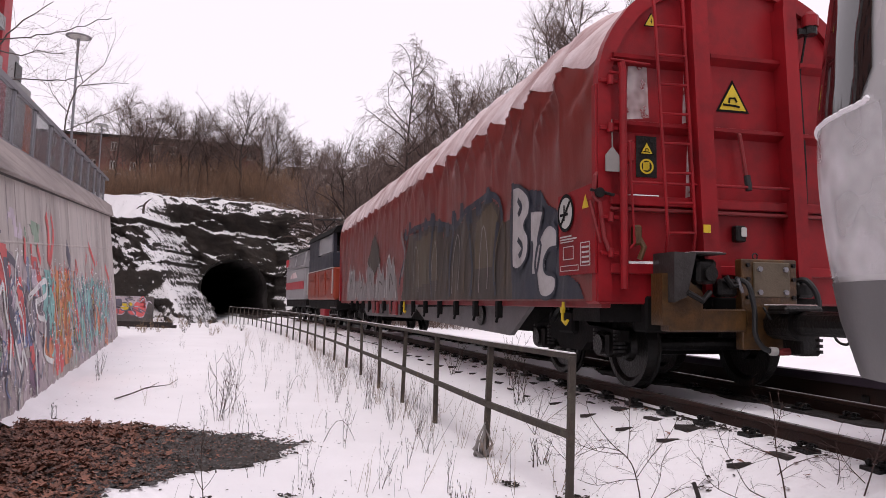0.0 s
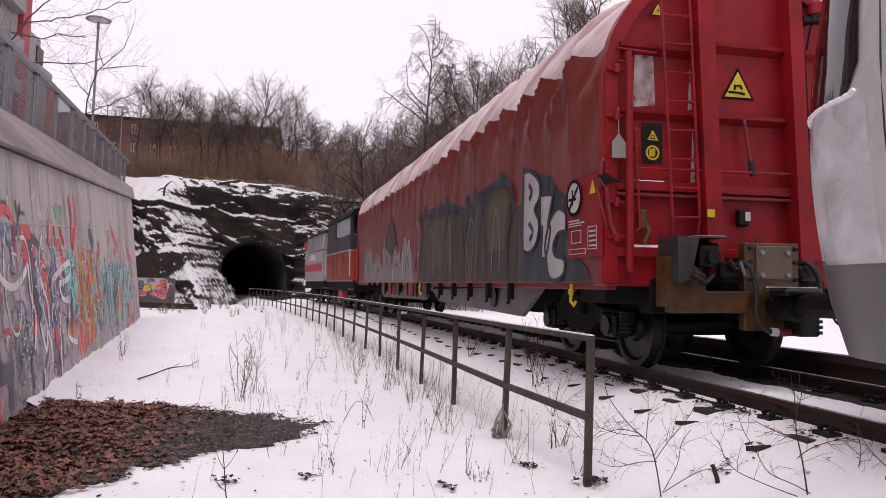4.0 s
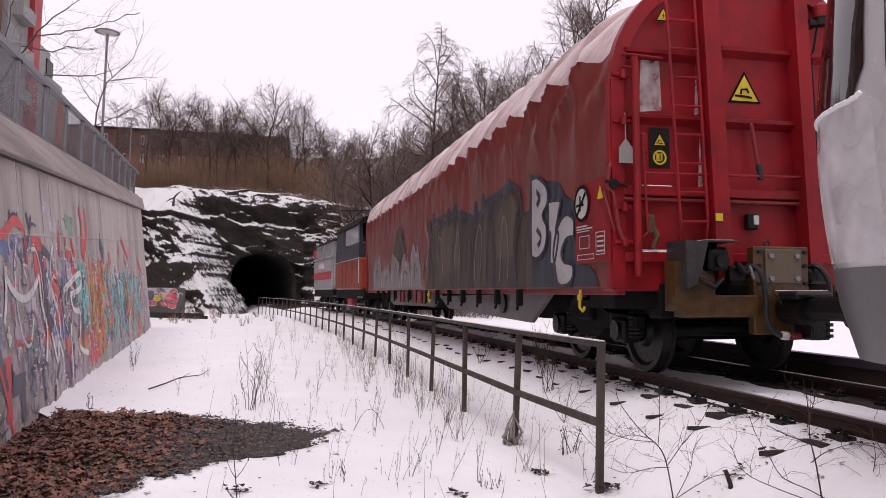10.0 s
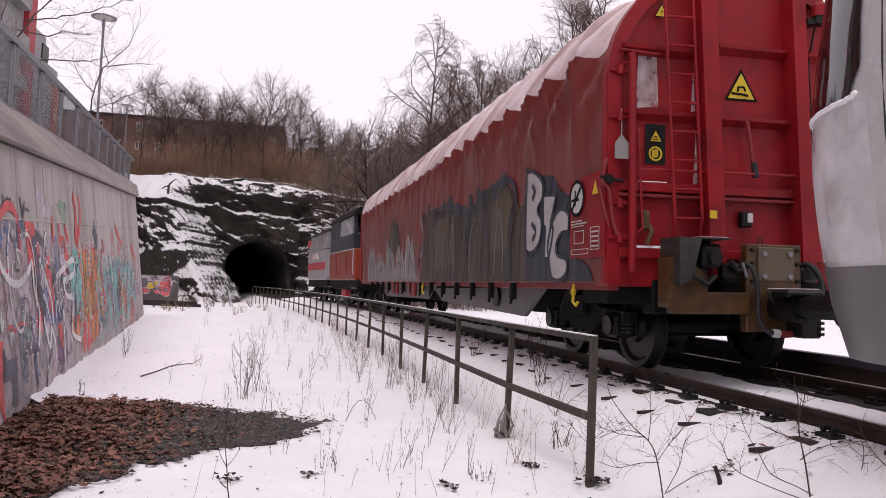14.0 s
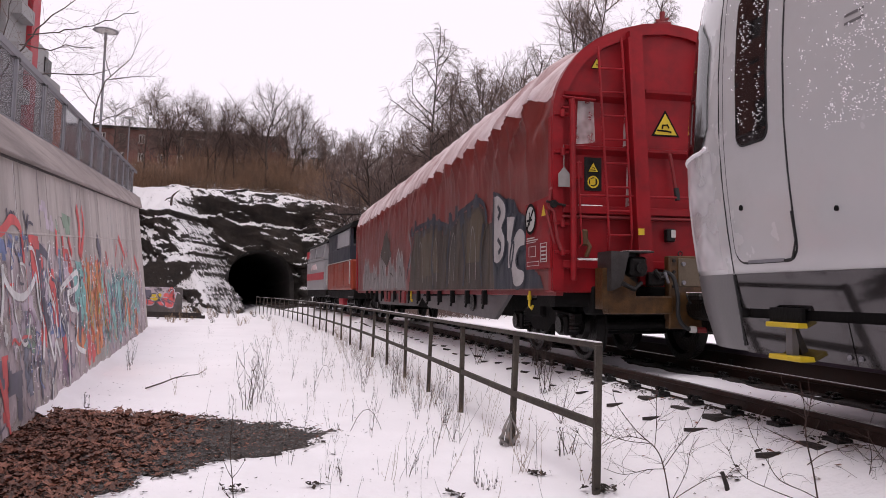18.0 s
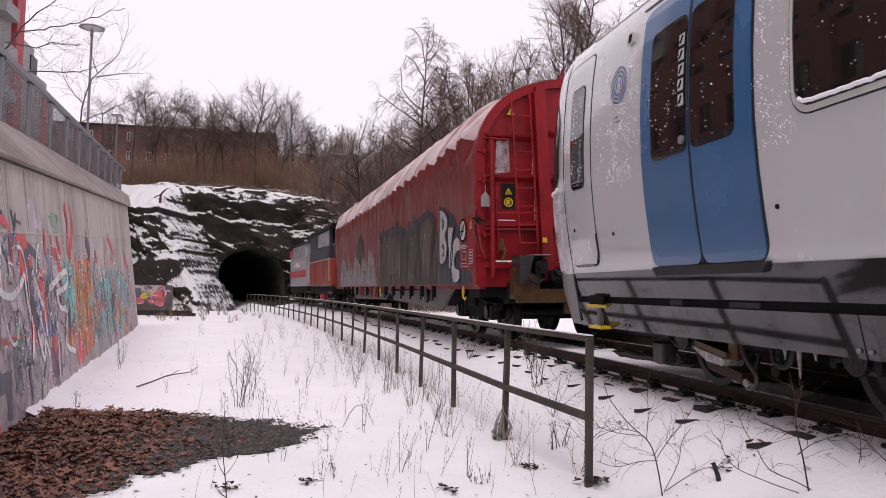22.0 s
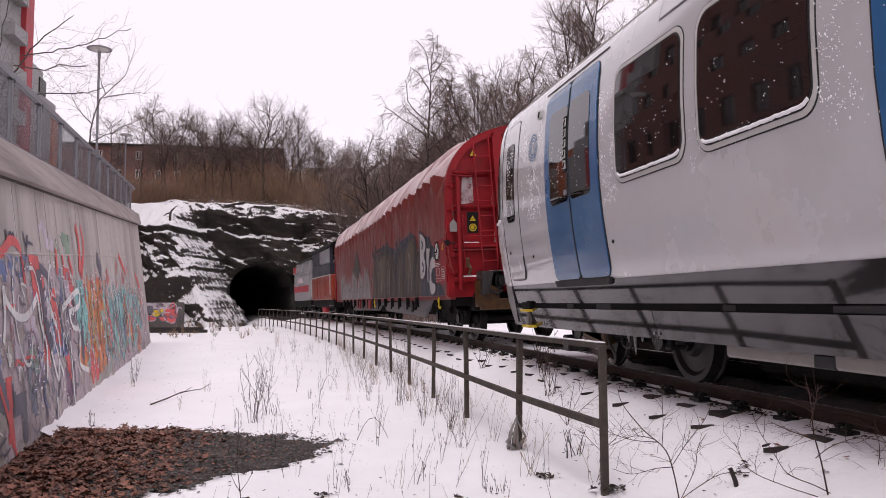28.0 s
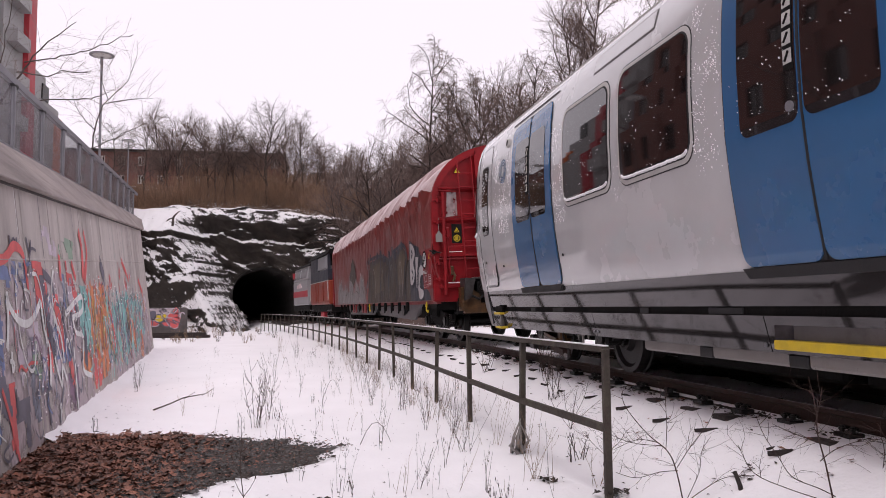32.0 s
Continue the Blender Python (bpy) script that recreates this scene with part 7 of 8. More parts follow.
field([(10.44, 0.8), (11.0, 0.5), (11.0, 0.0), (10.35, 0.24)], W_BLUE, 0.005)
field([(8.4, 0.6), (9.6, 0.65), (9.8, 0.0), (8.5, 0.05)], W_PALE, 0.006)
field([(9.0, 0.35), (9.5, 0.4), (9.45, 0.05), (9.05, 0.0)], W_GREEN, 0.008)
for pts in ([(8.2, 0.94), (8.25, 0.8), (8.59, 0.65), (9.02, 0.62), (9.44, 0.72), (9.78, 0.87)], [(9.78, 0.87), (9.82, 0.55), (10.02, 0.26), (9.85, -0.12)], [(8.19, 0.91), (8.14, 0.64), (7.99, 0.39)], [(10.24, 0.93), (10.49, 0.68), (10.84, 0.43), (10.89, 0.09)], [(11.35, 0.68), (11.58, 0.74), (12.92, 0.96), (12.88, 0.74), (11.91, 0.64)], [(11.91, 0.64), (12.09, 0.43), (12.71, 0.34), (12.39, -0.11), (13.27, -0.29)], [(10.28, 0.19), (10.55, -0.18), (10.74, 0.04), (10.95, -0.16)], [(11.75, 0.24), (11.69, -0.16), (11.60, -0.61)]):
    line(pts, 0.085, W_WHITE)
for pts, w in (([(10.01, 1.17), (10.03, 0.94), (10.17, 0.54), (10.38, 0.21)], 0.26), ([(9.53, -0.11), (9.94, -0.14)], 0.08), ([(9.63, -0.13), (9.69, -0.54)], 0.11), ([(10.71, -0.2), (10.42, -0.41), (10.21, -0.61)], 0.07), ([(13.06, 0.47), (12.76, -0.1)], 0.22), ([(15.76, 1.64), (16.23, 1.34)], 0.35), ([(12.3, 0.9), (12.5, 0.55)], 0.2), ([(8.56, 1.52), (8.57, 1.38)], 0.05), ([(8.87, 1.52), (8.94, 1.39)], 0.05), ([(9.36, 1.57), (9.47, 1.40), (9.6, 1.55)], 0.05), ([(8.56, 1.38), (8.75, 1.5), (8.9, 1.38)], 0.04), ([(10.1, 1.2), (10.6, 1.1), (10.7, 0.9)], 0.12), ([(11.1, 0.7), (11.3, 0.3)], 0.13)):
    line(pts, w, W_DARK, 0.009)
for pts, w in (([(13.4, 2.01), (13.57, 1.71), (13.36, 1.23)], 0.20), ([(13.95, 2.06), (14.1, 1.71), (13.46, 1.2)], 0.16), ([(7.6, 1.2), (8.26, 1.26), (8.73, 1.42), (9.13, 1.34), (9.2, 0.98)], 0.11), ([(11.36, 1.5), (11.29, 1.15)], 0.14), ([(11.83, 1.45), (11.84, 1.25)], 0.12), ([(12.34, 1.45), (12.62, 1.21)], 0.14), ([(7.66, 0.05), (7.88, -0.28), (8.05, -0.66)], 0.07), ([(20.0, 1.94), (20.8, 1.7), (21.4, 1.52)], 0.18), ([(24.5, 1.63), (25.8, 1.22)], 0.2), ([(8.22, 0.73), (8.64, 0.75)], 0.03), ([(8.37, 0.16), (8.5, 0.20), (8.69, 0.14), (8.9, 0.2), (9.29, 0.18)], 0.035), ([(13.5, 1.3), (13.7, 1.0), (13.6, 0.8)], 0.14), ([(16.5, 0.9), (16.9, 0.3), (16.8, 0.0)], 0.2)):
    line(pts, w, W_RED, 0.010)
W_PLUM, W_SLATE = paint("plum_spray", (0.13, 0.075, 0.12), 0.4), paint("slate_spray", (0.13, 0.14, 0.18), 0.4)
for m_ in (W_PLUM, W_SLATE):
    see_through(m_, 0.10, 3.0, 0.38, 0.52)
rng = random.Random(57)
# broad worn blocks of older pieces under the lines
for k in range(46):
    u, z = 6.5 + 6.9 * rng.random() if k % 3 else rng.uniform(13.0, 27.0), rng.uniform(-0.35, 1.05)
    w, h = rng.uniform(0.12, 0.42) * (1 if u < 13 else 1.8), rng.uniform(0.15, 0.5)
    q = rng.uniform(-0.25, 0.25)
    outline = [(u - w, z - h * 0.8), (u - w * 0.7 + q, z + h * 0.2), (u - w * 0.9 + q, z + h), (u + w * 0.5 + q, z + h * 0.9), (u + w * 0.8, z), (u + w * 0.4, z - h)]
    field([(a, max(b, -0.62)) for a, b in outline], rng.choice((W_PLUM, W_SLATE, W_PALE, W_LILAC, W_BLUE, W_RED) if u < 13 else (W_PLUM, W_TEAL, W_ORANGE, W_SLATE, W_GREEN)), 0.0035 + 0.0001 * k, "", 0.05)
# long arched outlines of the letters
for k in range(26):
    u, z, r = rng.uniform(7.0, 13.2), rng.uniform(-0.1, 0.75), rng.uniform(0.12, 0.42)
    a0, a1 = rng.uniform(0, 2 * pi), rng.uniform(1.6, 3.8)
    line([(u + r * cos(a0 + a1 * i / 5), z + 1.5 * r * sin(a0 + a1 * i / 5)) for i in range(6)], rng.uniform(0.018, 0.06), rng.choice((W_WHITE, W_PLUM, W_DARK, W_SLATE, W_WHITE)), 0.0115)
rng = random.Random(31)
for k in range(300):
    u, z = rng.uniform(13.2, 26.5) if k % 3 else rng.uniform(3.0, 13.0), rng.uniform(-0.45, 1.25)
    pts = [(u, z)]
    for _ in range(3):
        pts.append((pts[-1][0] + rng.uniform(-0.26, 0.26), pts[-1][1] + rng.uniform(-0.22, 0.22)))
    line(pts, rng.uniform(0.012, 0.05), rng.choice((W_WHITE, W_DARK, W_RED, W_TEAL, W_BLUE, W_ORANGE, W_PALE) if u > 13 else (W_WHITE, W_DARK, W_DARK, W_BLUE, W_PALE)), 0.013)
for k in range(20):
    u = rng.uniform(17.2, 24.5)
    line([(u, rng.uniform(0.7, 1.1)), (u + rng.uniform(-0.5, 0.5), rng.uniform(0.0, 0.4))], 0.06, W_TEAL if k % 2 else W_BLUE, 0.010)
for k in range(16):
    u = rng.uniform(13.7, 16.6)
    line([(u, rng.uniform(0.6, 1.15)), (u + rng.uniform(-0.3, 0.3), rng.uniform(-0.2, 0.3))], 0.05, W_ORANGE if k % 3 else YELLOW, 0.010)
for k in range(110):
    u = rng.uniform(6.0, 26.5)
    z = rng.uniform(0.3, 1.15)
    d = rng.uniform(0.15, 0.7)
    line([(u, z), (u + rng.uniform(-0.02, 0.02), max(z - d, -0.62))], rng.uniform(0.012, 0.03), rng.choice((W_WHITE, W_DARK, W_RED, W_LILAC, W_TEAL if u > 17 else W_BLUE)), 0.014, 0.4)
for k in range(60):
    u, z = rng.uniform(13.4, 26.0), rng.uniform(-0.3, 1.1)
    r = rng.uniform(0.04, 0.12)
    a0 = rng.uniform(0, 6)
    line([(u + r * cos(a0 + q), z + 1.3 * r * sin(a0 + q)) for q in (0, 0.9, 1.8, 2.7, 3.6)], 0.022, rng.choice((W_RED, W_WHITE, W_DARK, YELLOW, W_GREEN)), 0.015)
for u in (9.0, 10.3, 11.6, 12.9, 15.1, 18.0, 20.4, 23.0):
    line([(u, wall_top(u) - 0.4), (u + 0.03, 1.1), (u - 0.02, 0.2)], 0.022, W_WHITE if int(u) % 2 else W_DARK, 0.004, 0.5)
for k in range(14):
    u, z = rng.uniform(15, 25), rng.uniform(1.3, 2.0)
    line([(u, z), (u + rng.uniform(-0.2, 0.2), z - rng.uniform(0.15, 0.4)), (u + rng.uniform(0.1, 0.4), z - 0.1)], 0.05, rng.choice((W_DARK, W_RED, W_PALE)), 0.008)

# ---------------------------------------------------------------- low wall, timbers and debris by the rock
low_wall = thing("low_wall", "low pale concrete wall with red and yellow graffiti", "low wall")
part("block", G().box(-11.6, -7.3, 50.0, 50.5, -1.1, 0.80, 0.05), WALLDARK, low_wall)


def flat50(u, z, out=0.0):
    return Vector((u, 50.0 - out, z))


rng = random.Random(13)
for k, (x, z, w, h, m_) in enumerate(((-9.2, 0.45, 4.0, 0.75, W_LILAC), (-10.9, 0.2, 0.7, 0.8, W_PALE), (-10.0, 0.3, 0.8, 0.6, W_PALE), (-9.7, -0.1, 1.2, 0.6, W_RED), (-8.0, 0.05, 1.0, 1.1, W_RED), (-8.9, 0.12, 0.7, 0.6, YELLOW), (-9.2, -0.15, 0.8, 0.45, W_RED), (-9.3, 0.35, 0.6, 0.5, W_DARK), (-8.6, 0.25, 0.5, 0.5, YELLOW), (-8.5, -0.2, 0.6, 0.4, W_RED), (-7.9, 0.2, 0.45, 0.75, W_RED), (-9.9, -0.25, 0.7, 0.35, W_GREEN))):
    outline = [(x + w * 0.5 * cos(a) * rng.uniform(0.6, 1.1), z + h * 0.5 * sin(a) * rng.uniform(0.6, 1.1)) for a in [2 * pi * i / 8 for i in range(8)]]
    part("graffiti_field", fill_shape(outline, 0.006 + 0.001 * k, 0.06, flat50, 0.06), m_, low_wall)
    part("graffiti_stroke", stroke(outline + outline[:1], 0.06, 0.016, flat50), (W_PALE, W_DARK)[k % 2], low_wall)
for k in range(14):
    x, z = rng.uniform(-11.2, -7.6), rng.uniform(-0.4, 0.5)
    part("graffiti_stroke", stroke([(x, z), (x + rng.uniform(-0.3, 0.3), z + 0.3), (x + 0.3, z + rng.uniform(-0.2, 0.2))], 0.05, 0.018, flat50), rng.choice((W_PALE, W_DARK, W_RED)), low_wall)
for k in range(2):
    a = Vector((-7.9, 39.6 - 1.5 * k, -0.60 + 0.16 * k))
    solid("timber", G().box(0, 3.4, -0.09, 0.09, -0.07, 0.08, 0.02), SLEEPER, "old dark timber lying on the ground", "timber", "old timbers", at=Matrix.Translation(a) @ pose(0, 0, 0, 0, 0, -12))

# ---------------------------------------------------------------- bare patch with gravel and leaves
def patch_edge(a):
    """The rim of the bare patch round its middle."""
    return 1 + 0.10 * fbm(cos(a) * 1.6, sin(a) * 1.6, 2.0) + 0.13 * fbm(cos(a) * 9, sin(a) * 9, 5.0) + 0.05 * fbm(cos(a) * 30, sin(a) * 30, 8.0)


RIM = [(-3.0, 9.75), (-2.1, 9.45), (-0.95, 9.32), (-0.4, 9.1), (0.2, 8.4), (0.08, 7.6), (-0.5, 7.05), (-0.9, 6.65), (-1.2, 6.3), (-1.5, 5.8), (-1.75, 4.6), (-1.7, 3.0), (-2.6, 3.0), (-2.9, 7.0)]
MID = Vector((-1.7, 7.4))


def rim_radius(a):
    """Where a ray from the middle of the patch leaves it."""
    d = Vector((cos(a), sin(a)))
    best = 0.5
    for (x0, y0), (x1, y1) in zip(RIM, RIM[1:] + RIM[:1]):
        ex, ey = x1 - x0, y1 - y0
        den = d.x * ey - d.y * ex
        if abs(den) > 1e-6:
            t = ((x0 - MID.x) * ey - (y0 - MID.y) * ex) / den
            s = ((x0 - MID.x) * d.y - (y0 - MID.y) * d.x) / den
            if t > 0 and -1e-6 <= s <= 1 + 1e-6:
                best = max(best, t)
    return best


def in_patch(x, y, grow=1.0):
    a = math.atan2(y - MID.y, x - MID.x)
    return hypot(x - MID.x, y - MID.y) < rim_radius(a) * patch_edge(a) * grow


rows = []
NA = 150
for j in range(13):
    row = []
    for i in range(NA + 1):
        a = 2 * pi * i / NA
        r = rim_radius(a) * patch_edge(a) * j / 12
        x, y = MID.x + r * cos(a), MID.y + r * sin(a)
        row.append((x, y, ground_z(x, y) + (0.018 if j < 12 else -0.01) + 0.012 * fbm(x * 3, y * 3, 1.0, 3)))
    rows.append(row)
solid("gravel_patch", G().grid(rows), GRAVEL, "bare wet gravel patch in the snow", "gravel", kind="structure", smooth=True)
rng = random.Random(41)
g = G()
n = 0
while n < 9000:
    x, y = rng.uniform(-3.2, 0.4), rng.uniform(4.4, 9.9)
    if not in_patch(x, y, 1.0 + 0.06 * rng.random()):
        continue
    n += 1
    s = rng.uniform(0.006, 0.019) * (1 + 1.3 * rng.random() ** 5)
    z = ground_z(x, y) + 0.022
    p = [Vector((x + rng.uniform(0.6, 1) * s * a, y + rng.uniform(0.6, 1) * s * b, z + rng.uniform(0.4, 0.8) * s * c)) for a, b, c in ((1, 0, 0), (-1, 0, 0), (0, 1, 0), (0, -1, 0), (0, 0, 1))]
    g.add(p, [(0, 2, 4), (2, 1, 4), (1, 3, 4), (3, 0, 4)])
solid("gravel", g, STONE, "loose grey gravel stones", "gravel", kind="stuff")


def leaf(g, x, y, z, s, rng):
    a, tilt, bend = rng.uniform(0, 2 * pi), rng.uniform(-0.3, 0.3), rng.uniform(0.05, 0.35)
    u, v = Vector((cos(a), sin(a), tilt)), Vector((-sin(a), cos(a), rng.uniform(-0.4, 0.4)))
    c = Vector((x, y, z))
    up = Vector((0, 0, s * bend))
    g.add([c - u * s, c - u * 0.2 * s + v * 0.55 * s + up, c + u * s + up * 0.6, c - u * 0.1 * s - v * 0.5 * s + up, c + up * 0.2], [(0, 1, 4), (1, 2, 4), (2, 3, 4), (3, 0, 4)])


def lobed_leaf(g, x, y, z, s, rng):
    """A curled dead leaf with five points."""
    a, c = rng.uniform(0, 2 * pi), Vector((x, y, z))
    tilt_u, tilt_v, curl = rng.uniform(-0.45, 0.45), rng.uniform(-0.45, 0.45), rng.uniform(0.1, 0.6)
    pts = [c]
    for i in range(10):
        w = a + 2 * pi * i / 10
        r = s * (rng.uniform(0.85, 1.15) if i % 2 == 0 else rng.uniform(0.5, 0.72))
        p, q = r * cos(w), r * sin(w)
        pts.append(c + Vector((p, q, tilt_u * p + tilt_v * q + curl * r * r / s)))
    g.add(pts, [(0, i, i % 10 + 1) for i in range(1, 11)])


g = G()
n = 0
while n < 13000:
    x, y = rng.uniform(-3.3, 0.5), rng.uniform(4.2, 10.0)
    w = smoothstep(0.2, -2.3, x + 0.35 * fbm(x * 1.2, y * 1.2)) ** 1.4 * 0.88 + 0.12 + 0.25 * smoothstep(8.9, 9.3, y) * smoothstep(-0.6, -1.2, x)
    if rng.random() > w or not in_patch(x, y, 1.0 + 0.10 * rng.random() ** 2):
        continue
    n += 1
    if rng.random() < 0.45 * smoothstep(-0.6, -1.9, x):
        lobed_leaf(g, x, y, ground_z(x, y) + rng.uniform(0.015, 0.05), rng.uniform(0.018, 0.048), rng)
    else:
        leaf(g, x, y, ground_z(x, y) + rng.uniform(0.015, 0.05), rng.uniform(0.010, 0.030) * (1.0 + 0.8 * smoothstep(-1.2, -2.2, x)) * 0.8, rng)
for k in range(420):
    y = rng.uniform(4.5, 30)
    lat = -1.0 + rng.gauss(0, 0.12) if k % 2 else rng.uniform(-2.3, 1.3)
    p = beside(y, lat, 0)
    leaf(g, p.x, p.y, ground_z(p.x, p.y) + 0.015, rng.uniform(0.015, 0.035), rng)
solid("fallen_leaves", g, LEAF, "wet brown fallen leaves on the gravel", "leaves", kind="stuff")
g = G()
for k in range(3600):
    y = 5.0 + 26 * rng.random() ** 1.6
    x = rng.uniform(-2.6 - 0.12 * (y - 9), tx(y) - 0.9)
    if in_patch(x, y, 1.0):
        continue
    near = in_patch(x, y, 1.25)
    if not near and rng.random() < 0.45:
        continue
    s = (0.004 + 0.016 * rng.random() ** 2.5) * (1.9 if near else 1)
    leaf(g, x, y, ground_z(x, y) + 0.008, s, rng)
solid("snow_litter", g, DEBRIS, "bits of bark and leaf scattered on the snow", "litter", kind="stuff")

# ---------------------------------------------------------------- dry weeds and shrubs
def weed(x, y, h, seed, stems, material, lean=0.28, twigs=4, r=0.0032, name="dry_weed", label="dry leafless weed standing in the snow", heads=True):
    rng = random.Random(seed)
    ob = thing(name, label, "weed", "dry weeds", at=pose(x, y, ground_z(x, y) - 0.02))
    for k in range(stems):
        a, l = rng.uniform(0, 2 * pi), rng.uniform(0.02, lean)
        d = Vector((cos(a) * l, sin(a) * l, 1))
        ln = h * rng.uniform(0.55, 1.05)
        p = Vector((rng.gauss(0, 0.04), rng.gauss(0, 0.04), 0))
        pts = [p]
        for q in range(5):
            d = (d + Vector((rng.gauss(0, 0.07), rng.gauss(0, 0.07), 0))).normalized()
            pts.append(pts[-1] + d * ln / 5)
        g = G().tube(pts, r, 4, False, r * 0.4)
        for b in range(twigs):
            i = rng.randint(1, 4)
            c = rng.uniform(0, 2 * pi)
            e = pts[i] + Vector((cos(c) * 0.5, sin(c) * 0.5, rng.uniform(0.5, 1.0))) * ln * rng.uniform(0.10, 0.26)
            g.tube([pts[i], pts[i].lerp(e, 0.5) + Vector((0, 0, -0.01)), e], r * 0.55, 3, False, r * 0.3)
            if heads:
                g.tube([e, e + Vector((0, 0, 0.02))], r * 1.4, 4, True, r * 0.5)
        part("stem", g, material, ob)
    return ob


for x, y, h, seed, stems, m_ in ((-0.5, 10.8, 0.95, 1, 7, STALK), (-0.62, 10.4, 0.75, 2, 4, STALK), (-0.25, 8.28, 0.62, 3, 2, STALK), (0.22, 11.1, 0.7, 4, 2, STALK), (0.9, 11.7, 0.8, 5, 4, STALK), (1.34, 11.1, 0.95, 6, 6, STALK), (1.5, 10.0, 0.8, 7, 5, STALK), (1.25, 7.2, 0.55, 8, 2, STALK), (1.5, 14.1, 0.9, 9, 4, STALK), (0.72, 8.1, 0.6, 10, 2, STALK), (2.1, 16.4, 0.9, 11, 4, STALK), (2.05, 11.1, 0.7, 12, 4, STALK), (-3.2, 15.9, 0.5, 13, 5, STALK), (-3.0, 14.6, 0.4, 14, 4, STALK), (0.25, 6.3, 0.18, 15, 4, STALK), (1.43, 5.95, 0.2, 16, 4, STALK), (-0.3, 23.4, 0.8, 17, 5, STALK), (-0.9, 27.0, 0.7, 18, 6, STRAW), (-2.5, 10.1, 0.22, 19, 3, STALK), (0.45, 16.0, 0.6, 20, 2, STALK), (-0.1, 13.2, 0.5, 21, 2, STALK), (0.6, 9.3, 0.45, 22, 1, STALK), (-0.1, 6.9, 0.25, 23, 2, STALK), (0.95, 6.5, 0.3, 24, 1, STALK)):
    weed(x, y, h, seed, stems, m_)
for x, y, h, seed in ((3.45, 11.2, 0.75, 51), (3.3, 10.4, 0.65, 52), (3.05, 9.4, 0.55, 53), (2.5, 7.0, 0.32, 54), (3.0, 13.0, 0.6, 55)):
    weed(x, y, h, seed, 8, STALK, 0.6, 5, 0.0045, "bare_shrub", "low bare shrub beside the track fence", False)
for k in range(30):
    y = 6.4 + 0.85 * k + rng.uniform(-0.5, 0.5)
    x = tx(y) - 2.5 + rng.uniform(-0.5, 0.3)
    weed(x, y, rng.uniform(0.35, 0.7), 70 + k, 7, STRAW, 0.55, 2, 0.0022, "dry_grass", "pale dry grass at the foot of the fence", False)
for k in range(12):
    y = 36 + 1.4 * k
    x = -6.5 + 0.35 * (k % 5) * 1.6 + rng.uniform(-0.5, 0.5)
    weed(x, y, rng.uniform(0.4, 0.7), 100 + k, 9, STRAW, 0.6, 2, 0.008, "dry_grass", "pale dry grass near the tunnel", False)


rng = random.Random(77)
for k in range(84):
    y = 6.0 + 20 * rng.random() ** 1.3
    x = (rng.uniform(-0.9, tx(y) - 2.6) if k % 2 else tx(y) - 2.6 - 1.4 * rng.random() ** 1.5) if k % 5 else rng.uniform(-0.07 * y - 1.2, 0.5)
    if not in_patch(x, y, 1.1):
        weed(x, y, rng.uniform(0.2, 0.65), 300 + k, rng.choice((1, 1, 2, 3)), STALK if k % 3 else STRAW, 0.35, rng.choice((1, 2, 3)), 0.0024)


weed(-0.40, 5.35, 0.72, 401, 1, STALK, 0.06, 10, 0.0055, "dry_weed", "tall dark seed-headed weed beside the gravel")
weed(-0.62, 10.2, 1.05, 402, 6, STALK, 0.35, 6, 0.005, "dry_weed", "tall dark seed-headed weed standing in the snow")
for k in range(10):
    y = 6.5 + 1.3 * k
    weed(tx(y) - 2.9 + rng.uniform(-0.5, 0.2), y, rng.uniform(0.5, 0.9), 420 + k, 9, STALK if k % 3 else STRAW, 0.6, 4, 0.0022, "dry_weed", "tangle of thin dry stalks by the fence", False)


def sapling(x, y, limbs, seed, label, r0=0.0055):
    """A many-stemmed sapling: each limb as (across, up) in metres, with fine shoots of its own."""
    rng = random.Random(seed)
    ob = thing("sapling", label, "sapling", "bare saplings", at=pose(x, y, ground_z(x, y)))
    for k, limb in enumerate(limbs):
        wood, fine = G(), G()
        deep = rng.uniform(-0.25, 0.25)
        pts = [Vector((0.984 * a + 0.177 * deep * c, -0.177 * a + deep * c, c)) for a, c in limb]
        pts = smooth(pts, 4)
        r = r0 * (1.0 if k == 0 else 0.55)
        wood.tube(pts, r, 5, False, 0.0018)
        for q in range(11 if k == 0 else 7):
            f = rng.uniform(0.25, 0.98) * (len(pts) - 1)
            p = pts[int(f)]
            ax = (pts[int(f) + 1] - p).normalized()
            side = Matrix.Rotation(rng.uniform(0, 2 * pi), 3, ax) @ ax.orthogonal().normalized()
            grow(rng, wood, fine, p, (ax * 0.7 + side * 0.8).normalized(), rng.uniform(0.10, 0.30), 0.0017, 2, -0.02, 3, (0, 0, 3), 42)
        wood.add(fine.v, fine.f)
        tagged(part("branch", wood, SHOOT, ob), kind="stuff")
    return ob


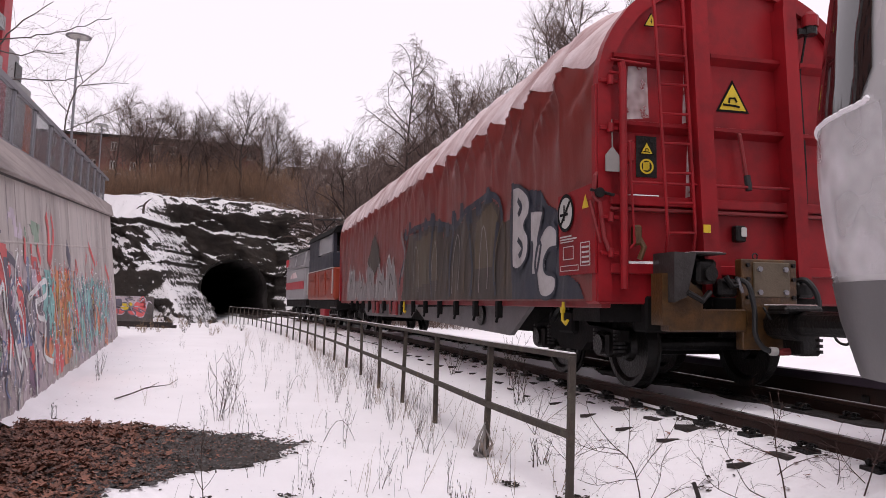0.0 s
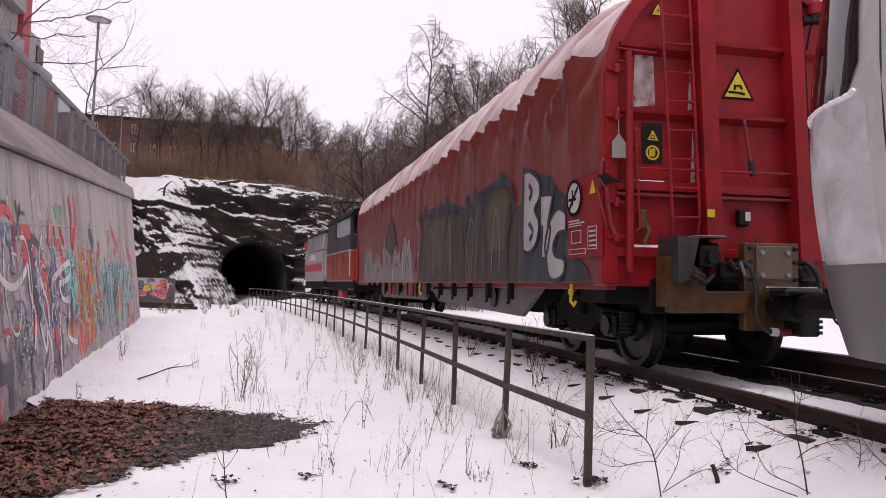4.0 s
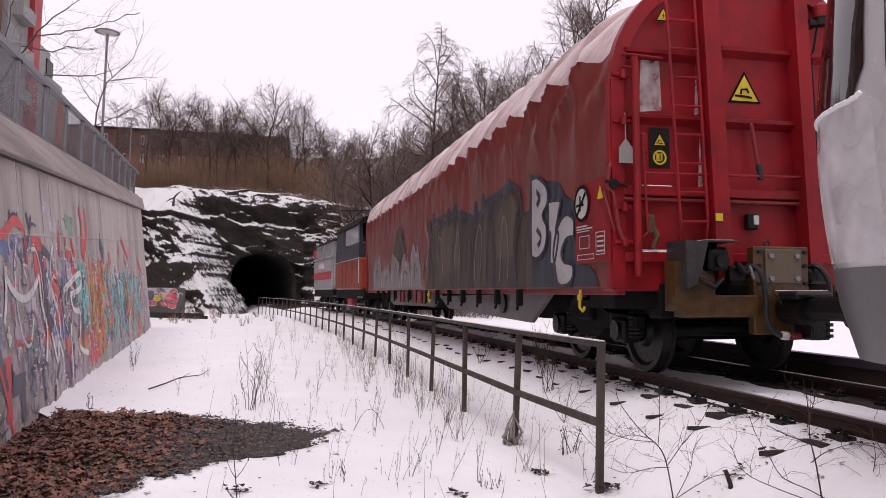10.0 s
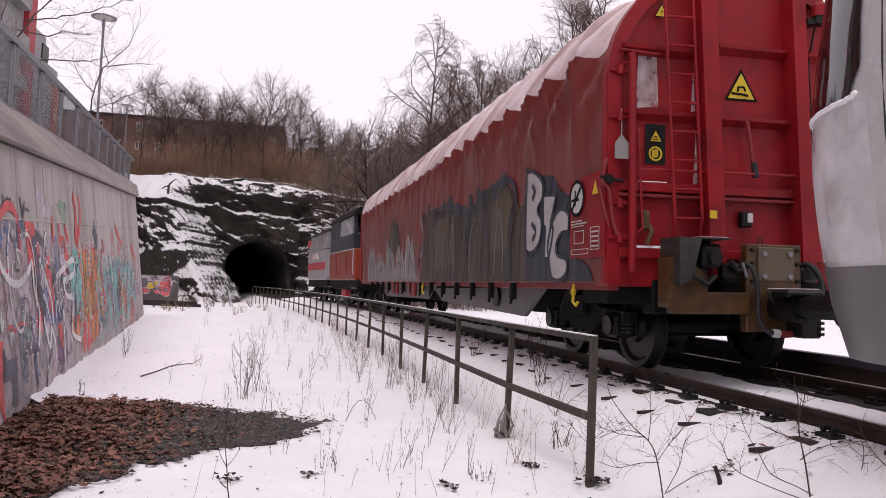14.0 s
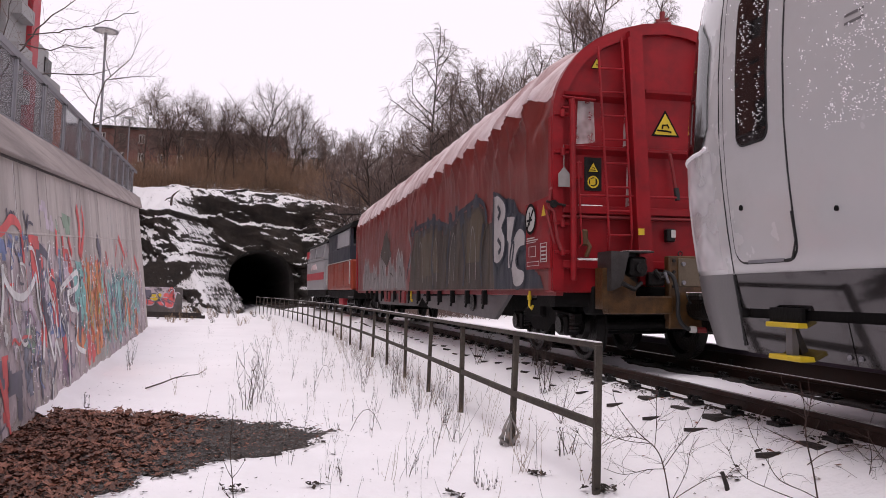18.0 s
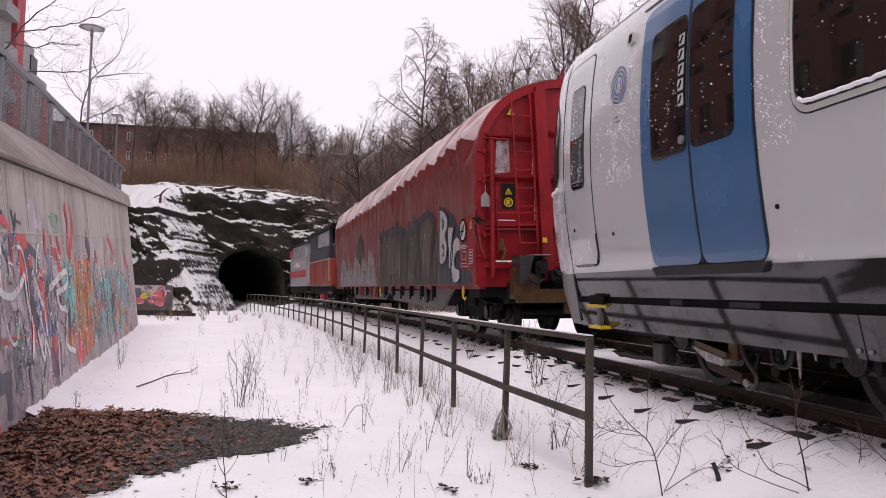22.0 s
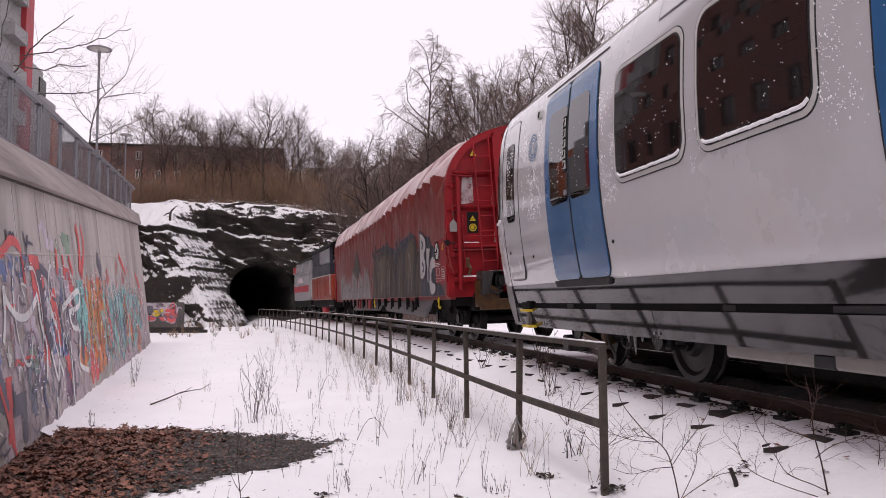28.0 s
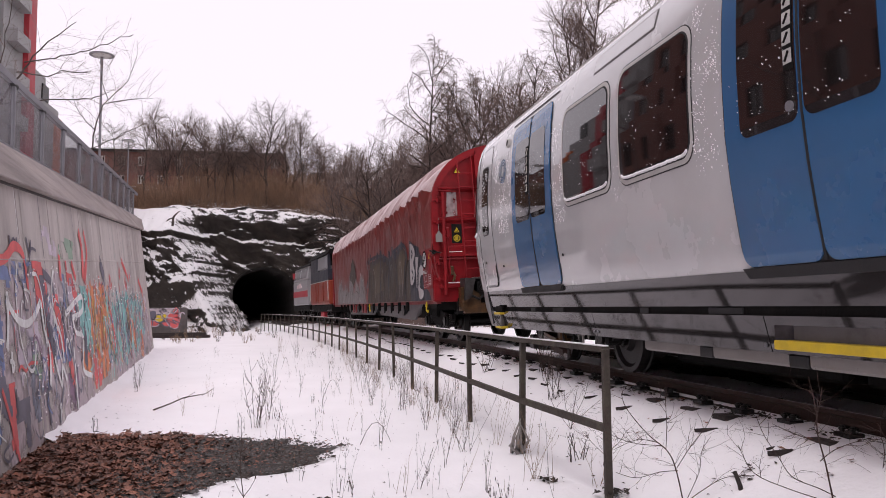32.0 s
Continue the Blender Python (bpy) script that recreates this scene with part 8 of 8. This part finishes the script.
SHOOT = mat("dark_shoots", (0.045, 0.022, 0.017), 0.8, 0, 0.3, 8.0, 0.0, 30.0)
sapling(2.60, 5.15, ([(0, -0.1), (-0.08, 0.235), (-0.15, 0.39), (-0.29, 0.51), (-0.44, 0.69), (-0.48, 0.80)], [(-0.15, 0.39), (-0.145, 0.55), (-0.15, 0.65), (-0.16, 0.82)], [(-0.075, 0.26), (0.02, 0.41), (0.14, 0.57), (0.20, 0.71)], [(0.0, 0.03), (0.12, 0.12), (0.26, 0.20), (0.44, 0.21), (0.60, 0.17)], [(-0.15, 0.40), (-0.30, 0.41), (-0.42, 0.44), (-0.55, 0.50)], [(-0.22, 0.45), (-0.36, 0.47), (-0.52, 0.40)], [(-0.07, 0.25), (-0.20, 0.24), (-0.36, 0.20), (-0.50, 0.24)], [(-0.01, 0.02), (0.10, 0.22), (0.13, 0.36), (0.20, 0.46)]), 201, "bare many-stemmed sapling in the snow by the track")
sapling(3.13, 4.30, ([(0, -0.1), (-0.055, 0.19), (-0.10, 0.37), (-0.11, 0.53), (-0.15, 0.72)], [(0, 0.0), (-0.10, 0.05), (-0.26, 0.12), (-0.35, 0.25), (-0.43, 0.37), (-0.48, 0.49)], [(-0.08, -0.02), (-0.29, 0.05), (-0.48, 0.14), (-0.56, 0.30)], [(-0.06, 0.20), (0.03, 0.26), (0.14, 0.30), (0.26, 0.33)], [(0.01, 0.0), (0.16, 0.02), (0.28, 0.06), (0.38, 0.16)], [(-0.10, 0.33), (-0.25, 0.38), (-0.38, 0.44)], [(0.22, -0.05), (0.30, 0.12), (0.34, 0.26), (0.33, 0.36)], [(-0.10, 0.42), (-0.06, 0.56), (-0.04, 0.66)]), 204, "bare many-stemmed sapling with reddish stems by the track", 0.006)
sapling(3.42, 4.05, ([(0, -0.1), (0.05, 0.2), (0.08, 0.38), (0.07, 0.5)], [(0.02, 0.08), (-0.10, 0.2), (-0.18, 0.34)], [(0.05, 0.2), (0.18, 0.32), (0.24, 0.42)]), 206, "small bare sapling in the snow by the track")
sapling(2.55, 6.6, ([(0, -0.05), (0.03, 0.16), (0.02, 0.34)], [(0.02, 0.1), (-0.10, 0.22), (-0.14, 0.3)], [(0.02, 0.1), (0.14, 0.20), (0.22, 0.32)]), 208, "small bare sapling in the snow by the track", 0.005)
sapling(2.75, 8.0, ([(0, -0.05), (0.04, 0.22), (0.08, 0.42)], [(0.0, 0.0), (-0.16, 0.22), (-0.24, 0.38)], [(0.02, 0.05), (0.22, 0.22), (0.38, 0.34)], [(0.0, 0.0), (-0.05, 0.25), (-0.06, 0.42)], [(0.03, 0.1), (0.16, 0.32), (0.22, 0.5)]), 209, "spreading bare shrub by the track fence", 0.005)
solid("cut_stump", G().tube([(0.02, 0, -0.12), (-0.01, 0, 0.03), (-0.04, 0.01, 0.12)], 0.019, 7, True, 0.014), SLEEPER, "short dark cut stump in the snow", "stump", at=pose(2.91, 4.97, ground_z(2.91, 4.97)))
for k in range(26):
    x, y = rng.uniform(-7.2, -1.4), rng.uniform(33, 50)
    weed(x, y, rng.uniform(0.25, 0.6), 130 + k, 10, STRAW if k % 3 else STALK, 0.8, 2, 0.007, "dry_grass", "pale dry grass near the tunnel", False)
for k in range(70):
    y = 5.4 + 9 * rng.random() ** 1.4
    x = rng.uniform(-0.6 - 0.05 * y, tx(y) - 2.7)
    if not in_patch(x, y, 1.08):
        weed(x, y, rng.uniform(0.12, 0.5), 500 + k, 1, STALK if k % 4 else STRAW, 0.25, rng.choice((0, 1, 3)), 0.0019)
for x, y, h, seed in ((-0.27, 8.6, 0.5, 601), (-0.02, 7.9, 0.42, 602), (0.12, 8.9, 0.5, 603), (-0.7, 9.2, 0.35, 604), (0.35, 7.3, 0.4, 605), (0.85, 8.9, 0.55, 606)):
    weed(x, y, h, seed, 1, STALK, 0.08, 7, 0.0028, "dry_weed", "slender seed-headed weed standing in the snow")
stump = thing("dead_stump", "leaning dead stump with broken limbs on the snowy ledge", "stump", at=pose(-10.0, 61.0, 7.35) @ Matrix.Scale(0.5, 4))
part("trunk", G().tube(smooth([(0, 0, -0.8), (0.1, 0, 0.5), (0.55, 0, 1.1)]), 0.20, 7, True, 0.11), BARK, stump)
part("limb", G().tube(smooth([(0.45, 0, 0.95), (0.8, 0, 1.35), (1.15, 0, 1.5)]), 0.10, 6, True, 0.05), BARK, stump)
part("limb", G().tube(smooth([(0.1, 0, 0.35), (-0.45, 0.1, 0.30), (-0.9, 0, -0.1)]), 0.12, 6, True, 0.07), BARK, stump)
# clumps of dead leaves against the rail foot
g = G()
for k in range(70):
    y = rng.uniform(4.6, 16)
    lat = (-0.93 if k % 3 else 0.55) + rng.gauss(0, 0.03)
    p = beside(y, lat, 0)
    zz = beside(y, lat, -0.15).z if k % 3 == 0 else ground_z(p.x, p.y)
    for q in range(rng.randint(5, 16)):
        leaf(g, p.x + rng.gauss(0, 0.05), p.y + rng.gauss(0, 0.10), zz + rng.uniform(0.0, 0.035), rng.uniform(0.014, 0.032), rng)
solid("leaf_clumps", g, DEBRIS, "dark dead leaves caught along the rail foot", "leaves", kind="stuff")
stick = [(-2.2, 11.98), (-2.05, 12.45), (-1.92, 12.9), (-1.80, 13.35), (-1.70, 13.8), (-1.62, 14.25)]
solid("fallen_branch", G().tube([(x, y, ground_z(x, y) + 0.05 + 0.03 * sin(4 * y)) for x, y in stick], 0.011, 6, True, 0.005).tube([(-1.92, 12.9, ground_z(-1.92, 12.9) + 0.06), (-1.75, 12.95, ground_z(-1.75, 12.95) + 0.16)], 0.006, 5, True, 0.003), STALK, "thin fallen branch lying on the snow", "branch")
for k, (x, y, a) in enumerate(((0.55, 8.4, 30), (-0.6, 20.0, 70), (0.3, 13.5, 50))):
    h = 0.5
    pts = [(0.9 * h * i / 6 * cos(radians(a)), 0.9 * h * i / 6 * sin(radians(a)), h * sin(pi * (0.15 + 0.8 * i / 6)) * 0.8) for i in range(7)]
    solid("bent_stem", G().tube(pts, 0.005, 4, False, 0.002), STALK, "thin bent stem arching over the snow", "stem", "bent stems", at=pose(x, y, ground_z(x, y) - 0.16))
g = G()
for k in range(60):
    a, r = rng.uniform(0, 2 * pi), rng.uniform(0, 0.16)
    leaf(g, 2.26 + r * cos(a) + 0.05, 5.75 + r * sin(a), ground_z(2.26, 5.75) + rng.uniform(0.01, 0.06), rng.uniform(0.02, 0.04), rng)
for x, y, n_ in ((1.16, 5.75, 14), (-0.44, 6.0, 16), (0.15, 6.1, 10), (1.99, 6.4, 24), (3.0, 5.1, 12), (-0.78, 7.5, 16), (-0.70, 7.2, 18), (-0.62, 7.9, 14), (-0.5, 7.6, 10), (-3.1, 9.4, 14), (-2.75, 9.5, 10)):
    for k in range(n_):
        px, py = x + rng.gauss(0, 0.045), y + rng.gauss(0, 0.05)
        (lobed_leaf if k % 3 == 0 else leaf)(g, px, py, ground_z(px, py) + rng.uniform(0.005, 0.035), rng.uniform(0.018, 0.036), rng)
solid("leaf_heap", g, DEBRIS, "dark dead leaves heaped at the fence post and scattered on snow", "leaves", kind="stuff")
rags = fence_at(FY[1]) + Vector((-0.05, -0.05, 0.0))
g = G()
for k in range(5):
    pts = [(rags.x + 0.05 * sin(k), rags.y + 0.03 * k, rags.z - 0.02), (rags.x - 0.09 * cos(k * 1.7), rags.y - 0.03 * k, rags.z + 0.06 + 0.03 * k), (rags.x + 0.03, rags.y + 0.02, rags.z + 0.2 + 0.03 * k)]
    g.tube(pts, 0.024, 5, True, 0.006)
solid("plastic_scrap", g, CASE, "crumpled pale plastic caught on a fence post", "plastic scrap")


# snow blown against the foot of the wall, and flecks of it stuck to the paint
rows = []
for i in range(160):
    u = 9.2 + 20.0 * i / 159
    h = 0.05 + 0.07 * (0.5 + 0.5 * fbm(u * 1.7, 4.0)) + 0.03 * fbm(u * 7, 2.0)
    row = []
    for q in range(7):
        f = q / 6
        p = wall_paint(u, -0.72, 0.42 * f * (1 + 0.3 * fbm(u * 1.1, 9.0)) - 0.02)
        row.append((p.x, p.y, ground_z(p.x, p.y) - 0.03 + (h + 0.05) * (1 - f) ** 2))
    rows.append(row)
solid("snow_drift", G().grid(rows), SNOW, "low drift of snow along the foot of the wall", "snow drift", kind="structure", smooth=True)
rng = random.Random(88)
g = G()
for k in range(1100):
    u, z = rng.uniform(9.0, 28.0), rng.uniform(-0.6, 1.15) if k % 5 else rng.uniform(1.0, 1.35)
    if fbm(u * 0.9, z * 1.6, 3.0) < 0.0:
        continue
    s = rng.uniform(0.006, 0.02)
    c = wall_paint(u, z, 0.018)
    g.add([wall_paint(u - s, z, 0.017), wall_paint(u, z - s * 0.7, 0.017), wall_paint(u + s, z, 0.017), wall_paint(u, z + s * 0.8, 0.017), wall_paint(u, z, 0.03)], [(0, 1, 4), (1, 2, 4), (2, 3, 4), (3, 0, 4)])
tagged(part("snow_flecks", g, SNOW, wall, "flecks of snow stuck to the painted wall"), kind="stuff")

# ---------------------------------------------------------------- how the train moves
# seconds and the place of the wagon's rear end along the track
TRAIN = [(0.0, 7.22), (0.5, 7.31), (1.0, 7.395), (1.5, 7.455), (2.0, 7.50), (2.5, 7.525), (3.0, 7.535), (4.0, 7.53), (5.5, 7.505), (6.5, 7.505), (8.0, 7.52), (9.0, 7.537), (10.0, 7.55), (12.0, 7.55), (13.5, 7.552), (14.0, 7.56), (14.5, 7.60), (15.0, 7.71), (15.5, 7.88), (16.0, 8.09),
         (16.5, 8.34), (17.0, 8.66), (17.5, 8.98), (18.0, 9.27), (18.5, 9.59), (19.0, 9.94), (19.5, 10.34), (20.0, 10.77), (20.5, 11.21), (21.0, 11.62), (21.5, 12.0), (22.0, 12.37), (22.5, 12.72), (23.0, 13.04), (23.5, 13.35), (24.0, 13.64), (24.5, 13.90), (25.0, 14.15), (25.5, 14.38),
         (26.0, 14.58), (26.5, 14.76), (27.0, 14.92), (27.5, 15.07), (28.0, 15.22), (28.5, 15.40), (29.0, 15.61), (29.5, 15.84), (30.0, 16.07), (30.5, 16.27), (31.0, 16.45), (31.5, 16.61), (32.0, 16.77)]


def motions():
    first = TRAIN[0][1]
    for ob, off, p1, p2, sets, places, r in (
        (wagon, 0.0, 2.375, 16.15, wagon_sets, WAGON_Y, 0.46),
        (car, -1.692, -13.3, -3.23, car_sets, CAR_Y, 0.43),
        (loco, 20.75, 2.0, 5.7, loco_sets, LOCO_Y, 0.46),
        (motor, 28.9, 1.8, 5.2, motor_sets, MOTOR_Y, 0.46),
    ):
        walk(ob, [(t, vehicle(s + off, p1, p2)) for t, s in TRAIN])
        for ws, y in zip(sets, places):
            walk(ws, [(t, pose(0, y, r, -math.degrees((s - first) / r))) for t, s in TRAIN])


motions()
